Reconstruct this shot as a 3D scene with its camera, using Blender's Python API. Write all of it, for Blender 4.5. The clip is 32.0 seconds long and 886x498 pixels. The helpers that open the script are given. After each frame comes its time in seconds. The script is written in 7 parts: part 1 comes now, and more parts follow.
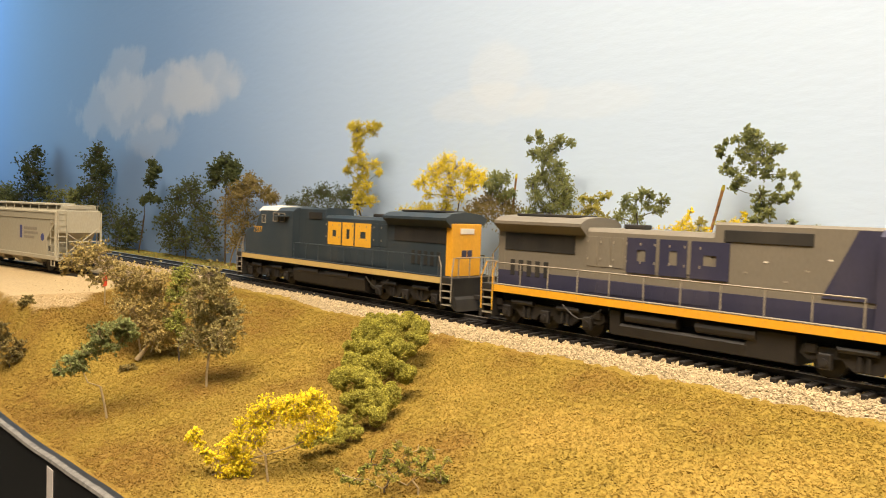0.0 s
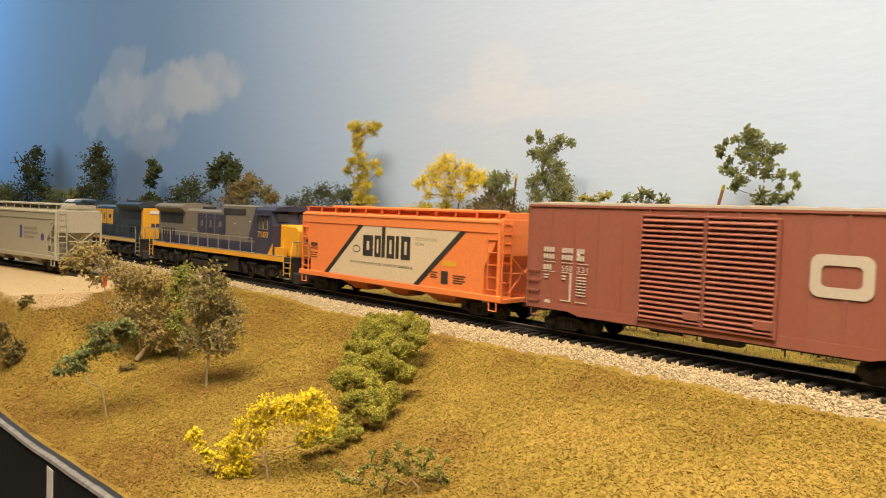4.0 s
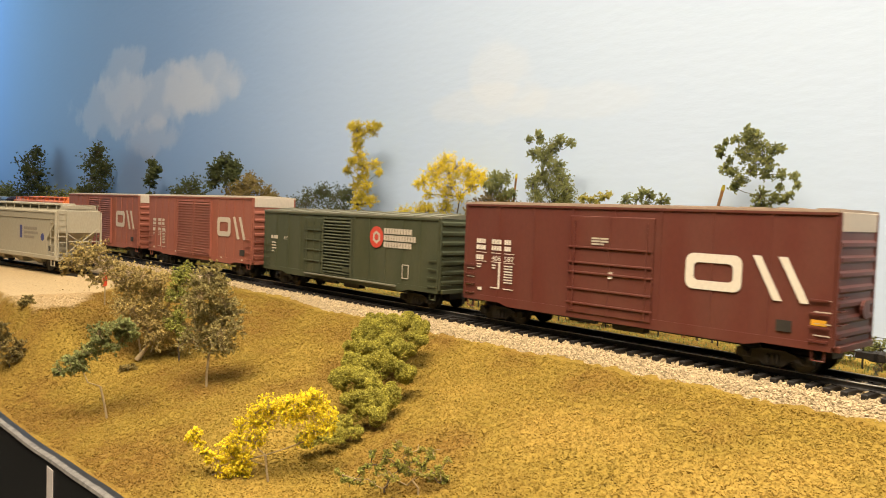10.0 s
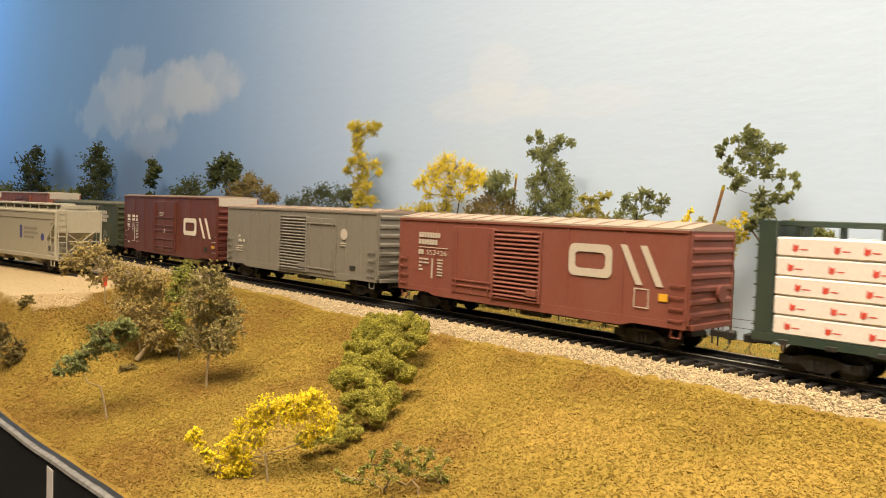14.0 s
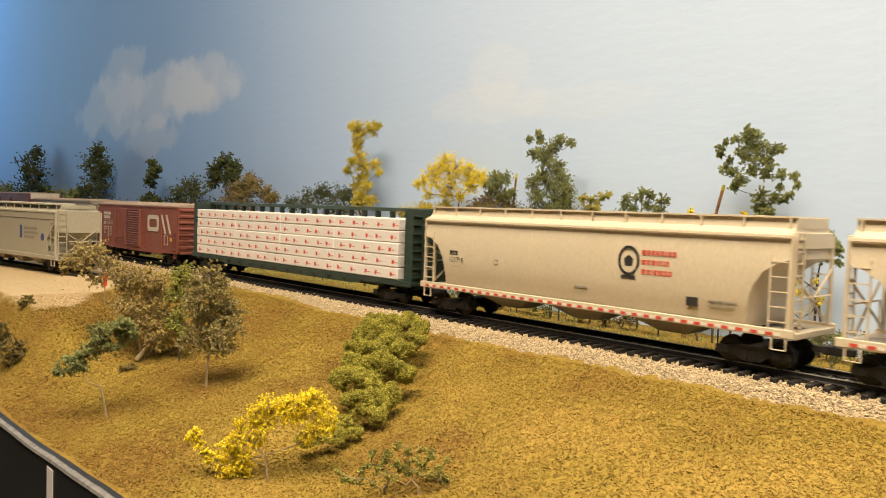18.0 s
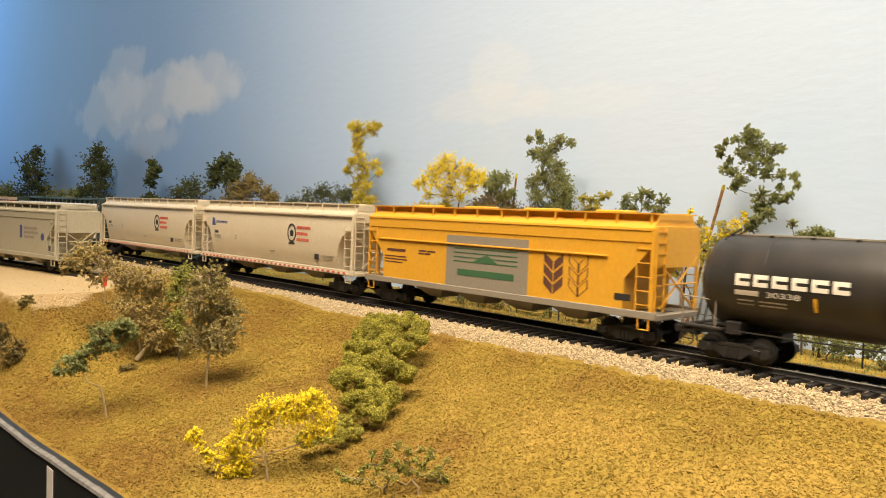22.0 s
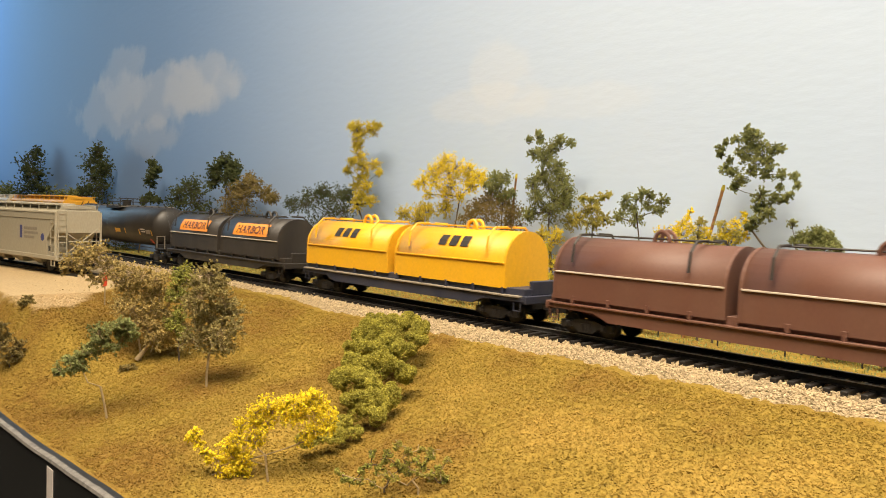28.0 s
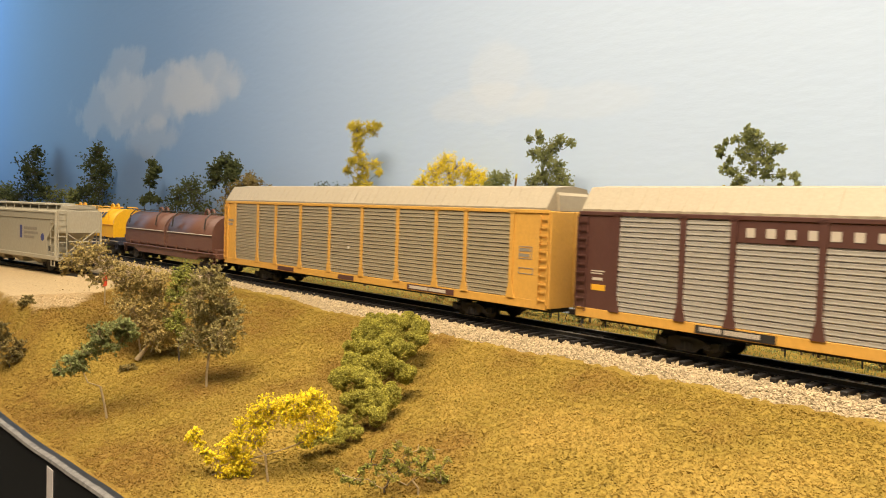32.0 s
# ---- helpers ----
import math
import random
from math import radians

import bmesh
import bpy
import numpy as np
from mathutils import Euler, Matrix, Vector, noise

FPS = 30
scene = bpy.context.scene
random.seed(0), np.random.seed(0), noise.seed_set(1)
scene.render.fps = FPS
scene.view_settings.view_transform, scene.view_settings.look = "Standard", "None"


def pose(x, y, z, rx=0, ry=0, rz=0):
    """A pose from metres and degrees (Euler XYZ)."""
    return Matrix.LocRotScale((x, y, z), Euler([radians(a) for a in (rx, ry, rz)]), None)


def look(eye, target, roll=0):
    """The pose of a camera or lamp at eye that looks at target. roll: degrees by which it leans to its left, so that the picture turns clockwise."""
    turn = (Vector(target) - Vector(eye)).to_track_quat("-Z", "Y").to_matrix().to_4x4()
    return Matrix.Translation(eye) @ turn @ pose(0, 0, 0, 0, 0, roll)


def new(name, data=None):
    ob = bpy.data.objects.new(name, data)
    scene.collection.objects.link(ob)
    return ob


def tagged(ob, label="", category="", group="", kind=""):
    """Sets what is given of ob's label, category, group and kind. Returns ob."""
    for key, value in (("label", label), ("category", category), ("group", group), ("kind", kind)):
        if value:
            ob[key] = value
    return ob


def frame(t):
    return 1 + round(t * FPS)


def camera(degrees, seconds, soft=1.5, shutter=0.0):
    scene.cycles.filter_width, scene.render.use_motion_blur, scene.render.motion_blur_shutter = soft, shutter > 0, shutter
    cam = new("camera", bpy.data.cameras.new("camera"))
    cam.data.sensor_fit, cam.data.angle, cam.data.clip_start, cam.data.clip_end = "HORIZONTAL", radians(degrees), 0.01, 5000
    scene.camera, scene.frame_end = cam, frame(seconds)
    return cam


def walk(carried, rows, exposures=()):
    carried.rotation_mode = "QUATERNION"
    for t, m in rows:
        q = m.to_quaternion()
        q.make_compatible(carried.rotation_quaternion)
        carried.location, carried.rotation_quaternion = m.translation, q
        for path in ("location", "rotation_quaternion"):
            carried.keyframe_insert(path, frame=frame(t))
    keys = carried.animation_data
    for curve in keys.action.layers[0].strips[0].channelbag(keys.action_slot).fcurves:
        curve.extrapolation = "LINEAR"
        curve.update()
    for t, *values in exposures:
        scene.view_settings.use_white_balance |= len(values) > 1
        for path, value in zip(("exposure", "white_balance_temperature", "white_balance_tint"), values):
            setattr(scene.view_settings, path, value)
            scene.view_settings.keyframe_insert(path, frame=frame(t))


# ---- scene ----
cam = camera(59.56, 32.0, soft=0.95, shutter=0.3)
EYE = (0.0, 0.0, 0.0529)
VIEW = look(EYE, (0.0, 0.99881, 0.00421), 1.98)
walk(cam, [(0.0, VIEW), (32.0, VIEW)], exposures=[(0.0, 0.14), (1.5, 0.04), (3.0, -0.11), (6.0, 0.0), (9.0, 0.04), (11.0, 0.10), (14.0, 0.0), (17.0, -0.08), (19.0, -0.15), (20.0, -0.11), (22.0, 0.03), (25.0, 0.02), (28.0, -0.02), (32.0, -0.02)])

# ---- the line of the main track: a very wide curve; s runs along it, lat across it (positive away from the viewer) ----
HEAD, BEND = radians(132.74), 0.045
START = (0.01351, 0.41176)


def line(s, lat=0.0, z=0.0):
    a = HEAD + BEND * s
    x = START[0] + (math.sin(a) - math.sin(HEAD)) / BEND
    y = START[1] - (math.cos(a) - math.cos(HEAD)) / BEND
    return Vector((x + math.sin(a) * lat, y - math.cos(a) * lat, z))


def on_line(s, lat=0.0, z=0.0, turn=0.0):
    p = line(s, lat, z)
    return Matrix.Translation(p) @ Matrix.Rotation(HEAD + BEND * s + radians(turn), 4, "Z")


# ---- light ----
WALL = 0.086
world = bpy.data.worlds.new("room_dark")
world.use_nodes = True
world.node_tree.nodes["Background"].inputs[0].default_value = (0.9, 0.93, 1.0, 1)
world.node_tree.nodes["Background"].inputs[1].default_value = 0.05
scene.world = world


def area_lamp(name, place, target, power, color, sx, sy, spread=180):
    data = bpy.data.lights.new(name, "AREA")
    data.shape, data.size, data.size_y, data.energy, data.color = "RECTANGLE", sx, sy, power, color
    data.spread = radians(spread)
    ob = new(name, data)
    ob.matrix_world = look(place, target)
    return ob


area_lamp("ceiling_lamp_light", (-0.10, -0.14, 1.02), (0.22, 0.22, 0.0), 22.0, (1.0, 0.845, 0.645), 1.0, 0.6, 130)
# weak fill added from the right; no lamp is known there
area_lamp("right_fill_light", (0.95, -0.60, 1.20), (0.35, 0.35, 0.05), 9.0, (1.0, 0.86, 0.66), 0.8, 0.4)
spot = line(1.42, -0.10, 0.42)
area_lamp("window_light", spot, line(1.15, WALL, 0.30), 2.3, (0.40, 0.72, 1.0), 0.12, 0.7)

# ---- materials ----
def material(name, color, rough=0.6, metal=0.0, vary=0.25, scale=300.0, fine=2500.0, bump=0.15, tint=None, spec=0.5, per_piece=0.0, stretch=(1, 1, 1)):
    """Paint or stuff with two scales of variation and fine relief. tint: the colour of its stains."""
    m = bpy.data.materials.new(name)
    m.use_nodes = True
    t = m.node_tree
    n, k = t.nodes, t.links
    b = n["Principled BSDF"]
    co = n.new("ShaderNodeTexCoord")
    mp = n.new("ShaderNodeMapping")
    mp.inputs["Scale"].default_value = stretch
    k.new(co.outputs["Object"], mp.inputs["Vector"])
    big, small = n.new("ShaderNodeTexNoise"), n.new("ShaderNodeTexNoise")
    big.inputs["Scale"].default_value, big.inputs["Detail"].default_value = scale, 4
    small.inputs["Scale"].default_value, small.inputs["Detail"].default_value = fine, 3
    k.new(mp.outputs[0], big.inputs["Vector"])
    k.new(mp.outputs[0], small.inputs["Vector"])
    ramp = n.new("ShaderNodeMapRange")
    ramp.inputs["From Min"].default_value, ramp.inputs["From Max"].default_value = 0.38, 0.68
    k.new(big.outputs["Fac"], ramp.inputs["Value"])
    mix = n.new("ShaderNodeMix")
    mix.data_type = "RGBA"
    stain = tint or tuple(c * 0.55 for c in color)
    mix.inputs["A"].default_value, mix.inputs["B"].default_value = (*color, 1), (*[c + (d - c) * vary * 2 for c, d in zip(color, stain)], 1) if vary < 0.5 else (*stain, 1)
    k.new(ramp.outputs[0], mix.inputs["Factor"])
    val = n.new("ShaderNodeMapRange")
    val.inputs["To Min"].default_value, val.inputs["To Max"].default_value = 1 - vary * 0.8, 1 + vary * 0.8
    k.new(small.outputs["Fac"], val.inputs["Value"])
    hsv = n.new("ShaderNodeHueSaturation")
    k.new(mix.outputs["Result"], hsv.inputs["Color"])
    if per_piece:
        info = n.new("ShaderNodeNewGeometry")
        one = n.new("ShaderNodeMapRange")
        one.inputs["To Min"].default_value, one.inputs["To Max"].default_value = 1 - per_piece, 1 + per_piece
        k.new(info.outputs["Random Per Island"], one.inputs["Value"])
        mul = n.new("ShaderNodeMath")
        mul.operation = "MULTIPLY"
        k.new(one.outputs[0], mul.inputs[0])
        k.new(val.outputs[0], mul.inputs[1])
        k.new(mul.outputs[0], hsv.inputs["Value"])
    else:
        k.new(val.outputs[0], hsv.inputs["Value"])
    k.new(hsv.outputs[0], b.inputs["Base Color"])
    b.inputs["Roughness"].default_value, b.inputs["Metallic"].default_value = rough, metal
    b.inputs["Specular IOR Level"].default_value = spec
    if bump:
        bp = n.new("ShaderNodeBump")
        bp.inputs["Strength"].default_value, bp.inputs["Distance"].default_value = bump, 0.0006
        k.new(small.outputs["Fac"], bp.inputs["Height"])
        k.new(bp.outputs[0], b.inputs["Normal"])
    return m


M = {}
M["tie"] = material("black_plastic_tie", (0.020, 0.017, 0.015), 0.55, vary=0.3, scale=150, spec=0.3)
M["rail"] = material("blackened_rail", (0.018, 0.016, 0.015), 0.55, 0.0, vary=0.3, scale=90)
M["railtop"] = material("worn_railhead", (0.50, 0.46, 0.41), 0.38, 0.9, vary=0.2, scale=60)
M["ballast"] = material("buff_ballast", (0.42, 0.33, 0.20), 0.9, vary=0.15, scale=400, per_piece=0.35, tint=(0.29, 0.22, 0.14), spec=0.2)
M["fascia"] = material("dark_fascia_paint", (0.018, 0.018, 0.017), 0.5, vary=0.2, scale=20, bump=0.05)
M["fascia_edge"] = material("grey_fascia_edge", (0.19, 0.175, 0.155), 0.85, vary=0.45, scale=300)
M["label_card"] = material("pale_card", (0.62, 0.55, 0.50), 0.7, vary=0.05, bump=0)
M["room_wall"] = material("room_wall_paint", (0.55, 0.53, 0.48), 0.8, vary=0.1, scale=3, fine=200)
M["room_floor"] = material("room_carpet", (0.14, 0.12, 0.10), 0.9, vary=0.2, scale=8, fine=300)
M["ceiling"] = material("ceiling_paint", (0.72, 0.70, 0.65), 0.8, vary=0.08, scale=3, fine=200)
M["trunk"] = material("dry_twig", (0.34, 0.25, 0.13), 0.8, vary=0.3, scale=400)
M["trunk_dark"] = material("dark_twig", (0.075, 0.052, 0.03), 0.8, vary=0.3, scale=400)
M["stick"] = material("orange_brown_stick", (0.32, 0.14, 0.04), 0.7, vary=0.45, scale=500, tint=(0.05, 0.03, 0.02))


def foliage(name, color, tint):
    return material(name, color, 0.85, vary=0.42, scale=160, fine=1500, bump=0.35, tint=tint, spec=0.15, per_piece=0.38)


M["dark_green"] = foliage("dark_green_foam", (0.085, 0.1, 0.038), (0.046, 0.056, 0.02))
M["mid_green"] = foliage("mid_green_foam", (0.245, 0.258, 0.09), (0.13, 0.145, 0.048))
M["olive"] = foliage("olive_foam", (0.23, 0.175, 0.06), (0.13, 0.1, 0.034))
M["brown_olive"] = foliage("brown_olive_foam", (0.33, 0.27, 0.1), (0.18, 0.15, 0.055))
M["tan_olive"] = foliage("tan_olive_foam", (0.44, 0.335, 0.12), (0.26, 0.19, 0.065))
M["bush_green"] = foliage("moss_green_foam", (0.335, 0.295, 0.045), (0.19, 0.17, 0.028))
M["lime"] = foliage("lime_foam", (0.30, 0.29, 0.06), (0.16, 0.17, 0.04))
M["yellow"] = foliage("yellow_foam", (0.85, 0.68, 0.035), (0.66, 0.50, 0.02))
M["yellow_dull"] = foliage("dull_yellow_foam", (0.66, 0.53, 0.06), (0.40, 0.33, 0.04))
M["yellow_green"] = foliage("yellow_green_foam", (0.42, 0.36, 0.07), (0.22, 0.21, 0.05))
M["tuft"] = foliage("dry_tuft", (0.3, 0.27, 0.055), (0.17, 0.155, 0.035))


def turf_material(name="ground_turf", relief=0.7):
    m = bpy.data.materials.new(name)
    m.use_nodes = True
    t = m.node_tree
    n, k = t.nodes, t.links
    b = n["Principled BSDF"]
    co = n.new("ShaderNodeTexCoord")
    big, mid, fine = [n.new("ShaderNodeTexNoise") for _ in range(3)]
    for tex, sc, de in ((big, 22, 4), (mid, 120, 4), (fine, 800, 4)):
        tex.inputs["Scale"].default_value, tex.inputs["Detail"].default_value = sc, de
        k.new(co.outputs["Object"], tex.inputs["Vector"])
    r = n.new("ShaderNodeValToRGB")
    e = r.color_ramp.elements
    e[0].position, e[0].color = 0.30, (0.200, 0.118, 0.026, 1)
    e[1].position, e[1].color = 0.72, (0.300, 0.196, 0.042, 1)
    e.new(0.5).color = (0.250, 0.168, 0.032, 1)
    # drier and yellower ground towards the open end, painted by the mesh's own mask
    dry = n.new("ShaderNodeAttribute")
    dry.attribute_name = "dry"
    lean = n.new("ShaderNodeMath")
    lean.operation, lean.inputs[1].default_value = "MULTIPLY_ADD", 0.26
    k.new(dry.outputs["Fac"], lean.inputs[0])
    k.new(big.outputs["Fac"], lean.inputs[2])
    shift = n.new("ShaderNodeMath")
    shift.operation, shift.inputs[1].default_value = "SUBTRACT", 0.12
    k.new(lean.outputs[0], shift.inputs[0])
    k.new(shift.outputs[0], r.inputs["Fac"])
    mr = n.new("ShaderNodeMapRange")
    mr.inputs["From Min"].default_value, mr.inputs["From Max"].default_value = 0.48, 0.92
    k.new(mid.outputs["Fac"], mr.inputs["Value"])
    mx = n.new("ShaderNodeMix")
    mx.data_type = "RGBA"
    mx.inputs["B"].default_value = (0.215, 0.150, 0.028, 1)
    k.new(mr.outputs[0], mx.inputs["Factor"])
    k.new(r.outputs[0], mx.inputs["A"])
    # the bare sandy yard, painted by the mesh's own mask
    att = n.new("ShaderNodeAttribute")
    att.attribute_name = "sand"
    ms = n.new("ShaderNodeMix")
    ms.data_type = "RGBA"
    ms.inputs["B"].default_value = (0.43, 0.315, 0.17, 1)
    k.new(att.outputs["Fac"], ms.inputs["Factor"])
    k.new(mx.outputs["Result"], ms.inputs["A"])
    hv = n.new("ShaderNodeHueSaturation")
    mv = n.new("ShaderNodeMapRange")
    mv.inputs["From Min"].default_value, mv.inputs["From Max"].default_value = 0.36, 0.62
    mv.inputs["To Min"].default_value, mv.inputs["To Max"].default_value = 0.86, 1.14
    k.new(fine.outputs["Fac"], mv.inputs["Value"])
    k.new(mv.outputs[0], hv.inputs["Value"])
    k.new(ms.outputs["Result"], hv.inputs["Color"])
    k.new(hv.outputs[0], b.inputs["Base Color"])
    b.inputs["Roughness"].default_value = 0.95
    b.inputs["Specular IOR Level"].default_value = 0.1
    bp = n.new("ShaderNodeBump")
    bp.inputs["Strength"].default_value, bp.inputs["Distance"].default_value = relief, 0.0012
    k.new(fine.outputs["Fac"], bp.inputs["Height"])
    k.new(bp.outputs[0], b.inputs["Normal"])
    return m


M["turf"] = turf_material()
M["turf_crumb"] = turf_material("turf_crumb_fine", 0.1)


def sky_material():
    """A painted sky with soft brushed clouds: bluer, and coloured darker for weaker light, towards the far end."""
    m = bpy.data.materials.new("sky_paint_with_falloff")
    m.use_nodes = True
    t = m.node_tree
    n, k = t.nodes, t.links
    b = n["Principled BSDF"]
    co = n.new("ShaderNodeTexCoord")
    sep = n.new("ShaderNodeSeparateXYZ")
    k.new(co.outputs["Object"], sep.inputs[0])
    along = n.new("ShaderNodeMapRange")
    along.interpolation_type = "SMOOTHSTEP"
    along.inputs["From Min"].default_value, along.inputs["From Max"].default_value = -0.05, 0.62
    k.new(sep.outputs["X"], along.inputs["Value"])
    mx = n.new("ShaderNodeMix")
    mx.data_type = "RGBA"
    # B also holds lamp falloff: darker colour where less light reaches the far end
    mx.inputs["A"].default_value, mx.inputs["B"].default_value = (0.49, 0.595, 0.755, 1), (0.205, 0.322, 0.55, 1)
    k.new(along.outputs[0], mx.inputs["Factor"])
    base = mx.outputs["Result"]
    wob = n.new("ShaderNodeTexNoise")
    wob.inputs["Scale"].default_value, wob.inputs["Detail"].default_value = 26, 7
    k.new(co.outputs["Object"], wob.inputs["Vector"])
    for cx, cz, rx, rz, amount, tone in CLOUDS:
        dx, dz, q = n.new("ShaderNodeMath"), n.new("ShaderNodeMath"), n.new("ShaderNodeMath")
        for node, out, c, r in ((dx, "X", cx, rx), (dz, "Z", cz, rz)):
            a = n.new("ShaderNodeMath")
            a.operation, a.inputs[1].default_value = "SUBTRACT", c
            k.new(sep.outputs[out], a.inputs[0])
            a2 = n.new("ShaderNodeMath")
            a2.operation, a2.inputs[1].default_value = "DIVIDE", r
            k.new(a.outputs[0], a2.inputs[0])
            node.operation = "MULTIPLY"
            k.new(a2.outputs[0], node.inputs[0])
            k.new(a2.outputs[0], node.inputs[1])
        q.operation = "ADD"
        k.new(dx.outputs[0], q.inputs[0])
        k.new(dz.outputs[0], q.inputs[1])
        w = n.new("ShaderNodeMath")
        w.operation, w.inputs[1].default_value, w.inputs[2].default_value = "MULTIPLY_ADD", 2.6, -1.3
        k.new(wob.outputs["Fac"], w.inputs[0])
        s = n.new("ShaderNodeMath")
        s.operation = "ADD"
        k.new(q.outputs[0], s.inputs[0])
        k.new(w.outputs[0], s.inputs[1])
        mr = n.new("ShaderNodeMapRange")
        mr.interpolation_type = "SMOOTHSTEP"
        mr.inputs["From Min"].default_value, mr.inputs["From Max"].default_value = 1.25, 0.55
        mr.inputs["To Max"].default_value = amount
        k.new(s.outputs[0], mr.inputs["Value"])
        c = n.new("ShaderNodeMix")
        c.data_type = "RGBA"
        c.inputs["B"].default_value = (tone, tone * 0.99, tone * 0.97, 1)
        k.new(mr.outputs[0], c.inputs["Factor"])
        k.new(base, c.inputs["A"])
        base = c.outputs["Result"]
    k.new(base, b.inputs["Base Color"])
    b.inputs["Roughness"].default_value = 0.55
    b.inputs["Specular IOR Level"].default_value = 0.3
    fine = n.new("ShaderNodeTexNoise")
    fine.inputs["Scale"].default_value, fine.inputs["Detail"].default_value = 210, 4
    brush = n.new("ShaderNodeMapping")
    brush.inputs["Scale"].default_value = (0.35, 1.0, 1.0)
    k.new(co.outputs["Object"], brush.inputs["Vector"])
    k.new(brush.outputs[0], fine.inputs["Vector"])
    bp = n.new("ShaderNodeBump")
    bp.inputs["Strength"].default_value, bp.inputs["Distance"].default_value = 0.08, 0.002
    k.new(fine.outputs["Fac"], bp.inputs["Height"])
    k.new(bp.outputs[0], b.inputs["Normal"])
    return m


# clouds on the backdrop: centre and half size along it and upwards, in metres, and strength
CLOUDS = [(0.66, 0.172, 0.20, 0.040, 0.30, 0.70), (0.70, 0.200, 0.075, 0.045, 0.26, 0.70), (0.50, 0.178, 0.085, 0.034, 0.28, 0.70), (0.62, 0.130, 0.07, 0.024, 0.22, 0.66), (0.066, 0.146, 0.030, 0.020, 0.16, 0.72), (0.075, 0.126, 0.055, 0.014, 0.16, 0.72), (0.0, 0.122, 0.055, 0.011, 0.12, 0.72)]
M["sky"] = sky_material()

# ---- building helpers (millimetres inside a thing, metres outside) ----
MM = 0.001


def part(name, bm, mat, parent, label=""):
    me = bpy.data.meshes.new(name)
    bm.to_mesh(me)
    bm.free()
    me.materials.append(mat)
    ob = new(name, me)
    ob.parent = parent
    if label:
        tagged(ob, label)
    return ob


def piece(name, me, parent, m=None, label=""):
    ob = new(name, me)
    ob.parent = parent
    if m is not None:
        ob.matrix_basis = m
    if label:
        tagged(ob, label)
    return ob


def mesh_of(name, bm, mat):
    me = bpy.data.meshes.new(name)
    bm.to_mesh(me)
    bm.free()
    me.materials.append(mat)
    return me


def thing(name, label, category, m, group="", kind=""):
    ob = new(name)
    ob.empty_display_size = 0.01
    ob.matrix_world = m
    return tagged(ob, label, category, group, kind)


def bx(bm, x0, x1, y0, y1, z0, z1, bev=0.0):
    """A block in millimetres, its edges rounded by bev."""
    vs = [bm.verts.new((x * MM, y * MM, z * MM)) for x in sorted((x0, x1)) for y in sorted((y0, y1)) for z in sorted((z0, z1))]
    fs = [bm.faces.new([vs[i] for i in q]) for q in ((0, 1, 3, 2), (4, 6, 7, 5), (0, 4, 5, 1), (2, 3, 7, 6), (0, 2, 6, 4), (1, 5, 7, 3))]
    if bev:
        bmesh.ops.bevel(bm, geom=list({e for f in fs for e in f.edges}), offset=bev * MM, segments=1, affect="EDGES")
    return vs


def rod(bm, p, q, r, n=6, r2=None):
    """A round bar from p to q, in millimetres."""
    p, q = Vector(p) * MM, Vector(q) * MM
    d = q - p
    turn = d.to_track_quat("Z", "Y")
    r2 = r if r2 is None else r2
    rings = []
    for c, rr in ((p, r), (q, r2)):
        rings.append([bm.verts.new(c + turn @ Vector((math.cos(2 * math.pi * i / n) * rr * MM, math.sin(2 * math.pi * i / n) * rr * MM, 0))) for i in range(n)])
    for i in range(n):
        bm.faces.new((rings[0][i], rings[0][(i + 1) % n], rings[1][(i + 1) % n], rings[1][i]))
    bm.faces.new(rings[0][::-1])
    bm.faces.new(rings[1])


def path_rod(bm, pts, r, n=6):
    """One bent round bar along the points, in millimetres."""
    p = [Vector(a) * MM for a in pts]
    rings, up = [], None
    for i, c in enumerate(p):
        d = (p[min(i + 1, len(p) - 1)] - p[max(i - 1, 0)]).normalized()
        if up is None:
            up = d.orthogonal().normalized()
        up = (up - d * up.dot(d)).normalized()
        side = d.cross(up)
        rings.append([bm.verts.new(c + (up * math.cos(2 * math.pi * k / n) + side * math.sin(2 * math.pi * k / n)) * r * MM) for k in range(n)])
    for a, b in zip(rings, rings[1:]):
        for k in range(n):
            bm.faces.new((a[k], a[(k + 1) % n], b[(k + 1) % n], b[k]))
    bm.faces.new(rings[0][::-1])
    bm.faces.new(rings[-1])


def prof(bm, pts, x0, x1, scale1=None):
    """A closed outline of (y, z) drawn out along x."""
    a = [bm.verts.new((x0 * MM, y * MM, z * MM)) for y, z in pts]
    b = [bm.verts.new((x1 * MM, y * MM, z * MM)) for y, z in (scale1 or pts)]
    n = len(pts)
    for i in range(n):
        bm.faces.new((a[i], a[(i + 1) % n], b[(i + 1) % n], b[i]))
    bm.faces.new(a[::-1])
    bm.faces.new(b)
    bmesh.ops.recalc_face_normals(bm, faces=bm.faces)


def loft(bm, sections, smooth=False):
    """One closed shell through outlines (x, [(y, z), ...]) of equal count."""
    rings = [[bm.verts.new((x * MM, y * MM, z * MM)) for y, z in pts] for x, pts in sections]
    n = len(rings[0])
    for a, b in zip(rings, rings[1:]):
        for i in range(n):
            bm.faces.new((a[i], a[(i + 1) % n], b[(i + 1) % n], b[i]))
    bm.faces.new(rings[0][::-1])
    bm.faces.new(rings[-1])
    bmesh.ops.recalc_face_normals(bm, faces=bm.faces)
    if smooth:
        for f in bm.faces:
            f.smooth = True
        for e in bm.edges:
            e.smooth = e.calc_face_angle(0.0) < 0.4


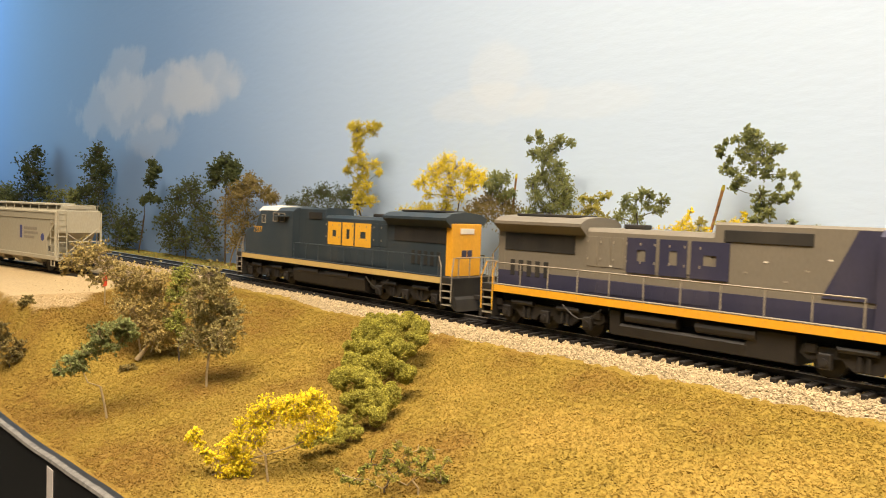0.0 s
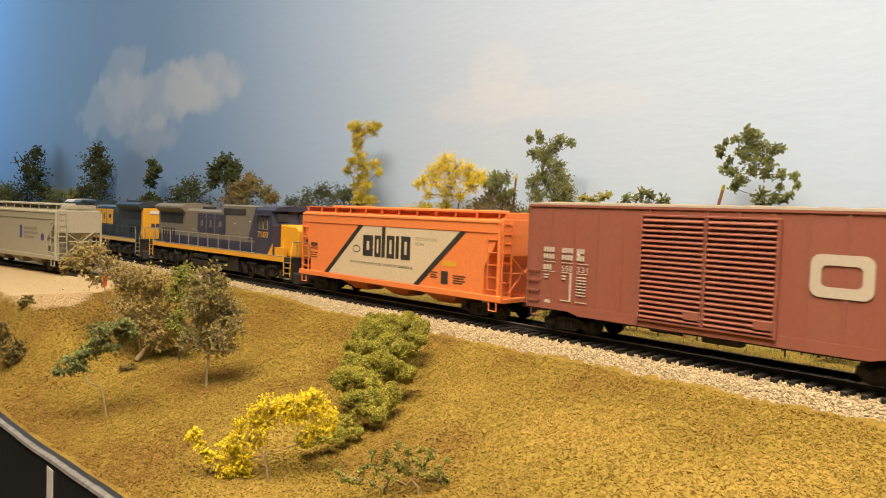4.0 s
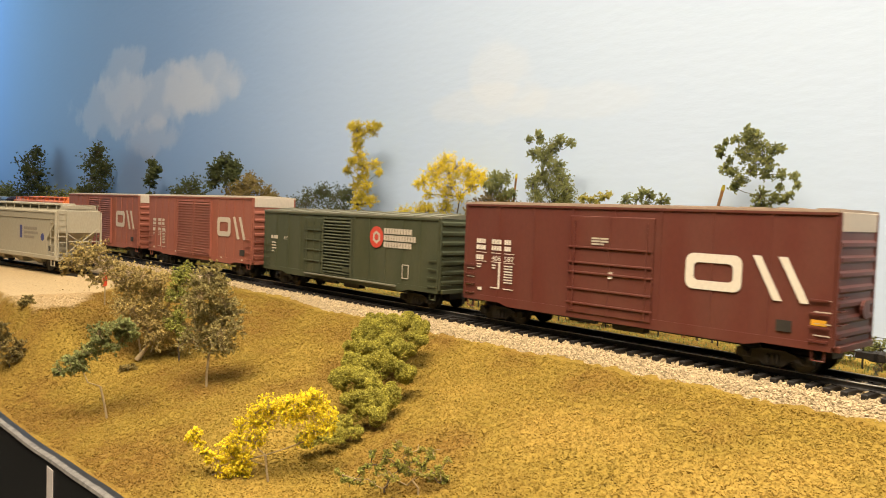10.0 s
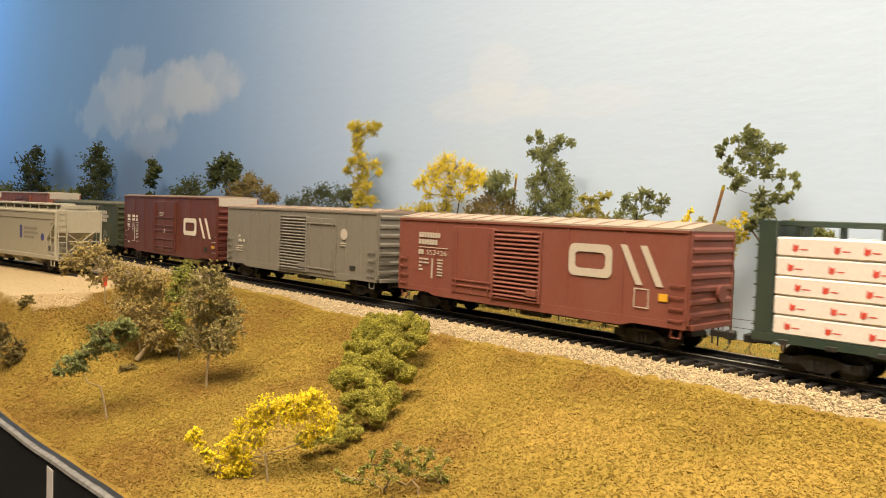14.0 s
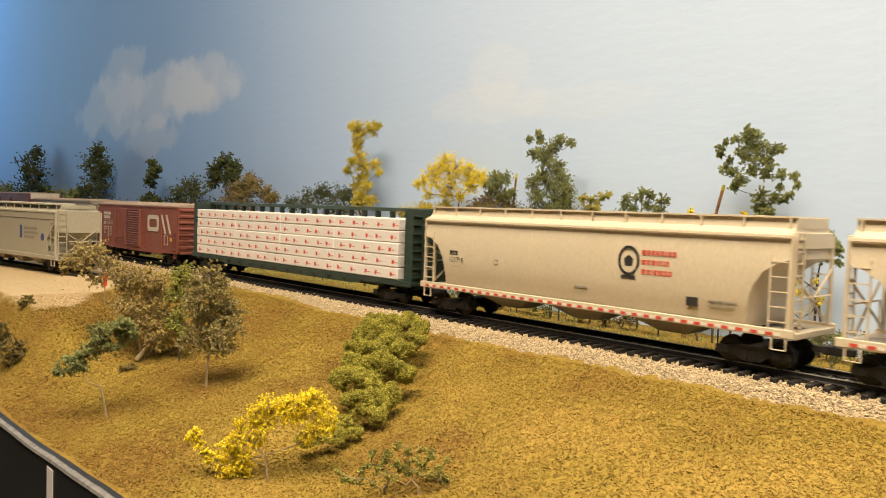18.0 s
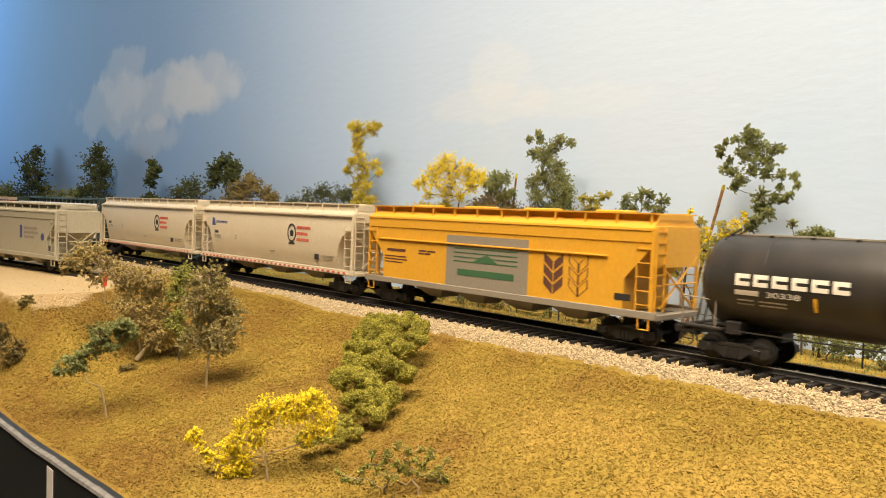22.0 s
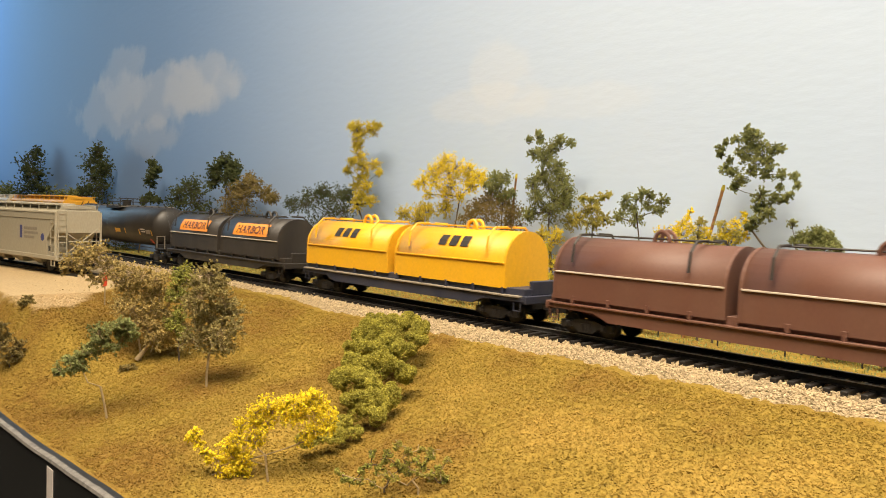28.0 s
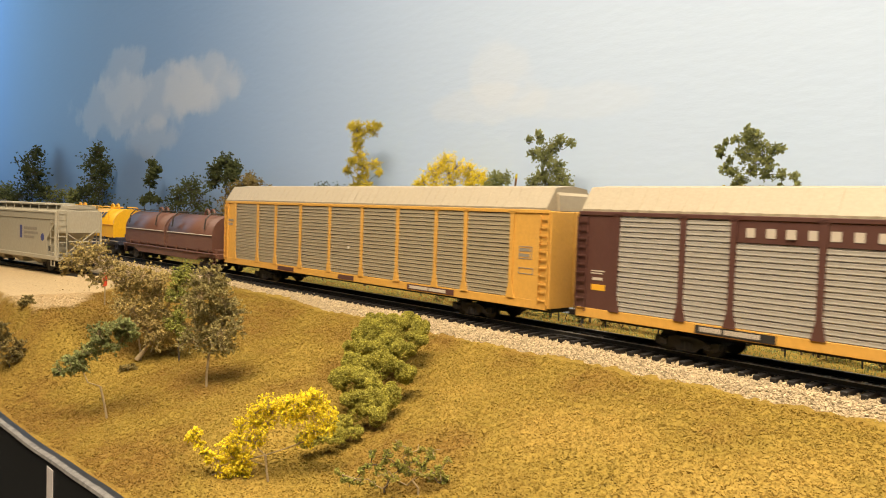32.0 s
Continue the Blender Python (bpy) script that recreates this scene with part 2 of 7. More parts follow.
def slab(bm, pts, y0, y1):
    """A closed outline of (x, z) drawn out along y."""
    a = [bm.verts.new((x * MM, y0 * MM, z * MM)) for x, z in pts]
    b = [bm.verts.new((x * MM, y1 * MM, z * MM)) for x, z in pts]
    n = len(pts)
    for i in range(n):
        bm.faces.new((a[i], a[(i + 1) % n], b[(i + 1) % n], b[i]))
    bm.faces.new(a[::-1])
    bm.faces.new(b)
    bmesh.ops.recalc_face_normals(bm, faces=bm.faces)


def np_mesh(name, verts, faces, mat, smooth=False):
    me = bpy.data.meshes.new(name)
    me.from_pydata([tuple(v) for v in verts], [], faces)
    me.materials.append(mat)
    if smooth:
        me.polygons.foreach_set("use_smooth", np.ones(len(me.polygons), dtype=bool))
    me.update()
    return me


# ---- the ground: an embankment that falls from the track to the front edge, with a level sandy yard at the far end ----
FRONT = 0.199
rng = np.random.default_rng(7)


def smooth(a, b, x):
    t = np.clip((x - a) / (b - a), 0, 1)
    return t * t * (3 - 2 * t)


def ground(s, lat):
    s, lat = np.asarray(s, float), np.asarray(lat, float)
    d = -lat
    slope = -0.0088 - 0.205 * np.clip(d - 0.030, 0, None)
    yard = -0.0065 - 1.15 * np.clip(d - 0.166, 0, None)
    bank = -0.0924 - (s - 0.3217) * 0.146
    yard = yard + 0.0018 * np.exp(-(((lat - bank) / 0.027) ** 4))
    w = smooth(0.085, 0.165, s)
    z = slope * (1 - w) + np.maximum(yard, slope) * w
    mound = 0.009 * np.exp(-(((s + 0.19) / 0.085) ** 2) - ((d - 0.10) / 0.045) ** 2)
    gully = -0.006 * np.exp(-(((s + 0.045 + (d - 0.09) * 0.55) / 0.03) ** 2)) * smooth(0.04, 0.09, d)
    # the front edge sags a little towards the far end and rises before it
    sag = (-0.0031 * np.exp(-(((s - 0.05) / 0.045) ** 2)) - 0.0026 * smooth(0.05, 0.10, s) * smooth(0.20, 0.12, s) + 0.0018 * smooth(-0.01, -0.06, s)) * smooth(0.12, 0.19, d)
    z = z + mound + gully + sag
    return np.where(lat > 0.0, -0.0066 + 0.0 * lat, z)


def lattice(nx, ny, seed):
    g = np.random.default_rng(seed)
    return g.random((nx, ny))


def value_noise(x, y, cell, seed):
    tab = lattice(257, 257, seed)
    u, v = x / cell, y / cell
    i, j = np.floor(u).astype(int), np.floor(v).astype(int)
    fu, fv = u - i, v - j
    fu, fv = fu * fu * (3 - 2 * fu), fv * fv * (3 - 2 * fv)
    i, j = i % 256, j % 256
    return (tab[i, j] * (1 - fu) + tab[i + 1, j] * fu) * (1 - fv) + (tab[i, j + 1] * (1 - fu) + tab[i + 1, j + 1] * fu) * fv


def line_np(s, lat):
    a = HEAD + BEND * s
    return START[0] + (np.sin(a) - math.sin(HEAD)) / BEND + np.sin(a) * lat, START[1] - (np.cos(a) - math.cos(HEAD)) / BEND - np.cos(a) * lat


def sheet(name, s_vals, l_vals, height, mat, mask=None):
    S, L = np.meshgrid(s_vals, l_vals, indexing="ij")
    Z = height(S, L)
    x, y = line_np(S, L)
    ni, nj = S.shape
    v = np.stack([x, y, Z], -1).reshape(-1, 3)
    idx = np.arange(ni * nj).reshape(ni, nj)
    f = np.stack([idx[:-1, :-1], idx[1:, :-1], idx[1:, 1:], idx[:-1, 1:]], -1).reshape(-1, 4)
    me = bpy.data.meshes.new(name)
    me.vertices.add(len(v))
    me.vertices.foreach_set("co", v.ravel())
    me.loops.add(f.size)
    me.loops.foreach_set("vertex_index", f.ravel())
    me.polygons.add(len(f))
    me.polygons.foreach_set("loop_start", np.arange(0, f.size, 4))
    me.polygons.foreach_set("use_smooth", np.ones(len(f), dtype=bool))
    me.update(calc_edges=True)
    me.validate()
    me.materials.append(mat)
    if mask is not None:
        at = me.attributes.new("sand", "FLOAT", "POINT")
        at.data.foreach_set("value", mask(S, L).ravel())
        at = me.attributes.new("dry", "FLOAT", "POINT")
        at.data.foreach_set("value", dry_mask(S, L).ravel())
    return new(name, me)


def turf_height(S, L):
    z = ground(S, L)
    x, y = line_np(S, L)
    rough = 1 - 0.75 * yard_mask(S, L)
    lumps = (value_noise(x, y, 0.0024, 1) - 0.5) * 0.0010 + (value_noise(x, y, 0.0016, 2) - 0.5) * 0.0009 + (value_noise(x, y, 0.012, 3) - 0.5) * 0.0012
    return z + lumps * rough


def yard_mask(S, L):
    x, y = line_np(S, L)
    edge = (value_noise(x, y, 0.02, 5) - 0.5) * 0.012 + (value_noise(x, y, 0.004, 6) - 0.5) * 0.006
    rim = 0.162 + 1.45 * np.clip(0.150 + L, 0, None)
    return smooth(-0.006, 0.006, S - rim + edge) * smooth(0.169, 0.164, -L + edge * 0.4) * smooth(0.024, 0.030, -L)


def dry_mask(S, L):
    x, y = line_np(S, L)
    patch = (value_noise(x, y, 0.035, 11) - 0.5) * 0.7
    return np.clip(smooth(0.05, -0.21, S) * (0.35 + 0.65 * smooth(0.03, 0.12, -L)) + patch * smooth(0.12, 0.0, S), 0, 1)


fine_s = np.concatenate([np.linspace(-4.6, -0.34, 60), np.linspace(-0.335, 0.30, 480), np.linspace(0.303, 1.1, 260), np.linspace(1.12, 4.8, 60)])
land = sheet("ground", fine_s, np.concatenate([np.linspace(-FRONT, -0.012, 160), np.linspace(-0.008, 0.012, 4), np.linspace(0.016, WALL, 34)]), turf_height, M["turf"], yard_mask)
tagged(land, "ochre and olive ground turf sloping down from the track", "ground", kind="structure")

# the backdrop, in its own space: x along the track line, z up
me = bpy.data.meshes.new("backdrop")
bm = bmesh.new()
cols = []
for i in range(61):
    s = -4.6 + 9.4 * i / 60
    p = line(s, WALL, 0)
    cols.append((s, p, line(s, WALL + 0.012, 0)))
frame0 = on_line(0.0, WALL)
inv = frame0.inverted()
for (s, p, q), (s2, p2, q2) in zip(cols, cols[1:]):
    ring = []
    for a in (p, p2, q2, q):
        b = inv @ a
        ring.append((b.x, b.y))
    vs = [bm.verts.new((x, y, z)) for z in (-0.9, 1.5) for x, y in ring]
    for q4 in ((0, 1, 5, 4), (1, 2, 6, 5), (2, 3, 7, 6), (3, 0, 4, 7), (4, 5, 6, 7), (3, 2, 1, 0)):
        bm.faces.new([vs[i] for i in q4])
bmesh.ops.remove_doubles(bm, verts=bm.verts, dist=1e-5)
bmesh.ops.delete(bm, geom=[f for f in bm.faces if abs(f.normal.x) > 0.9 and abs(f.calc_center_median().x) < 4.4], context="FACES_ONLY")
bmesh.ops.recalc_face_normals(bm, faces=bm.faces)
bm.to_mesh(me)
bm.free()
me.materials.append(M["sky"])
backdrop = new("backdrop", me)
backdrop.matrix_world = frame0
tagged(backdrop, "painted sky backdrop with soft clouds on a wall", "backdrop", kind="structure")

# front fascia board under the ground's edge
bm = bmesh.new()
stations = [-4.6 + 0.1 * i for i in range(43)] + [-0.30 + 0.01 * i for i in range(61)] + [0.40 + 0.1 * i for i in range(45)]
for s, s2 in zip(stations, stations[1:]):
    ring = []
    for lat in (-FRONT - 0.0045, -FRONT + 0.0005):
        for ss in (s, s2):
            z = float(ground(ss, -FRONT)) + 0.0015
            for zz in (z, -0.32):
                ring.append(bm.verts.new(line(ss, lat, zz)))
    for q4 in ((0, 1, 3, 2), (4, 6, 7, 5), (0, 2, 6, 4), (1, 5, 7, 3)):
        bm.faces.new([ring[j] for j in q4])
bmesh.ops.remove_doubles(bm, verts=bm.verts, dist=1e-6)
bmesh.ops.recalc_face_normals(bm, faces=bm.faces)
fascia = part("fascia", bm, M["fascia"], None, "")
tagged(fascia, "dark painted fascia board along the layout front", "fascia", kind="structure")

# the room round the layout
def room_slab(name, x0, x1, y0, y1, z0, z1, mat, label):
    bm = bmesh.new()
    bx(bm, x0 * 1000, x1 * 1000, y0 * 1000, y1 * 1000, z0 * 1000, z1 * 1000)
    ob = part(name, bm, mat, None)
    ob.matrix_world = on_line(0.0)
    return tagged(ob, label, name.split("_")[0], kind="structure")


room_slab("floor", -4.9, 5.1, -0.3, 2.6, -0.95, -0.90, M["room_floor"], "brown carpeted floor of the train room")
room_slab("ceiling", -4.9, 5.1, -0.3, 2.6, 1.50, 1.55, M["ceiling"], "plain off-white ceiling of the train room")
room_slab("wall_south", -4.9, 5.1, 2.5, 2.6, -0.90, 1.50, M["room_wall"], "plain painted room wall behind the aisle")
room_slab("wall_west", 5.0, 5.1, -0.3, 2.5, -0.90, 1.50, M["room_wall"], "plain painted room end wall")
room_slab("wall_east", -4.9, -4.8, -0.3, 2.5, -0.90, 1.50, M["room_wall"], "plain painted room end wall")

# ---- plants ----
OCT = np.array([(1, 0, 0), (-1, 0, 0), (0, 1, 0), (0, -1, 0), (0, 0, 1), (0, 0, -1)], float)
OCT_F = np.array([(0, 2, 4), (2, 1, 4), (1, 3, 4), (3, 0, 4), (2, 0, 5), (1, 2, 5), (3, 1, 5), (0, 3, 5)])


TET = np.array([(1, 1, 1), (1, -1, -1), (-1, 1, -1), (-1, -1, 1)], float) * 0.72
TET_F = np.array([(0, 1, 2), (0, 3, 1), (0, 2, 3), (1, 3, 2)])
HEAP = np.array([(1, 0, -2.6), (0, 1, -2.6), (-1, 0, -2.6), (0, -1, -2.6), (0, 0, 0.9)])
HEAP_F = np.array([(0, 1, 4), (1, 2, 4), (2, 3, 4), (3, 0, 4)])


def leaf_crumbs(name, centres, sizes, mat, g, squash=1.0, shape=(OCT, OCT_F), upright=False):
    """Fine torn foam: small uneven eight-sided crumbs, joined into one mesh."""
    n = len(centres)
    form, sides = shape
    count = len(form)
    v = form[None] * (0.55 + 0.9 * g.random((n, count, 1))) * sizes[:, None, None]
    q = g.normal(size=(n, 3, 3))
    q, _ = np.linalg.qr(q)
    q = q * np.sign(np.linalg.det(q))[:, None, None]
    if upright:
        a = g.random(n) * 6.283
        q = np.zeros((n, 3, 3))
        q[:, 0, 0], q[:, 0, 1], q[:, 1, 0], q[:, 1, 1], q[:, 2, 2] = np.cos(a), -np.sin(a), np.sin(a), np.cos(a), 1
    v = np.einsum("nij,nkj->nki", q, v) * (1, 1, squash) + centres[:, None, :]
    f = (sides[None] + (np.arange(n) * count)[:, None, None]).reshape(-1, 3)
    v = v.reshape(-1, 3)
    me = bpy.data.meshes.new(name)
    me.vertices.add(len(v))
    me.vertices.foreach_set("co", v.ravel())
    me.loops.add(f.size)
    me.loops.foreach_set("vertex_index", f.ravel())
    me.polygons.add(len(f))
    me.polygons.foreach_set("loop_start", np.arange(0, f.size, 3))
    me.polygons.foreach_set("use_smooth", np.zeros(len(f), dtype=bool))
    me.update(calc_edges=True)
    me.materials.append(mat)
    return me


SEED = [100]


def twig_mesh(name, starts, ends, radius, mat):
    """Fine three-sided twigs from start to end, joined into one mesh (metres)."""
    d = ends - starts
    d /= np.linalg.norm(d, axis=1)[:, None] + 1e-9
    side = np.cross(d, (0.31, 0.17, 0.93))
    side /= np.linalg.norm(side, axis=1)[:, None] + 1e-9
    up = np.cross(d, side)
    rings = []
    for c, w in ((starts, 1.0), (ends, 0.45)):
        for a in (0.0, 2.094, 4.189):
            rings.append(c + (side * math.cos(a) + up * math.sin(a)) * radius * w)
    v = np.stack(rings, 1).reshape(-1, 3)
    f = np.array([(0, 1, 4, 3), (1, 2, 5, 4), (2, 0, 3, 5)])
    f = (f[None] + (np.arange(len(starts)) * 6)[:, None, None]).reshape(-1, 4)
    return np_mesh(name, v.tolist(), f.tolist(), mat)


def grow(root, blobs, mat, dens, wood, lump, low, lean):
    """Stem, branches and crown from the crown's main masses (x, y, z, radius in millimetres, in the plant's space)."""
    SEED[0] += 1
    g = np.random.default_rng(SEED[0])
    sets, starts, ends = [], [], []
    for x, y, z, r in blobs:
        r = r * (1.12 + 0.42 * g.random() if low else 1.28)
        if low:
            x, y = x + g.normal() * 1.2, y + g.normal() * 1.6
            # a solid lump of torn foam: knobs on a core, with dark gaps between them
            knobs = 8
            c = g.normal(size=(knobs, 3))
            c /= np.linalg.norm(c, axis=1)[:, None]
            c[:, 2] = np.abs(c[:, 2]) * 0.9 + 0.05
            m = int(125 * r * r) + 40
            which = g.integers(0, knobs, m)
            d = g.normal(size=(m, 3))
            d /= np.linalg.norm(d, axis=1)[:, None]
            size = r * (0.36 + 0.20 * g.random(knobs))[which]
            p = c[which] * r * 0.86 + d * (size * (0.86 + 0.22 * g.random(m) ** 2))[:, None] + (x, y, z + 1.4)
            core = g.normal(size=(int(m * 0.18), 3))
            core = core / np.linalg.norm(core, axis=1)[:, None] * r * 0.7 + (x, y, z + 0.6)
            p = np.concatenate([p, core])
            sets.append(p[p[:, 2] > 0.2])
            continue
        # twigs from the mass's middle, tufts along each twig, crumbs in each tuft
        m = int(np.clip(dens * 3.3 * (r / lump) ** 1.25, 5, 90))
        d = g.normal(size=(m, 3)) * (1.0, 0.8, 0.9) + (0, 0, 0.15)
        d /= np.linalg.norm(d, axis=1)[:, None]
        tip = np.array((x, y, z)) + d * (r * (0.45 + 0.62 * g.random(m)))[:, None]
        root_at = np.array((x, y, z)) + g.normal(size=(m, 3)) * r * 0.16
        starts.append(root_at), ends.append(tip)
        k, n = 3, 6
        along = np.stack([0.42 + 0.2 * g.random(m), 0.66 + 0.16 * g.random(m), 0.88 + 0.16 * g.random(m)], 1)
        c = root_at[:, None, :] + (tip - root_at)[:, None, :] * along[:, :, None] + g.normal(size=(m, k, 3)) * lump * 0.30
        p = g.normal(size=(m, k, n, 3))
        p /= np.linalg.norm(p, axis=3)[..., None]
        p = c[:, :, None, :] + p * (lump * (0.25 + 0.55 * g.random((m, k, n))))[..., None]
        p = p.reshape(-1, 3)
        sets.append(p[p[:, 2] > 0.2])
    if low:
        for p in sets:
            if len(p):
                piece("foliage_clump", leaf_crumbs("foliage_clump", p * MM, (0.18 + 0.16 * g.random(len(p)) ** 1.6) * lump * MM, M[mat], g, 1.0, (TET, TET_F)), root)
        return
    p = np.concatenate(sets)
    piece("crown", leaf_crumbs("crown", p * MM, (0.23 + 0.30 * g.random(len(p)) ** 1.6) * lump * (1.25 if lump > 1.2 else 1.0) * MM, M[mat], g, 1.0, (TET, TET_F)), root)
    fine = piece("twigwork", twig_mesh("twigwork", np.concatenate(starts) * MM, np.concatenate(ends) * MM, 0.07 * lump * MM, M[wood]), root)
    tagged(fine, kind="stuff")
    top = max(b[2] for b in blobs)
    cx, cy = np.mean([b[0] for b in blobs]), np.mean([b[1] for b in blobs])
    zlow = min(b[2] - b[3] for b in blobs)
    fork = Vector((cx * 0.45, cy * 0.45, max(zlow * 0.8, top * 0.3)))
    thick = 0.24 + 0.006 * top
    bm = bmesh.new()
    path_rod(bm, [(0, 0, -1.5), fork * 0.5 + Vector((g.normal() * 0.8, 0, 0)), fork], thick, 7)
    part("trunk", bm, M[wood], root)
    bm = bmesh.new()
    nodes = [(fork, thick * 0.75)]
    for x, y, z, r in sorted(blobs, key=lambda b: (Vector(b[:3]) - fork).length):
        end = Vector((x, y, z))
        src, w = min(nodes, key=lambda q: (q[0] - end).length + (6 if q[0].z > end.z + 2 else 0))
        mid = src.lerp(end, 0.5) + Vector((g.normal() * 0.9, g.normal() * 0.6, g.normal() * 0.9))
        w2 = max(0.16, w * 0.72)
        path_rod(bm, [src, mid, end], w2, 5)
        nodes.append((end, w2))
        for _ in range(4):
            q = end + Vector(g.normal(size=3)) * r * 0.5
            path_rod(bm, [mid.lerp(end, 0.4 + 0.5 * g.random()), end.lerp(q, 0.5) + Vector((0, 0, 0.4)), q], 0.10, 4)
    part("branchwork", bm, M[wood], root)
    if lean:
        bm = bmesh.new()
        rod(bm, (-1.5, -2.5, 0.6), (5.5, 3.0, 11.5), 1.35, 8, 1.0)
        part("broken_stump", bm, M[wood], root, "thick pale broken stump leaning over")


def wall_plant(name, label, category, mat, s, lat, blobs, dens=1.0, wood="trunk_dark", lump=1.0, low=False):
    z0 = float(ground(s, lat))
    root = thing(name, label, category, on_line(s, lat, z0), "plants along the backdrop")
    lump, dens = (lump * 0.78, dens * 1.15) if lump < 1.2 else (lump * 0.95, dens * 1.9)
    g = np.random.default_rng(int(abs(s) * 1000))
    grow(root, [(x, float(g.uniform(-0.3, 0.5)) * min(r, 9), z - z0 * 1000, r) for x, z, r in blobs], mat, dens, wood, lump, low, False)


def plant(name, label, category, mat, place, blobs, dens=1.0, wood="trunk", lump=1.0, low=False, lean=False):
    x, y = place
    here = Vector((x, y, 0)) - line(0, 0, 0)
    s = here.dot(Vector((math.cos(HEAD), math.sin(HEAD), 0)))
    lat = here.dot(Vector((math.sin(HEAD), -math.cos(HEAD), 0)))
    z0 = float(ground(s, lat))
    root = thing(name, label, category, Matrix.Translation((x, y, z0)), "plants on the embankment")
    g = np.random.default_rng(int(abs(x * y) * 1e5))
    grow(root, [(bx_, by + float(g.uniform(-0.6, 0.6)) * r, bz - z0 * 1000, r) for bx_, by, bz, r in blobs], mat, dens, wood, lump, low, lean)


wall_plant("tree", "dark green conifer-like model tree before the backdrop", "tree", "dark_green", 0.960, 0.066, [(3, 117, 10.6), (20, 99, 19.6), (-5, 84, 21.1), (27, 67, 26.9), (-23, 59, 17.4), (58, 50, 21.9)], dens=0.75, wood="trunk_dark", lump=1.78)
wall_plant("bush", "pale green low bush against the backdrop", "bush", "mid_green", 0.980, 0.066, [(115, 60, 15.3), (137, 49, 17.4), (78, 40, 18.7), (-108, 47, 21.7), (-173, 53, 14.4)], dens=0.75, wood="trunk_dark", lump=1.80)
wall_plant("tree", "tall dark green model tree before the backdrop", "tree", "dark_green", 0.717, 0.066, [(4, 113, 10.5), (17, 99, 16.7), (-9, 91, 13.4), (12, 78, 18.1), (-3, 64, 17.9), (40, 58, 13.9)], dens=0.75, wood="trunk_dark", lump=1.56)
wall_plant("bush", "dark green undergrowth below a tree", "bush", "dark_green", 0.665, 0.066, [(17, 31, 24.8), (-34, 26, 18.2), (-13, 8, 21.4), (82, 37, 18.4), (-46, 10, 11.1)], dens=0.60, wood="trunk_dark", lump=1.51)
wall_plant("sapling", "slender leaning dark green sapling by the wall", "tree", "dark_green", 0.599, 0.066, [(-36, 93, 6.6), (-45, 83, 7.9), (-34, 75, 7.3), (-51, 88, 5.3), (-16, 53, 5.4), (-34, 57, 6.0), (-52, 54, 4.6)], dens=0.85, wood="trunk_dark", lump=1.45)
wall_plant("bush", "large dark green bush beside the track", "bush", "dark_green", 0.479, 0.066, [(-6, 67, 14.8), (16, 58, 11.3), (-19, 52, 20.6), (19, 37, 17.6), (-38, 33, 21.5), (-2, 14, 18.5), (53, 30, 12.9), (-51, 14, 16.5), (38, 12, 14.1)], dens=0.81, wood="trunk_dark", lump=1.35)
wall_plant("tree", "dark green crowned model tree above the bushes", "tree", "dark_green", 0.396, 0.066, [(6, 93, 9.2), (-12, 88, 7.9), (18, 86, 7.6), (1, 78, 11.4), (23, 74, 8.2), (-16, 79, 6.8)], dens=0.95, wood="trunk_dark", lump=1.27)
wall_plant("tree", "olive brown model tree beside the track", "tree", "olive", 0.388, 0.066, [(-34, 74, 8.2), (-49, 69, 8.6), (-22, 67, 7.8), (-64, 62, 8.5), (-3, 59, 12.4), (-35, 57, 12.1), (2, 40, 13.6), (-25, 38, 13.3), (-10, 19, 12.4), (-79, 59, 5.4)], dens=1.04, wood="trunk", lump=1.26)
wall_plant("bush", "low dark green bush against the backdrop", "bush", "dark_green", 0.232, 0.066, [(-0, 65, 7.7), (10, 60, 11.1), (-19, 61, 9.7), (-31, 63, 6.4), (28, 55, 10.2), (-5, 49, 14.2), (-28, 48, 11.7), (49, 54, 8.1), (10, 37, 13.3)], dens=1.43, wood="trunk_dark", lump=1.12)
wall_plant("tree", "tall thin yellow autumn model tree", "tree", "yellow_dull", 0.176, 0.066, [(-10, 114, 4.6), (-1, 113, 6.2), (10, 113, 6.8), (20, 116, 4.2), (11, 106, 6.2), (15, 100, 4.7), (9, 92, 6.2), (21, 88, 4.7), (27, 82, 4.2), (5, 84, 6.2), (-8, 86, 4.1), (-14, 80, 3.0), (9, 76, 5.7), (15, 70, 4.7), (-1, 70, 5.1), (4, 63, 6.2), (11, 56, 6.2), (-4, 58, 5.1)], dens=1.30, wood="trunk_dark", lump=1.07)
wall_plant("tree", "bright yellow spreading autumn model tree", "tree", "yellow", 0.074, 0.066, [(13, 87, 5.9), (22, 83, 6.5), (4, 82, 7.2), (28, 78, 7.5), (13, 78, 8.2), (-6, 81, 5.3), (-4, 75, 7.1), (37, 73, 5.2), (24, 72, 6.5), (44, 71, 3.8), (-15, 76, 5.7), (-21, 73, 4.8), (10, 70, 7.7), (-10, 69, 5.3), (33, 64, 4.2), (18, 64, 6.4), (3, 63, 4.5)], dens=0.93, wood="trunk_dark", lump=0.84)
wall_plant("bush", "yellow low shrub against the backdrop", "bush", "yellow_dull", 0.112, 0.066, [(5, 51, 6.7), (18, 50, 5.8), (-7, 53, 6.5), (-20, 55, 6.4), (8, 45, 7.6)], dens=1.30, wood="trunk_dark", lump=1.05)
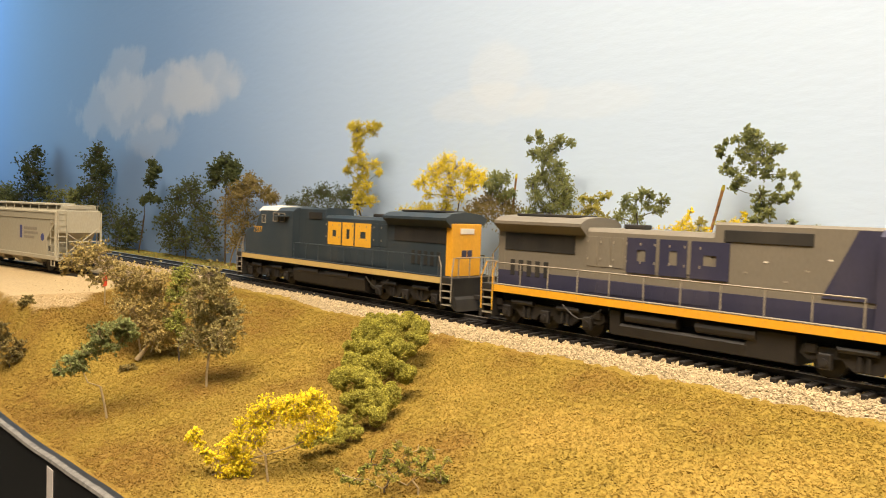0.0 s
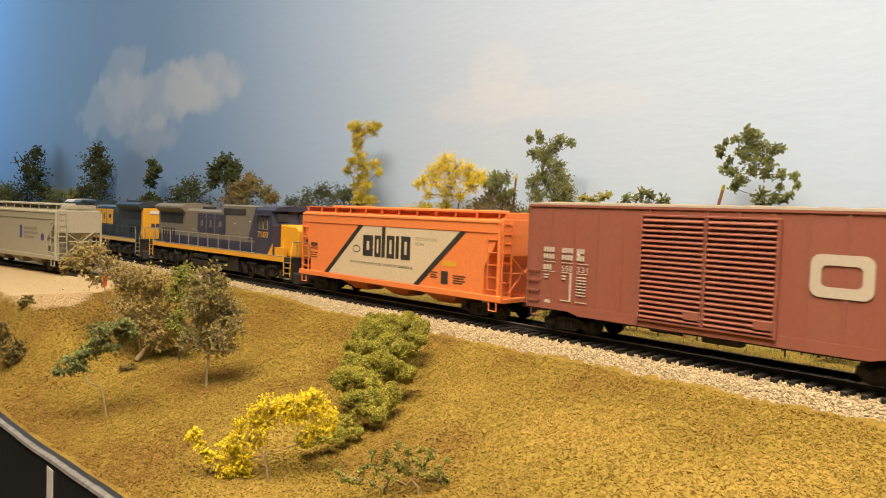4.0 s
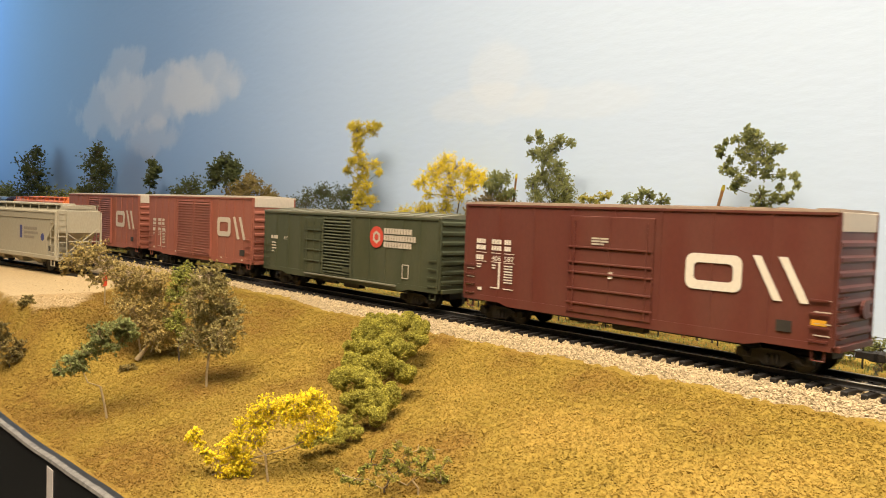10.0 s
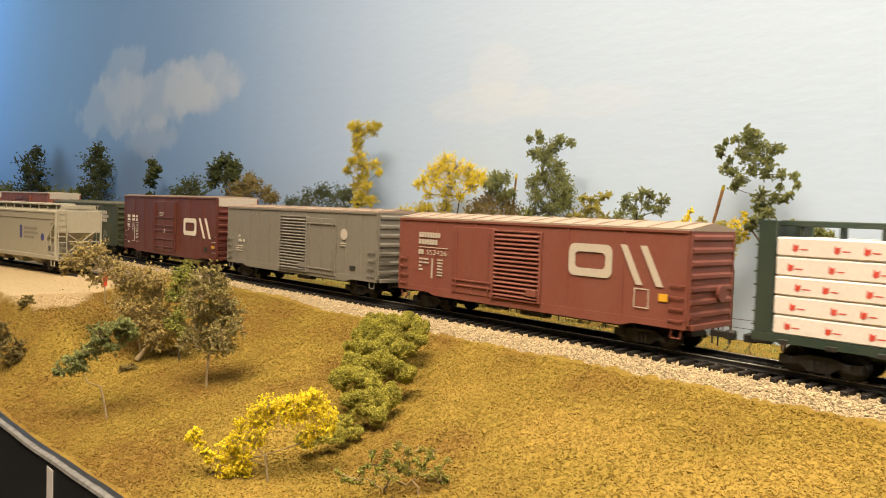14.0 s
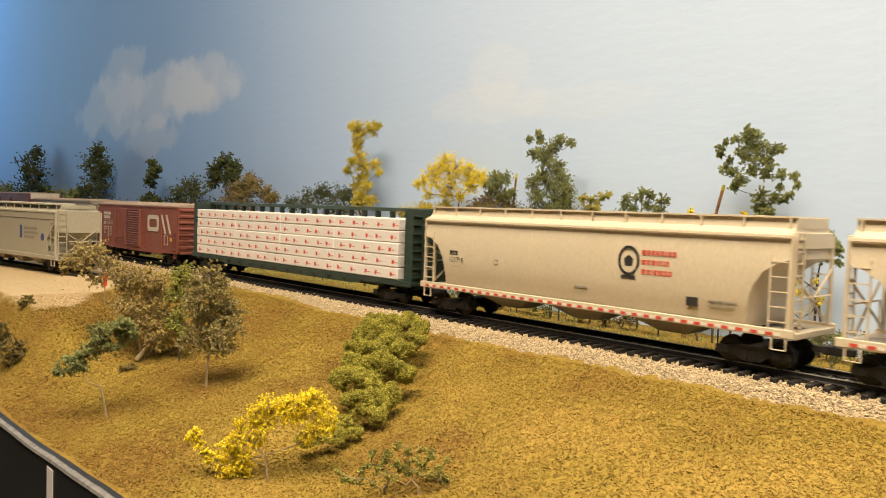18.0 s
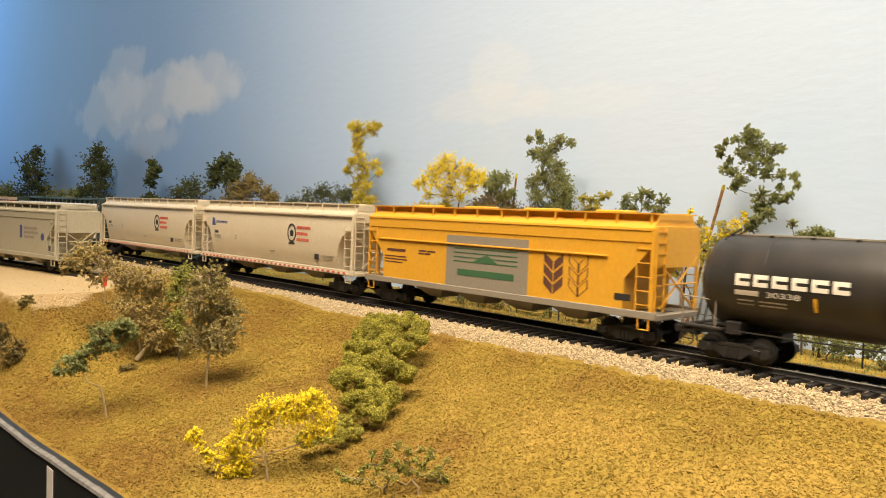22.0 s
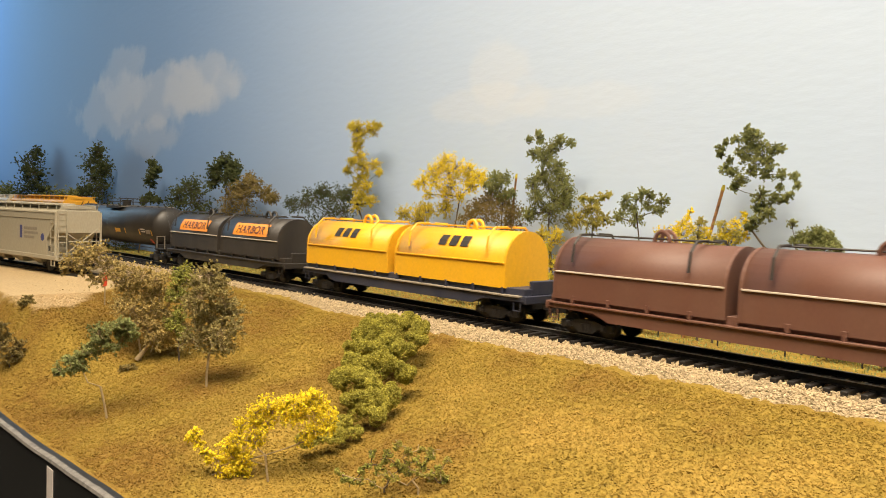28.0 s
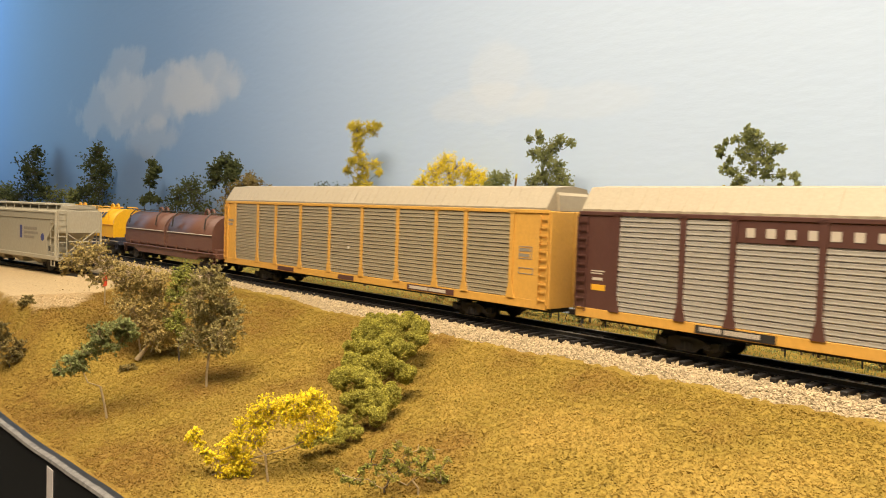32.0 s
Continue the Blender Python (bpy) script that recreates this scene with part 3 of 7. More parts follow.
wall_plant("bush", "small dark green shrub with bare twigs", "bush", "mid_green", 0.036, 0.066, [(9, 75, 4.7), (1, 74, 5.1), (6, 69, 6.0), (14, 70, 3.9), (-6, 65, 3.4), (1, 63, 5.1)], dens=1.17, wood="trunk_dark", lump=1.05)
wall_plant("bush", "olive brown thicket against the backdrop", "bush", "olive", 0.044, 0.066, [(4, 62, 6.9), (-7, 58, 6.8), (13, 57, 6.1), (0, 52, 8.6), (-14, 53, 6.7), (20, 50, 7.9), (-12, 45, 9.3)], dens=1.30, wood="trunk", lump=1.05)
wall_plant("tree", "tall mid green model tree with open crown", "tree", "mid_green", -0.004, 0.066, [(14, 101, 2.4), (13, 97, 2.8), (21, 98, 2.5), (19, 89, 3.7), (12, 90, 4.0), (4, 92, 4.8), (-3, 96, 3.6), (-9, 94, 2.7), (6, 85, 5.6), (0, 80, 5.6), (9, 76, 4.8), (-4, 73, 6.3), (4, 70, 7.2), (16, 71, 4.9), (-10, 67, 5.5), (-1, 62, 7.1), (12, 63, 5.7), (-9, 59, 5.5), (5, 55, 8.0), (18, 53, 5.7)], dens=1.43, wood="trunk_dark", lump=1.05)
wall_plant("bush", "open yellow green shrub with dark twigs", "bush", "yellow_green", -0.032, 0.066, [(9, 63, 3.1), (1, 61, 3.4), (-5, 64, 3.0), (-9, 65, 1.9), (5, 56, 4.2), (-3, 57, 4.1), (9, 51, 5.4), (-0, 49, 5.3), (-9, 51, 4.5), (17, 49, 4.7)], dens=1.04, wood="trunk_dark", lump=1.05)
wall_plant("bush", "open green shrub with dark branching twigs", "bush", "mid_green", -0.063, 0.066, [(0, 66, 2.9), (-5, 65, 3.2), (-11, 62, 3.5), (3, 63, 2.5), (10, 63, 2.9), (-9, 57, 3.5), (-3, 59, 3.2), (12, 59, 3.3), (6, 57, 3.3), (13, 53, 4.4), (3, 52, 4.3)], dens=1.04, wood="trunk_dark", lump=1.05)
wall_plant("bush", "low bright yellow shrub against the backdrop", "bush", "yellow", -0.090, 0.066, [(-1, 57, 1.7), (-0, 54, 1.7), (3, 50, 3.4), (8, 47, 4.2), (-2, 49, 3.1), (-7, 47, 3.7), (14, 45, 3.9), (2, 45, 4.8), (-11, 43, 4.7), (-5, 42, 4.7)], dens=0.73, wood="trunk_dark", lump=0.84)
wall_plant("bush", "low bright yellow shrub beside a bare stick", "bush", "yellow", -0.115, 0.066, [(-4, 56, 1.9), (-5, 53, 1.9), (0, 51, 3.6), (4, 47, 3.9), (-3, 47, 3.2), (7, 44, 4.0), (1, 43, 4.6)], dens=0.73, wood="trunk_dark", lump=0.84)
wall_plant("tree", "mid green model tree with a leaning trunk", "tree", "mid_green", -0.141, 0.066, [(22, 96, 2.9), (18, 93, 3.5), (24, 92, 3.2), (29, 92, 2.3), (33, 91, 1.6), (36, 88, 2.3), (36, 85, 1.7), (21, 88, 3.9), (15, 88, 3.5), (9, 86, 3.1), (6, 87, 1.9), (27, 86, 2.6), (23, 83, 3.6), (16, 82, 3.8), (11, 80, 3.5), (31, 82, 2.0), (33, 78, 2.6), (29, 76, 2.9), (19, 77, 3.5), (13, 75, 3.2), (6, 75, 2.5), (25, 72, 3.6), (28, 69, 2.3), (-0, 74, 2.2), (-2, 70, 1.8), (1, 66, 1.9), (6, 69, 1.9), (14, 65, 3.8), (8, 64, 3.1), (4, 64, 2.5), (15, 60, 3.8), (11, 57, 3.8), (16, 53, 3.5), (19, 50, 2.2)], dens=1.30, wood="trunk_dark", lump=1.05)
wall_plant("tree", "dark green lower boughs on a thin leaning trunk", "tree", "mid_green", -0.1563, 0.066, [(7, 47, 3.4), (2, 49, 2.4), (-2, 45, 3.2), (-5, 41, 2.6), (5, 42, 3.6), (11, 38, 3.2), (12, 45, 2.8), (0, 38, 2.8), (-6, 36, 1.8), (15, 53, 2.4), (13, 33, 2.2)], dens=1.20, wood="trunk_dark", lump=0.95)
wall_plant("bush", "yellow green wisps at the foot of the wall", "bush", "yellow_dull", -0.1500, 0.064, [(6, 26, 2.6), (10, 31, 2.2), (2, 22, 2.4), (-6, 19, 1.8), (-4, 27, 1.8), (11, 17, 2.4)], dens=0.9, wood="trunk_dark", lump=0.95)
wall_plant("bush", "small dark green shrub against the backdrop", "bush", "mid_green", -0.154, 0.066, [(7, 47, 3.0), (1, 50, 2.4), (-1, 46, 3.6), (-4, 48, 2.1), (3, 44, 3.9), (-3, 44, 3.6), (-7, 43, 3.0)], dens=1.30, wood="trunk_dark", lump=1.05)
wall_plant("bush", "green shrub at the foot of the backdrop", "bush", "mid_green", -0.160, 0.066, [(11, 1, 2.7), (4, 1, 3.0), (-4, 0, 3.2), (-10, -0, 3.5), (-17, -0, 3.4), (0, 4, 2.4)], dens=1.30, wood="trunk_dark", lump=1.05)
for weed_s, weed_mat, weed_label in ((0.060, "mid_green", "low dark weeds below the wire fence"), (0.020, "yellow_green", "low yellow green weeds below the wire fence"), (-0.022, "mid_green", "low dark weeds below the wire fence"), (-0.058, "olive", "low brown olive weeds below the wire fence"), (-0.185, "mid_green", "low dark weeds below the wire fence")):
    g = np.random.default_rng(int(1000 + weed_s * 1000))
    wall_plant("weed_patch", weed_label, "weeds", weed_mat, weed_s, 0.058, [(float(g.uniform(-26, 26)), float(g.uniform(-4, 5)), float(g.uniform(2.2, 4.0))) for _ in range(15)], dens=0.6, wood="trunk_dark", lump=0.9)
wall_plant("bush", "tall yellow green shrub round a bare stick", "bush", "yellow_green", -0.1080, 0.062, [(0, 42, 4.2), (6, 38, 4.2), (-6, 39, 3.8), (2, 33, 4.0), (11, 44, 3.6), (-9, 46, 3.4), (15, 36, 3.2), (4, 26, 3.0), (-2, 50, 3.2), (9, 52, 2.8)], dens=0.9, wood="trunk_dark", lump=0.95)
wall_plant("bush", "yellow and green shrub behind the track", "bush", "yellow_dull", -0.102, 0.060, [(15, 27, 4.1), (12, 34, 4.7), (17, 38, 4.8), (9, 39, 4.7), (2, 35, 4.6), (20, 32, 4.1)], dens=1.04, wood="trunk_dark", lump=1.05)
wall_plant("bush", "yellow shrub leaning behind the track", "bush", "yellow_dull", -0.009, 0.060, [(5, 33, 5.5), (1, 25, 5.5), (-2, 40, 5.5), (8, 41, 4.8), (2, 17, 3.9)], dens=1.04, wood="trunk_dark", lump=1.05)
plant("tree", "grey olive model tree with a pale bare trunk", "tree", "brown_olive", (-0.1044, 0.3449), [(1, 0, 21, 6.4), (-4, 0, 17, 5.2), (5, 0, 16, 5.8), (-2, 0, 11, 7.7), (6, 0, 9, 7.7), (-6, 0, 5, 7.1), (2, 0, 2, 9.0), (10, 0, 3, 6.4), (-3, 0, -4, 7.7), (6, 0, -5, 7.7), (13, 0, -2, 4.5), (-7, 0, -9, 5.8), (1, 0, -11, 5.8), (9, 0, -11, 4.5)], dens=1.00, wood="trunk", lump=1.00)
plant("bush", "lime green shrub between two model trees", "bush", "lime", (-0.1315, 0.3890), [(1, 0, 18, 4.0), (-2, 0, 15, 4.0), (4, 0, 13, 3.4), (-1, 0, 9, 4.5), (3, 0, 4, 4.0), (-4, 0, 5, 4.0), (0, 0, -3, 4.0), (-2, 0, -9, 4.5), (2, 0, -14, 4.0)], dens=1.30, wood="trunk_dark", lump=1.00)
plant("tree", "spreading olive brown model tree with a leaning trunk", "tree", "tan_olive", (-0.1525, 0.3930), [(-30, 0, 25, 7.3), (-36, 0, 21, 5.9), (-22, 0, 25, 6.6), (-40, 0, 16, 2.9), (-30, 0, 19, 5.9), (-18, 0, 19, 5.9), (-14, 0, 13, 6.6), (-6, 0, 15, 6.6), (2, 0, 15, 6.6), (9, 0, 13, 6.6), (-24, 0, 12, 4.4), (-8, 0, 7, 7.3), (1, 0, 7, 8.1), (10, 0, 5, 7.3), (-3, 0, -2, 8.1), (5, 0, -3, 8.1), (13, 0, -6, 6.6), (3, 0, -12, 7.3), (11, 0, -14, 5.9), (-11, 0, -1, 5.1), (-0, 0, -9, 7.3), (8, 0, -17, 6.6), (15, 0, -16, 5.9), (-4, 0, -7, 6.6), (18, 0, -11, 5.9)], dens=0.90, wood="trunk", lump=1.00, lean=True)
plant("tree", "dark green model tree with dry bare twigs", "tree", "mid_green", (-0.1415, 0.3280), [(7, 0, -0, 4.3), (2, 0, -2, 4.3), (-3, 0, -4, 4.3), (10, 0, -4, 3.7), (5, 0, -6, 3.7), (-6, 0, -7, 3.7), (-2, 0, -9, 3.7), (-10, 0, -12, 3.4), (-12, 0, -15, 3.1), (-18, 0, -17, 3.1), (-21, 0, -21, 2.5), (-16, 0, -21, 2.8), (-11, 0, -19, 3.1), (-23, 0, -22, 1.8), (-6, 0, -12, 3.1), (3, 0, -10, 3.1), (-15, 0, -18, 2.8)], dens=1.10, wood="trunk", lump=1.00)
plant("bush", "bright yellow sprawling bush with bare stems", "bush", "yellow", (-0.0554, 0.2538), [(-24, 0, -23, 1.9), (-26, 0, -25, 1.9), (-23, 0, -27, 2.1), (-21, 0, -30, 1.9), (-20, 0, -32, 2.1), (-17, 0, -32, 2.8), (-14, 0, -36, 2.8), (-12, 0, -39, 2.8), (-13, 0, -42, 1.9), (-9, 0, -37, 3.2), (-8, 0, -32, 3.5), (-14, 0, -28, 3.2), (-10, 0, -25, 3.8), (-5, 0, -26, 3.2), (-9, 0, -20, 2.8), (-5, 0, -16, 3.2), (-1, 0, -13, 3.2), (-1, 0, -20, 3.5), (4, 0, -16, 3.8), (5, 0, -12, 2.8), (10, 0, -13, 3.2), (9, 0, -18, 3.2), (14, 0, -10, 2.8), (15, 0, -15, 3.8), (20, 0, -16, 3.2), (19, 0, -20, 3.0), (15, 0, -21, 3.2), (12, 0, -25, 2.8), (0, 2, -16, 3.2), (6, 2, -15, 3.2), (-6, 2, -21, 3.0), (-12, 1, -31, 3.0), (-10, 1, -35, 2.8), (12, 2, -12, 3.0), (17, 2, -13, 2.8)], dens=1.25, wood="trunk", lump=0.62)
plant("bush", "moss green bush row creeping up a gully", "bush", "bush_green", (-0.0285, 0.2898), [(-1, 60, -2, 4.1), (5, 62, -1, 4.1), (13, 64, -1, 4.1), (20, 60, -3, 3.3), (-6, 48, -6, 3.9), (3, 50, -6, 4.5), (11, 52, -6, 4.5), (18, 52, -6, 3.5), (-2, 38, -9, 4.3), (7, 38, -10, 4.3), (15, 38, -9, 3.3), (-11, 40, -9, 2.9), (-3, 24, -12, 4.1), (5, 22, -13, 4.1), (12, 22, -14, 3.6), (16, 22, -16, 2.7), (-11, 14, -17, 3.1), (-5, 12, -17, 4.0), (3, 10, -18, 3.9), (10, 10, -20, 3.5), (-4, 0, -21, 3.4), (3, 0, -22, 3.4), (9, 0, -23, 2.7), (-3, -6, -25, 2.9), (4, -6, -26, 2.5), (-7, -12, -29, 2.8), (-12, -16, -31, 2.8), (-17, -20, -33, 2.8), (-20, -22, -32, 2.0), (-6, -18, -31, 2.4), (-1, -14, -30, 2.0)], dens=3.00, wood="trunk_dark", lump=1.20, low=True)
plant("shrub", "sparse dry shrub with green leaves", "bush", "lime", (-0.0149, 0.2256), [(-4, 0, -20, 1.3), (-5, 0, -23, 1.3), (-2, 0, -24, 1.5), (1, 0, -19, 1.3), (3, 0, -22, 1.3), (13, 0, -20, 1.5), (11, 0, -23, 1.3), (16, 0, -23, 1.3), (-14, 0, -25, 1.0), (-10, 0, -28, 1.0), (18, 0, -26, 1.2), (7, 0, -25, 1.0), (-7, 0, -25, 1.2), (-0, 0, -21, 1.3), (5, 0, -24, 1.2), (9, 0, -21, 1.2), (14, 0, -25, 1.3), (-12, 0, -27, 1.0)], dens=0.75, wood="trunk_dark", lump=0.75)
plant("shrub", "pale dry twiggy shrub on the slope", "bush", "tuft", (-0.0047, 0.2207), [(-6, 0, -15, 1.4), (-3, 0, -17, 1.4), (0, 0, -16, 1.1), (4, 0, -17, 1.4), (-4, 0, -21, 1.4), (8, 0, -19, 1.3), (3, 0, -24, 1.6), (-7, 0, -25, 1.4), (-17, 0, -26, 1.3), (-23, 0, -24, 1.1), (-10, 0, -24, 1.3), (-0, 0, -23, 1.3), (6, 0, -23, 1.3), (-13, 0, -27, 1.1)], dens=0.70, wood="trunk", lump=0.60)
plant("bush", "small green bush on the slope by the yard", "bush", "olive", (-0.2174, 0.3889), [(-2, 0, -23, 4.5), (3, 0, -24, 4.0), (-5, 0, -19, 4.0), (-4, 0, -13, 3.4), (1, 0, -28, 4.0)], dens=1.20, wood="trunk_dark", lump=1.00)
plant("bush", "small olive tuft on the sandy yard", "bush", "olive", (-0.2309, 0.4296), [(-0, 0, -4, 2.5), (-2, 0, -6, 2.5), (2, 0, -6, 2.5)], dens=1.20, wood="trunk_dark", lump=1.00)
plant("bush", "small olive weed beside the fallen tree", "bush", "olive", (-0.1545, 0.3823), [(-1, 0, -30, 1.7), (-3, 0, -31, 1.4), (2, 0, -30, 1.4)], dens=1.00, wood="trunk", lump=1.00)

# a leaning bare stick, a broken stump, a marker flag and the label on the fascia
def stick(name, label, base, tip, r, mat):
    root = thing(name, label, "stick", on_line(base[0], base[1], base[2]))
    bm = bmesh.new()
    d = (tip[0] - base[0]) * 1000, (tip[1] - base[1]) * 1000, (tip[2] - base[2]) * 1000
    a = Vector(d)
    rod(bm, (0, 0, -1), a * 0.55 + Vector((0.5, 0, 0)), r, 7, r * 0.85)
    rod(bm, a * 0.55 + Vector((0.5, 0, 0)), a, r * 0.85, 7, r * 0.95)
    rod(bm, a * 0.4, a * 0.5 + Vector((4, 1, 1)), r * 0.3, 5, 0.1)
    part("stem", bm, mat, root)
    bm = bmesh.new()
    rod(bm, a * 0.985, a * 1.02, r * 1.25, 7, r * 0.8)
    part("broken_tip", bm, M["yellow_dull"], root, "pale broken end of the stick")


stick("bare_stick", "orange brown bare stick leaning before the backdrop", (-0.0900, 0.066, -0.0066), (-0.1055, 0.062, 0.069), 0.85, M["stick"])
stick("bare_stick", "short reddish broken stick among shrubs", (0.0345, 0.066, -0.0066), (0.029, 0.064, 0.076), 0.7, M["stick"])

flag = thing("marker_flag", "small orange red marker flag on a thin post", "flag", Matrix.Translation((-0.1907, 0.4368, -0.014)))
M["flag"] = material("orange_red_flag", (0.75, 0.09, 0.03), 0.6, vary=0.15)
bm = bmesh.new()
rod(bm, (0, 0, -1), (0, 0, 24), 0.35, 6)
part("post", bm, M["trunk"], flag)
bm = bmesh.new()
slab(bm, [(-0.9, 17.5), (1.0, 18.2), (1.2, 24.5), (-0.3, 25.5), (-1.0, 22)], -0.6, 0.6)
part("flag", bm, M["flag"], flag, "orange red flag")

card = thing("fascia_label", "pale blank card label on the dark fascia", "label", on_line(0.0075, -FRONT - 0.0046, -0.0500))
bm = bmesh.new()
bx(bm, -3.6, 3.6, -0.25, 0.15, -22, 4.0, 0.12)
part("card", bm, M["label_card"], card)

# ---- the track ----
def strip(name, outline, s0, s1, mat, lat=0.0, step=0.05):
    """An outline of (lat, z) in metres, drawn out along the line."""
    n = max(2, int((s1 - s0) / step) + 1)
    v, f, k = [], [], len(outline)
    for i in range(n):
        s = s0 + (s1 - s0) * i / (n - 1)
        v += [line(s, lat + a, z) for a, z in outline]
        if i:
            f += [((i - 1) * k + j, (i - 1) * k + (j + 1) % k, i * k + (j + 1) % k, i * k + j) for j in range(k)]
    f += [tuple(range(k))[::-1], tuple((n - 1) * k + j for j in range(k))]
    return np_mesh(name, v, f, mat)


track = thing("track", "black model railway track on buff ballast", "track", Matrix.Identity(4), kind="structure")
for side in (-1, 1):
    o = side * 0.00825
    piece("rail", strip("rail", [(-0.0011, -0.0022), (0.0011, -0.0022), (0.0003, -0.0017), (0.0003, -0.0008), (0.0005, -0.0006), (0.0005, -0.0003), (-0.0005, -0.0003), (-0.0005, -0.0006), (-0.0003, -0.0008), (-0.0003, -0.0017)], -4.5, 4.7, M["rail"], o), track)
    piece("railhead", strip("railhead", [(-0.00052, -0.0003), (0.00052, -0.0003), (0.00052, -0.0001), (0.0004, 0.0), (-0.0004, 0.0), (-0.00052, -0.0001)], -4.5, 4.7, M["railtop"], o), track, None, "worn bright top of the rail")
bed = strip("ballast_bed", [(-0.0285, -0.0112), (-0.0175, -0.0041), (0.0165, -0.0038), (0.026, -0.0085), (0.026, -0.012), (-0.0285, -0.013)], -4.5, 4.7, M["ballast"])
piece("ballast_bed", bed, track)

# loose stones on the shoulders and between the ties
def stones():
    g = np.random.default_rng(21)
    s, l, z = [], [], []
    n = 33000
    a = g.uniform(-0.30, 0.62, n)
    b = -0.0162 - 0.0132 * g.random(n) ** 0.85 + 0.0018 * np.sin(a * 61) * g.random(n)
    s.append(a), l.append(b), z.append(np.maximum(-0.0036 - 0.54 * (-b - 0.0165), -0.0108))
    n = 7000
    a = g.uniform(-0.30, 0.62, n)
    b = g.uniform(-0.0165, 0.0165, n)
    s.append(a), l.append(b), z.append(np.full(n, -0.0036))
    n = 5000
    a = g.uniform(-0.30, 1.0, n)
    b = 0.0150 + 0.012 * g.random(n)
    s.append(a), l.append(b), z.append(-0.0038 - 0.45 * (b - 0.0165))
    n = 3000
    a = g.uniform(0.62, 1.1, n)
    b = -0.0150 - 0.0135 * g.random(n)
    s.append(a), l.append(b), z.append(-0.0038 - 0.5 * (-b - 0.0165))
    s, l, z = map(np.concatenate, (s, l, z))
    x, y = line_np(s, l)
    size = (0.00038 + 0.00045 * g.random(len(s)))
    return leaf_crumbs("loose_stones", np.stack([x, y, z], -1), size, M["ballast"], g, 0.8)


loose = new("ballast_stones", stones())
tagged(loose, "loose buff and tan ballast stones beside the ties", "ballast", kind="stuff")

# stray crumbs of turf and small stones over the slopes
def crumbs(name, label, n, seed, mat, s0, s1, l0, l1, small, large, tuft=False):
    g = np.random.default_rng(seed)
    s, l = g.uniform(s0, s1, n), g.uniform(l0, l1, n)
    x, y = line_np(s, l)
    z = turf_height(s, l) + 0.0001
    shape, corners = ((HEAP, HEAP_F), 5) if tuft else ((TET, TET_F), 4)
    size = small + (large - small) * g.random(n) ** 3
    me = leaf_crumbs(name, np.stack([x, y, z + (0.0 if tuft else 0.1) * size], -1), size, mat, g, 0.85, shape, tuft)
    at = me.attributes.new("dry", "FLOAT", "POINT")
    at.data.foreach_set("value", np.repeat(dry_mask(s, l), corners))
    at = me.attributes.new("sand", "FLOAT", "POINT")
    at.data.foreach_set("value", np.repeat(yard_mask(s, l), corners))
    ob = new(name, me)
    return tagged(ob, label, "ground cover", kind="stuff")


M["turf_dark"] = material("turf_crumb", (0.24, 0.16, 0.045), 0.95, vary=0.4, scale=40, per_piece=0.4, tint=(0.15, 0.10, 0.03), spec=0.1)
crumbs("turf_crumbs", "fine ochre crumbs of ground turf", 185000, 31, M["turf_crumb"], -0.29, 0.22, -0.196, -0.031, 0.00024, 0.00058)
crumbs("turf_specks", "darker olive crumbs of ground turf", 500, 32, M["turf_dark"], -0.30, 0.30, -0.195, -0.03, 0.0002, 0.0006)
crumbs("verge_grass", "yellow green grass tufts along the backdrop", 15000, 33, M["tuft"], -0.30, 0.9, 0.027, 0.084, 0.0004, 0.0014, True)
crumbs("verge_weeds", "dark green weeds along the backdrop", 13000, 34, M["mid_green"], -0.30, 0.9, 0.029, 0.085, 0.0005, 0.0017, True)

# wire fence at the foot of the backdrop
edge_v, edge_f = [], []
for i in range(110):
    s = -0.34 + 0.006 * i
    z = float(ground(s, -FRONT)) + 0.0016
    edge_v += [line(s, -FRONT + a, z + b) for a, b in ((-0.0050, -0.0006), (-0.0047, 0.0005), (-0.0028, 0.0008 + 0.0002 * math.sin(i * 2.3) * math.sin(i * 0.9)), (-0.0012, -0.001))]
    if i:
        edge_f += [((i - 1) * 4 + j, (i - 1) * 4 + (j + 1) % 4, i * 4 + (j + 1) % 4, i * 4 + j) for j in range(4)]
edge_ob = new("fascia_edge", np_mesh("fascia_edge", edge_v, edge_f, M["fascia_edge"]))
tagged(edge_ob, "rough grey top edge of the fascia", "fascia", kind="structure")
fence = thing("wire_fence", "low dark wire fence on thin posts behind the track", "fence", on_line(0.0))
for i in range(9):
    s = -0.21 + 0.032 * i
    bm = bmesh.new()
    p = on_line(0.0).inverted() @ line(s, 0.056, 0)
    rod(bm, (p.x * 1000, p.y * 1000, -8), (p.x * 1000, p.y * 1000, 9.5), 0.4, 5)
    part("post", bm, M["tie"], fence)
for z in (3.5, 7.5):
    bm = bmesh.new()
    for i in range(8):
        a, b = [on_line(0.0).inverted() @ line(-0.21 + 0.032 * (i + e), 0.056, 0) for e in (0, 1)]
        rod(bm, (a.x * 1000, a.y * 1000, z), (b.x * 1000, b.y * 1000, z), 0.13, 4)
    part("wire", bm, M["tie"], fence)

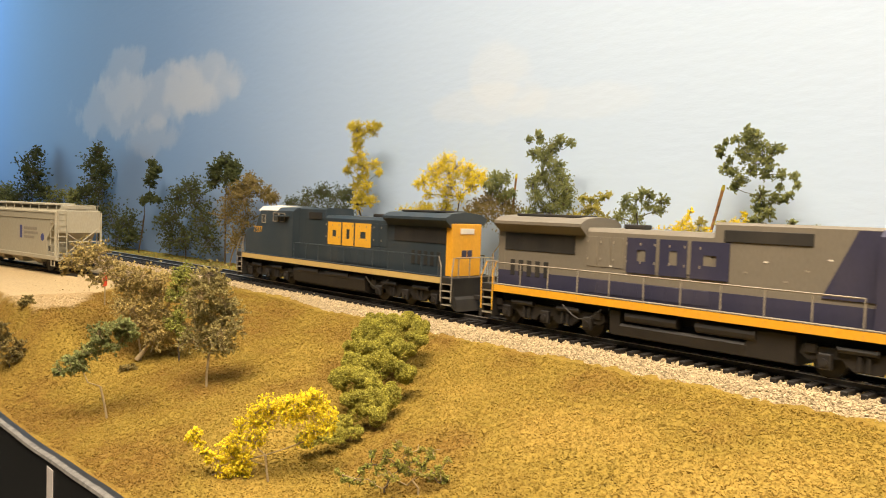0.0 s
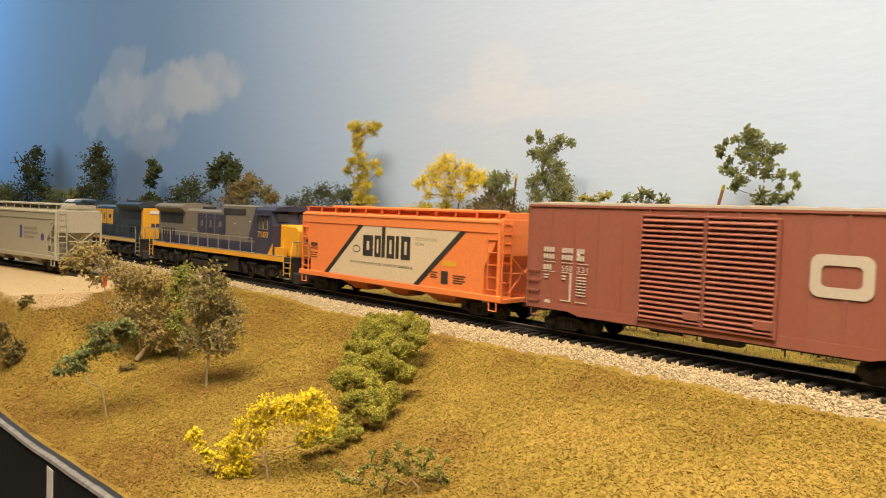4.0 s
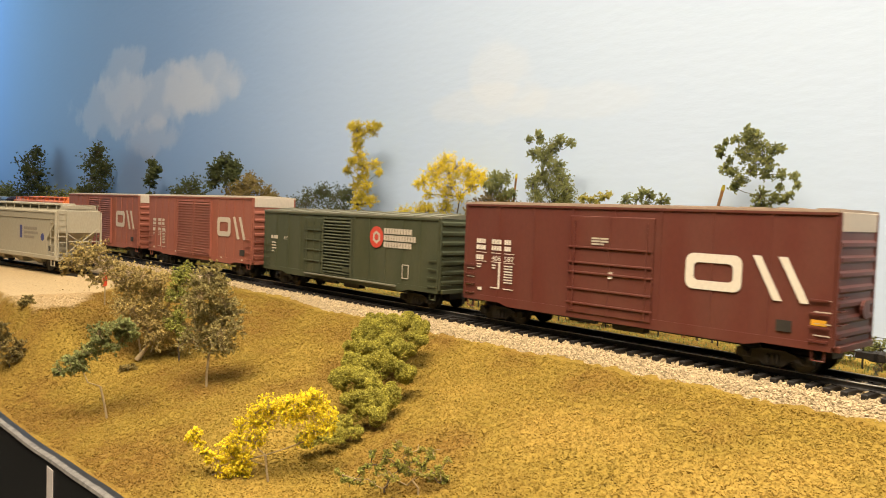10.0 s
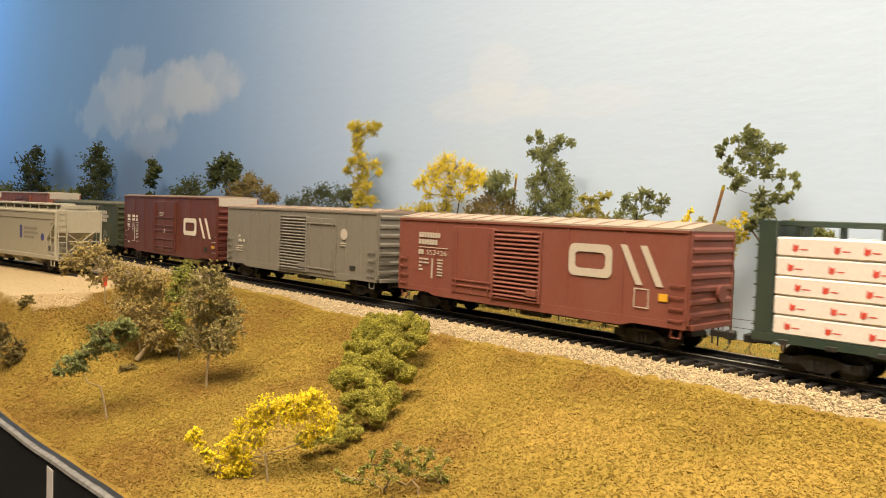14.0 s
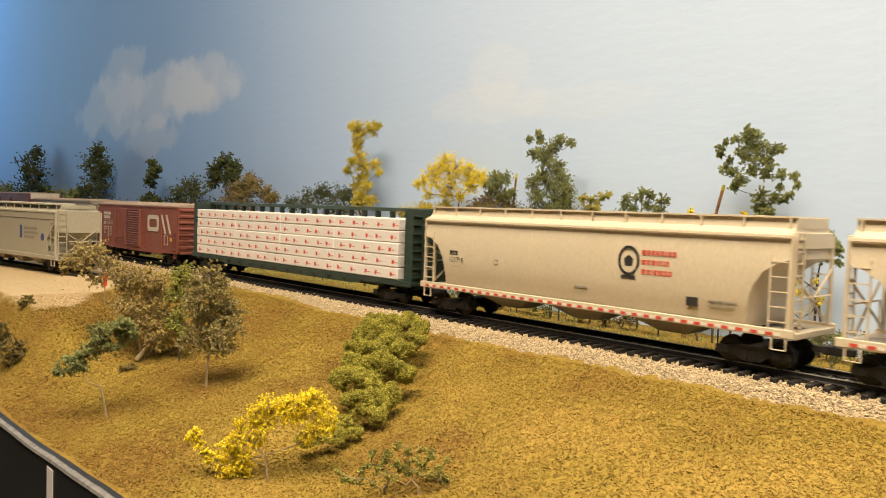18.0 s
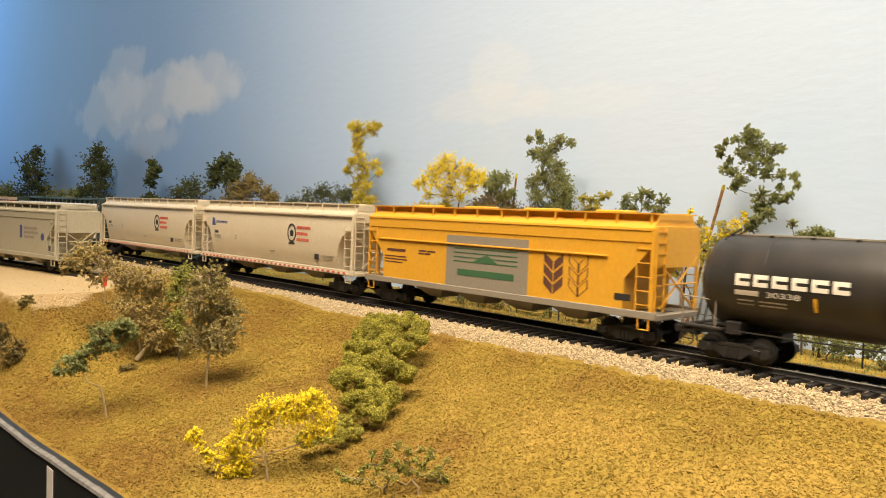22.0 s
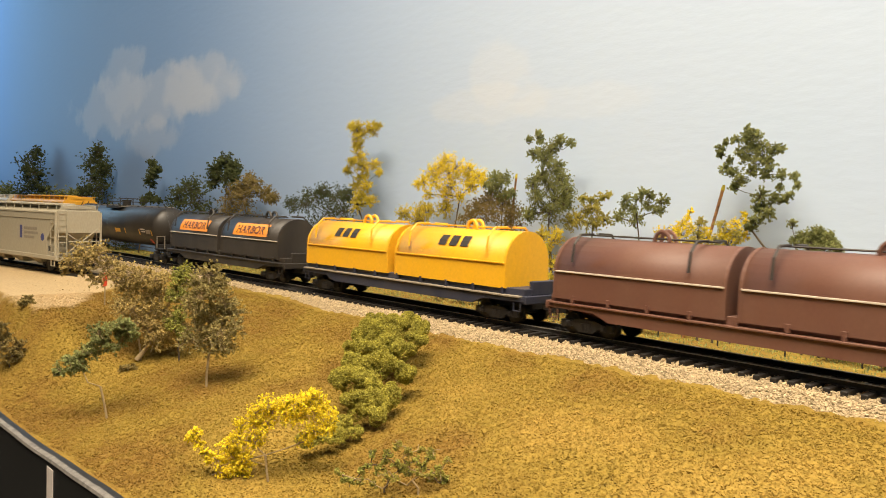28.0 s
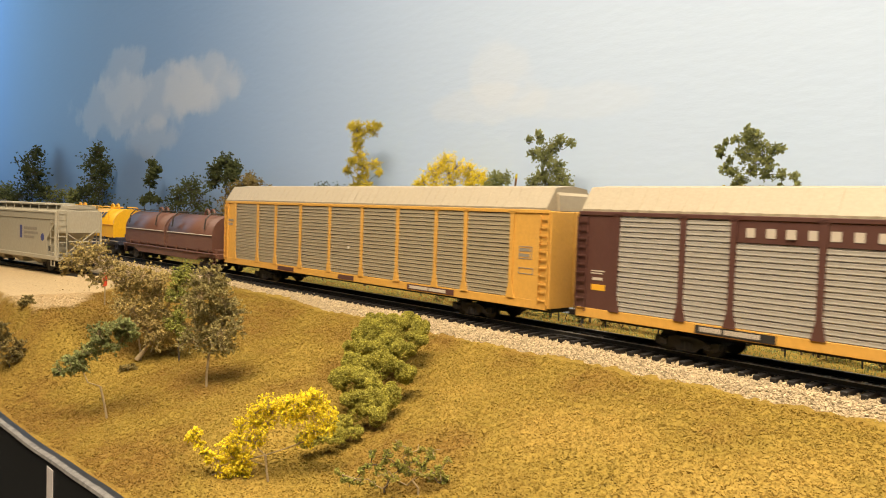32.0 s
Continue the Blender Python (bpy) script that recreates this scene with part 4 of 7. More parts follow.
# the yard siding in the foreground
SIDE = on_line(0.3217, -0.0924, -0.0029, 8.3)
siding = thing("yard_track", "model siding track on the sandy yard", "track", SIDE, kind="structure")
for side in (-1, 1):
    bm = bmesh.new()
    bx(bm, -12, 500, side * 8.25 - 0.45, side * 8.25 + 0.45, -2.5, 0)
    part("rail", bm, M["rail"], siding)
bm = bmesh.new()
bx(bm, -1.2, 1.2, -15, 15, -4.6, -2.5, 0.2)
tie_me = mesh_of("tie", bm, M["tie"])
for i in range(42):
    piece("tie", tie_me, siding, pose(-0.010 + i * 0.0066 * 1.8, 0, 0))

# ---- rolling stock: in a car's space x points the way it runs, y to the aisle, z up from the railhead ----
def paint(name, color, rough=0.5, dust=(0.30, 0.24, 0.17), vary=0.22):
    tint = tuple(c * 0.86 + d * 0.14 for c, d in zip(color, dust))
    return material(name, color, rough, vary=vary, scale=70, fine=1400, bump=0.06, tint=tint, stretch=(1, 1, 0.35))


for key, color, rough in (
    ("cn_red", (0.27, 0.083, 0.052), 0.65), ("oxide", (0.115, 0.029, 0.020), 0.5), ("bc_green", (0.050, 0.057, 0.027), 0.6), ("bc_roof", (0.15, 0.145, 0.10), 0.7), ("dusty_roof", (0.36, 0.27, 0.20), 0.7), ("ic_grey", (0.20, 0.18, 0.145), 0.6),
    ("red5", (0.205, 0.058, 0.037), 0.65), ("orange", (0.78, 0.215, 0.055), 0.5), ("cream", (0.62, 0.50, 0.33), 0.55), ("hopper_grey", (0.58, 0.49, 0.345), 0.5),
    ("wheat_yellow", (0.66, 0.33, 0.022), 0.5), ("warm_grey", (0.25, 0.215, 0.165), 0.6), ("tank_black", (0.022, 0.019, 0.016), 0.42), ("coil_black", (0.030, 0.025, 0.021), 0.5),
    ("coil_yellow", (0.80, 0.42, 0.012), 0.45), ("coil_brown", (0.135, 0.058, 0.038), 0.55), ("navy", (0.030, 0.034, 0.058), 0.5), ("rack_yellow", (0.62, 0.33, 0.06), 0.55),
    ("rack_panel", (0.32, 0.265, 0.172), 0.55), ("rack_roof", (0.36, 0.30, 0.205), 0.6), ("rack_brown", (0.085, 0.032, 0.024), 0.5), ("rack_silver", (0.37, 0.34, 0.29), 0.45),
    ("engine_blue", (0.024, 0.036, 0.046), 0.45), ("engine_grey", (0.165, 0.142, 0.108), 0.55), ("engine_navy", (0.030, 0.029, 0.060), 0.5), ("engine_yellow", (0.72, 0.34, 0.016), 0.5),
    ("white", (0.70, 0.64, 0.54), 0.6), ("off_white", (0.52, 0.45, 0.36), 0.6), ("ink", (0.02, 0.018, 0.016), 0.6), ("red_mark", (0.55, 0.055, 0.03), 0.6), ("green_mark", (0.03, 0.11, 0.045), 0.6),
    ("black_part", (0.018, 0.016, 0.014), 0.6), ("beam_green", (0.022, 0.040, 0.028), 0.55), ("yard_cream", (0.37, 0.33, 0.24), 0.6), ("gold_mark", (0.70, 0.36, 0.02), 0.55), ("maroon_mark", (0.10, 0.035, 0.02), 0.6), ("blue_mark", (0.06, 0.07, 0.20), 0.6),
    ("pale_stripe", (0.52, 0.36, 0.12), 0.55), ("lumber_wrap", (0.74, 0.68, 0.62), 0.5), ("sign_orange", (0.85, 0.30, 0.025), 0.5),
):
    M[key] = paint(key + "_paint", color, rough)
M["steel"] = material("wheel_steel", (0.030, 0.026, 0.022), 0.5, 0.2, vary=0.3, scale=120)
M["frame_dark"] = material("truck_black", (0.014, 0.012, 0.011), 0.6, vary=0.3, scale=120, tint=(0.028, 0.022, 0.018))
M["glass"] = material("cab_glass", (0.04, 0.045, 0.05), 0.08, vary=0.05, bump=0, spec=0.8)

SHARED = {}


def shared(key, build, mat):
    if key not in SHARED:
        bm = bmesh.new()
        build(bm)
        SHARED[key] = mesh_of(key.split(":")[0], bm, M[mat])
    return SHARED[key]


def wheel_shape(r):
    def build(bm):
        rod(bm, (0, -1.1, 0), (0, 1.1, 0), r, 20)
        rod(bm, (0, 1.1, 0), (0, 1.4, 0), r * 0.82, 20, r * 0.55)
        rod(bm, (0, -1.6, 0), (0, -1.1, 0), r * 1.1, 20)
        rod(bm, (0, 1.3, 0), (0, 2.2, 0), r * 0.25, 10)
    return build


def frame_shape(half, r):
    def build(bm):
        slab(bm, [(-half - 4.2, r + 1.6), (half + 4.2, r + 1.6), (half + 4.6, r - 1.0), (half + 2.2, r - 2.0), (half - 2.6, r - 0.6), (half - 6.2, r - 3.2), (-half + 6.2, r - 3.2), (-half + 2.6, r - 0.6), (-half - 2.2, r - 2.0), (-half - 4.6, r - 1.0)], -0.8, 0.8)
        slab(bm, [(-half + 1, r + 1.4), (half - 1, r + 1.4), (4.5, r + 2.6), (-4.5, r + 2.6)], -0.7, 1.0)
        for x in (-1.9, 0, 1.9):
            rod(bm, (x, 0.9, r - 2.6), (x, 0.9, r + 0.9), 0.75, 6)
        for x in (-half, half):
            bx(bm, x - 1.4, x + 1.4, 0.4, 1.7, r - 1.4, r + 1.4, 0.3)
            rod(bm, (x, 1.5, r), (x, 2.2, r), 0.9, 8)
    return build


def truck(car, x, half=9.6, r=4.8, axles=2):
    bm = bmesh.new()
    bx(bm, x - 3, x + 3, -13, 13, r - 1.5, r + 2.5, 0.4)
    t = part("truck", bm, M["frame_dark"], car)
    key = f"{half}{r}{axles}"
    side = shared("side_frame:" + key, frame_shape(half, r), "frame_dark")
    wheel = shared("wheel:" + key, wheel_shape(r), "steel")
    for s in (1, -1):
        piece("side_frame", side, t, pose(x * MM, s * 12.4 * MM, 0, 0, 0, 0 if s > 0 else 180))
        for i in range(axles):
            px = x + (-half + 2 * half * i / (axles - 1))
            piece("wheel", wheel, t, pose(px * MM, s * 8.9 * MM, r * MM, 0, 0, 0 if s > 0 else 180))
    for i in range(axles):
        bm = bmesh.new()
        px = x + (-half + 2 * half * i / (axles - 1))
        rod(bm, (px, -8.4, r), (px, 8.4, r), 0.9, 8)
        part("axle", bm, M["steel"], t)


def coupler(car, x, d):
    """A knuckle coupler whose shank leaves the end sill at x in the direction d."""
    bm = bmesh.new()
    bx(bm, x, x + d * 7, -1.3, 1.3, 7.0, 9.4, 0.2)
    bx(bm, x + d * 6, x + d * 10, -2.0, 1.0, 6.4, 10.0, 0.4)
    bx(bm, x + d * 8, x + d * 10.6, 0.6, 2.2, 6.6, 9.8, 0.4)
    c = part("coupler", bm, M["frame_dark"], car)
    bm = bmesh.new()
    path_rod(bm, [(x + d * 8, 0.8, 6.6), (x + d * 8.4, 1.6, 4.0), (x + d * 7.0, 2.2, 2.2)], 0.3, 5)
    part("air_hose", bm, M["frame_dark"], c)


def ladder(car, mat, x0, x1, z0, z1, n, y, name="ladder"):
    """A ladder on a side: two stiles and n rungs, standing proud of the side at y."""
    s = 1 if y > 0 else -1
    bm = bmesh.new()
    for x in (x0, x1):
        bx(bm, x - 0.25, x + 0.25, y, y + s * 0.9, z0, z1)
    ob = part(name, bm, mat, car)
    for i in range(n):
        z = z0 + (z1 - z0) * (i + 0.5) / n
        bm = bmesh.new()
        bx(bm, x0, x1, y + s * 0.55, y + s * 1.0, z - 0.22, z + 0.22)
        part("rung", bm, mat, ob)
    return ob


def grab_irons(car, mat, x0, x1, zs, y):
    s = 1 if y > 0 else -1
    for z in zs:
        bm = bmesh.new()
        bx(bm, x0, x1, y + s * 0.6, y + s * 1.1, z - 0.25, z + 0.25)
        bx(bm, x0, x0 + 0.5, y, y + s * 1.0, z - 0.25, z + 0.25)
        bx(bm, x1 - 0.5, x1, y, y + s * 1.0, z - 0.25, z + 0.25)
        part("grab_iron", bm, mat, car)


def stirrup(car, mat, x, y, z):
    bm = bmesh.new()
    path_rod(bm, [(x - 2.2, y, z), (x - 2.0, y, z - 4), (x + 2.0, y, z - 4), (x + 2.2, y, z)], 0.35, 5)
    part("step", bm, mat, car)


def mark(car, name, mat, x_left, x_right, z0, z1, y, label="", bev=0.0):
    """A flat painted mark on the side at y; x_left is the end nearer the front."""
    bm = bmesh.new()
    bx(bm, x_right, x_left, y, y + 0.12, z0, z1, bev)
    return part(name, bm, M[mat], car, label)


def bars(car, mat, x_left, z_top, rows, h, gap, y, name="lettering_bar"):
    """Lines of writing as plain bars: for every line the lengths of its words."""
    z = z_top
    for words in rows:
        x = x_left
        for w in words:
            # large writing falls into bars of a letter's width
            n = max(1, round(w / (h * 0.78))) if h >= 1.8 else 1
            for i in range(n):
                mark(car, name, mat, x - w * i / n, x - w * (i + (1 if n == 1 else 0.78)) / n, z - h, z, y)
            x -= w + h * 0.55
        z -= h + gap


def blocks(car, mat, x_left, z0, z1, widths, gap, y, name="emblem_block", slant=0.0):
    """A trade mark as a row of plain upright blocks, each with a slot, in its colours."""
    x = x_left
    for i, w in enumerate(widths):
        bm = bmesh.new()
        h = z1 - z0
        t = min(w, h) * 0.36
        for a, b, c, d in ((0, w, z0, z0 + t), (0, w, z1 - t, z1), (0, t, z0 + t, z1 - t), (w - t, w, z0 + t, z1 - t)):
            slab(bm, [(x - a - slant * (c - z0), c), (x - b - slant * (c - z0), c), (x - b - slant * (d - z0), d), (x - a - slant * (d - z0), d)], y, y + 0.12)
        part(name, bm, M[mat], car)
        x -= w + gap


def text(car, words, mat, x_left, z_base, height, y, width=None, label="", bold=0.0):
    cu = bpy.data.curves.new("lettering", "FONT")
    cu.body, cu.size, cu.offset = words, 1.0, bold
    tmp = bpy.data.objects.new("lettering", cu)
    scene.collection.objects.link(tmp)
    bpy.context.view_layer.update()
    me = bpy.data.meshes.new_from_object(tmp.evaluated_get(bpy.context.evaluated_depsgraph_get()))
    bpy.data.objects.remove(tmp)
    v = np.array([w.co[:] for w in me.vertices])
    lo, hi = v.min(0), v.max(0)
    k = height / (hi[1] - lo[1])
    kx = width / (hi[0] - lo[0]) if width else k
    for w in me.vertices:
        x, z = (w.co.x - lo[0]) * kx, (w.co.y - lo[1]) * k
        w.co = ((x_left - x) * MM, (y + 0.13) * MM, (z_base + z) * MM)
    me.materials.clear()
    me.materials.append(M[mat])
    me.update()
    return piece("lettering", me, car, None, label)


def ring(car, name, mat, pts, width, y, label=""):
    """A closed flat band of that width along a ring of (x, z) points."""
    bm = bmesh.new()
    n = len(pts)
    xs, zs = [p[0] for p in pts], [p[1] for p in pts]
    c = Vector(((min(xs) + max(xs)) / 2, (min(zs) + max(zs)) / 2))
    fx, fz = 1 - 2 * width / (max(xs) - min(xs)), 1 - 2 * width / (max(zs) - min(zs))
    for i in range(n):
        a, b = Vector(pts[i]), Vector(pts[(i + 1) % n])
        ia, ib = c + Vector(((a.x - c.x) * fx, (a.y - c.y) * fz)), c + Vector(((b.x - c.x) * fx, (b.y - c.y) * fz))
        slab(bm, [tuple(a), tuple(b), tuple(ib), tuple(ia)], y, y + 0.12)
    bmesh.ops.remove_doubles(bm, verts=bm.verts, dist=1e-7)
    return part(name, bm, M[mat], car, label)


def rounded(x0, x1, z0, z1, r, n=4):
    pts = []
    for cx, cz, a0 in ((x1 - r, z1 - r, 0), (x0 + r, z1 - r, 90), (x0 + r, z0 + r, 180), (x1 - r, z0 + r, 270)):
        for i in range(n + 1):
            a = radians(a0 + 90 * i / n)
            pts.append((cx + r * math.cos(a), cz + r * math.sin(a)))
    return pts


CARS = []


def rolling(name, label, category, front, rear, group="cars of the train"):
    """A car whose ends stand at these places on the line at the start. Returns it, its half length in mm and a way to turn places on the line into its own x."""
    mid = (front + rear) / 2
    ob = thing(name, label, category, on_line(mid), group)
    CARS.append((ob, mid))
    return ob, (front - rear) * 500, lambda s: (s - mid) * 1000


def louvre_door(car, mat, xl, xr, z0, z1, y, n, name="louvred_door"):
    """A sliding door of pressed horizontal ribs in a frame."""
    bm = bmesh.new()
    bx(bm, xr, xl, y - 0.3, y + 0.08, z0, z1)
    door = part(name, bm, mat, car)
    for x in (xl, xr):
        bm = bmesh.new()
        bx(bm, x - 0.6, x + 0.6, y - 0.3, y + 1.5, z0, z1, 0.15)
        part("door_stile", bm, mat, door)
    for z in (z0, z1 - 0.9):
        bm = bmesh.new()
        bx(bm, xr + 0.6, xl - 0.6, y, y + 1.1, z + 0.02, z + 0.88, 0.15)
        part("door_rail", bm, mat, door)
    step = (z1 - z0 - 2.4) / n
    for i in range(n):
        z = z0 + 1.2 + step * (i + 0.5)
        bm = bmesh.new()
        prof(bm, [(y + 0.05, z - step * 0.22), (y + 1.45, z - step * 0.30), (y + 1.45, z - step * 0.12), (y + 0.35, z + step * 0.36), (y + 0.05, z + step * 0.36)], xr + 0.7, xl - 0.7)
        part("slat", bm, mat, door)
    bm = bmesh.new()
    bx(bm, xr + 0.8, xr + 7.5, y + 1.2, y + 1.65, z0 + 3.0, z0 + 6.2, 0.1)
    part("door_plate", bm, mat, door)
    return door


def plug_door(car, mat, xl, xr, z0, z1, y, rails=(0.22, 0.42, 0.6, 0.78)):
    """A flush door with lock bars and rods."""
    bm = bmesh.new()
    bx(bm, xr, xl, y, y + 0.7, z0, z1, 0.2)
    door = part("plug_door", bm, mat, car)
    for x in (xl - 0.4, (xl + xr) / 2, xr + 0.4):
        bm = bmesh.new()
        bx(bm, x - 0.35, x + 0.35, y + 0.5, y + 1.0, z0 + 0.1, z1 - 0.1)
        part("door_post", bm, mat, door)
    for f in rails:
        bm = bmesh.new()
        z = z0 + (z1 - z0) * f
        bx(bm, xr, xl, y + 0.6, y + 1.3, z - 0.4, z + 0.4, 0.1)
        part("lock_bar", bm, mat, door)
    for x in (xl - 3, xr + 3):
        bm = bmesh.new()
        rod(bm, (x, y + 1.1, z0 + 1), (x, y + 1.1, z1 - 2), 0.35, 6)
        part("lock_rod", bm, mat, door)
    return door


def boxcar(label, front, rear, z0, z1, mat, roof_mat, posts=8, ribs=7, white_end=False, roof_ribs=13, peak=1.6, deep_sill=True):
    car, h, X = rolling("boxcar", label, "boxcar", front, rear)
    m, W = M[mat], 17.4
    bm = bmesh.new()
    bx(bm, -h, h, -W, W, z0 + 1.5, z1, 0.25)
    body = part("body", bm, m, car)
    bm = bmesh.new()
    prof(bm, [(-W - 0.5, z1 - 0.4), (-W - 0.5, z1 + 0.5), (0, z1 + peak), (W + 0.5, z1 + 0.5), (W + 0.5, z1 - 0.4)], -h - 0.5, h + 0.5)
    roof = part("roof", bm, M[roof_mat], car)
    for i in range(roof_ribs):
        x = -h + 2 * h * (i + 0.5) / roof_ribs
        bm = bmesh.new()
        for s in (-1, 1):
            prof(bm, [(0, z1 + peak), (0, z1 + peak + 0.45), (s * (W + 0.2), z1 + 0.95), (s * (W + 0.2), z1 + 0.5)], x - 0.45, x + 0.45)
        part("roof_rib", bm, M[roof_mat], roof)
    for s in (1, -1):
        bm = bmesh.new()
        slab(bm, [(-h, z0 + 3.2), (h, z0 + 3.2), (h, z0 + 0.6), (h - 24, z0 + 0.6), (h - 30, z0 - (0.9 if deep_sill else 0.2)), (-h + 30, z0 - (0.9 if deep_sill else 0.2)), (-h + 24, z0 + 0.6), (-h, z0 + 0.6)], s * (W - 1.0), s * (W + 0.35))
        part("side_sill", bm, m, car)
        for i in range(posts + 1):
            x = -h + 0.6 + (2 * h - 1.2) * i / posts
            bm = bmesh.new()
            bx(bm, x - 0.45, x + 0.45, s * W, s * (W + 0.32), z0 + 3.2, z1 - 0.5)
            part("side_post", bm, m, body)
        bm = bmesh.new()
        bx(bm, -h, h, s * W, s * (W + 0.5), z1 - 1.4, z1 - 0.2, 0.1)
        part("top_rail", bm, m, body)
        # ladders towards both ends
        for e in (-1, 1):
            grab_irons(car, m, min(e * (h - 1.2), e * (h - 7.6)), max(e * (h - 1.2), e * (h - 7.6)), [z0 + 4 + 4.6 * i for i in range(4)], s * W)
            stirrup(car, m, e * (h - 4.5), s * (W - 0.5), z0 + 1)
    for e in (-1, 1):
        end = part("end_wall", _end_frame(h, W, z0, z1, e), m, car)
        step = (z1 - z0 - (12 if white_end else 4)) / ribs
        for i in range(ribs):
            z = z0 + 4 + step * (i + 0.4)
            bm = bmesh.new()
            slab(bm, [(e * h, z - step * 0.36), (e * (h + 1.1), z - step * 0.12), (e * (h + 1.1), z + step * 0.12), (e * h, z + step * 0.36)], -W + 1.6, W - 1.6)
            part("end_rib", bm, m, end)
        if white_end:
            bm = bmesh.new()
            bx(bm, e * h, e * (h + 0.7), -W + 0.3, W - 0.3, z1 - 6.8, z1 - 0.2, 0.15)
            part("end_panel", bm, M["off_white"], end, "dusty cream panel across the top of the end")
        # brake gear, end ladder
        bm = bmesh.new()
        rod(bm, (e * (h + 1.2), -6, z0 + 14), (e * (h + 2.4), -6, z0 + 14), 3.4, 14)
        rod(bm, (e * (h + 0.2), -6, z0 + 14), (e * (h + 1.4), -6, z0 + 14), 1.4, 8)
        part("brake_wheel", bm, m, car)
        grab_irons_end(car, m, e, h, z0)
        bm = bmesh.new()
        bx(bm, e * (h - 1), e * (h + 2.0), -W + 2, W - 2, z0 + 0.4, z0 + 2.6, 0.2)
        part("end_sill", bm, m, car)
        coupler(car, e * (h + 1.5), e)
        truck(car, e * (h - 21.5))
    bm = bmesh.new()
    bx(bm, -h + 4, h - 4, -5, 5, z0 - 3.5, z0 + 1.6)
    bx(bm, -12, 4, 6, 11, z0 - 4.5, z0 + 1.6, 0.5)
    rod(bm, (14, 8, z0 - 1.5), (28, 8, z0 - 1.5), 2.4, 10)
    part("underframe", bm, M["black_part"], car)
    return car, X, W + 0.33


def _end_frame(h, W, z0, z1, e):
    bm = bmesh.new()
    bx(bm, e * (h - 0.2), e * (h + 0.35), -W + 0.1, W - 0.1, z0 + 2.2, z1 - 0.1)
    for s in (-1, 1):
        bx(bm, e * (h - 0.2), e * (h + 0.9), s * (W - 1.4), s * (W - 0.1), z0 + 2.2, z1 - 0.3, 0.15)
    return bm


def grab_irons_end(car, mat, e, h, z0):
    for i in range(4):
        z = z0 + 5 + 4.6 * i
        bm = bmesh.new()
        bx(bm, e * (h + 1.4), e * (h + 1.9), 9.2, 15.6, z - 0.25, z + 0.25)
        bx(bm, e * (h + 0.2), e * (h + 1.9), 9.2, 9.7, z - 0.25, z + 0.25)
        bx(bm, e * (h + 0.2), e * (h + 1.9), 15.1, 15.6, z - 0.25, z + 0.25)
        part("end_grab_iron", bm, mat, car)


def worm(car, x0, x1, z0, z1, y, mat):
    """The railway's trade mark as plain shapes in its colour: a rounded frame and a slanting pair of bars."""
    w, h = x0 - x1, z1 - z0
    t = h * 0.20
    ring(car, "emblem_frame", mat, rounded(x0 - w * 0.48, x0, z0 + h * 0.08, z1 - h * 0.04, h * 0.2), t * 1.1, y)
    for a, b in ((0.56, 0.80), (0.76, 1.0)):
        bm = bmesh.new()
        slab(bm, [(x0 - w * a, z1), (x0 - w * a - t, z1), (x0 - w * b, z0), (x0 - w * b + t, z0)], y, y + 0.12)
        part("emblem_bar", bm, M[mat], car)


def stencil(car, X, s, z, mat, y, number=""):
    """Three columns of stencilled letters, a number, a bracket and small data lines."""
    x = X(s)
    for zz, words in ((z, (3, 3, 2)), (z - 3.1, (3, 3, 2))):
        for off, n in zip((0, 10.4, 18.7), words):
            bars(car, mat, x - off, zz, [[2.15 * n]], 2.2, 0, y)
    for off, w in ((0, 6.8), (10.4, 6.2), (18.7, 6.4)):
        mark(car, "rule", mat, x - off, x - off - w, z - 6.75, z - 6.45, y)
        mark(car, "rule", mat, x - off, x - off - w, z - 11.1, z - 10.8, y)
    bars(car, mat, x, z - 7.9, [[5.2]], 2.3, 0, y)
    if number:
        text(car, number[:3], mat, x - 10.4, z - 10.3, 2.4, y - 0.1, 6.1)
        text(car, number[3:], mat, x - 18.8, z - 10.3, 2.4, y - 0.1, 6.1)
    else:
        bars(car, mat, x - 10.4, z - 7.9, [[6.2]], 2.3, 0, y)
        bars(car, mat, x - 18.8, z - 7.9, [[6.2]], 2.3, 0, y)
    mark(car, "bracket", mat, x - 15.2, x - 16.2, z - 23.2, z - 11.2, y)
    mark(car, "bracket_foot", mat, x - 10.4, x - 16.2, z - 23.6, z - 23.1, y)
    bars(car, mat, x - 0.6, z - 12.2, [[3], [2.4]], 0.6, 0.7, y)
    bars(car, mat, x - 10.8, z - 12.2, [[2.6], [2.2]], 0.6, 0.7, y)
    bars(car, mat, x - 18.9, z - 12.2, [[3, 2]] * 7, 0.55, 0.75, y)
    mark(car, "rule", mat, x - 18.7, x - 25, z - 23.6, z - 23.2, y)
    mark(car, "tag", mat, x - 1.5, x - 4.5, z - 25.2, z - 23.8, y)


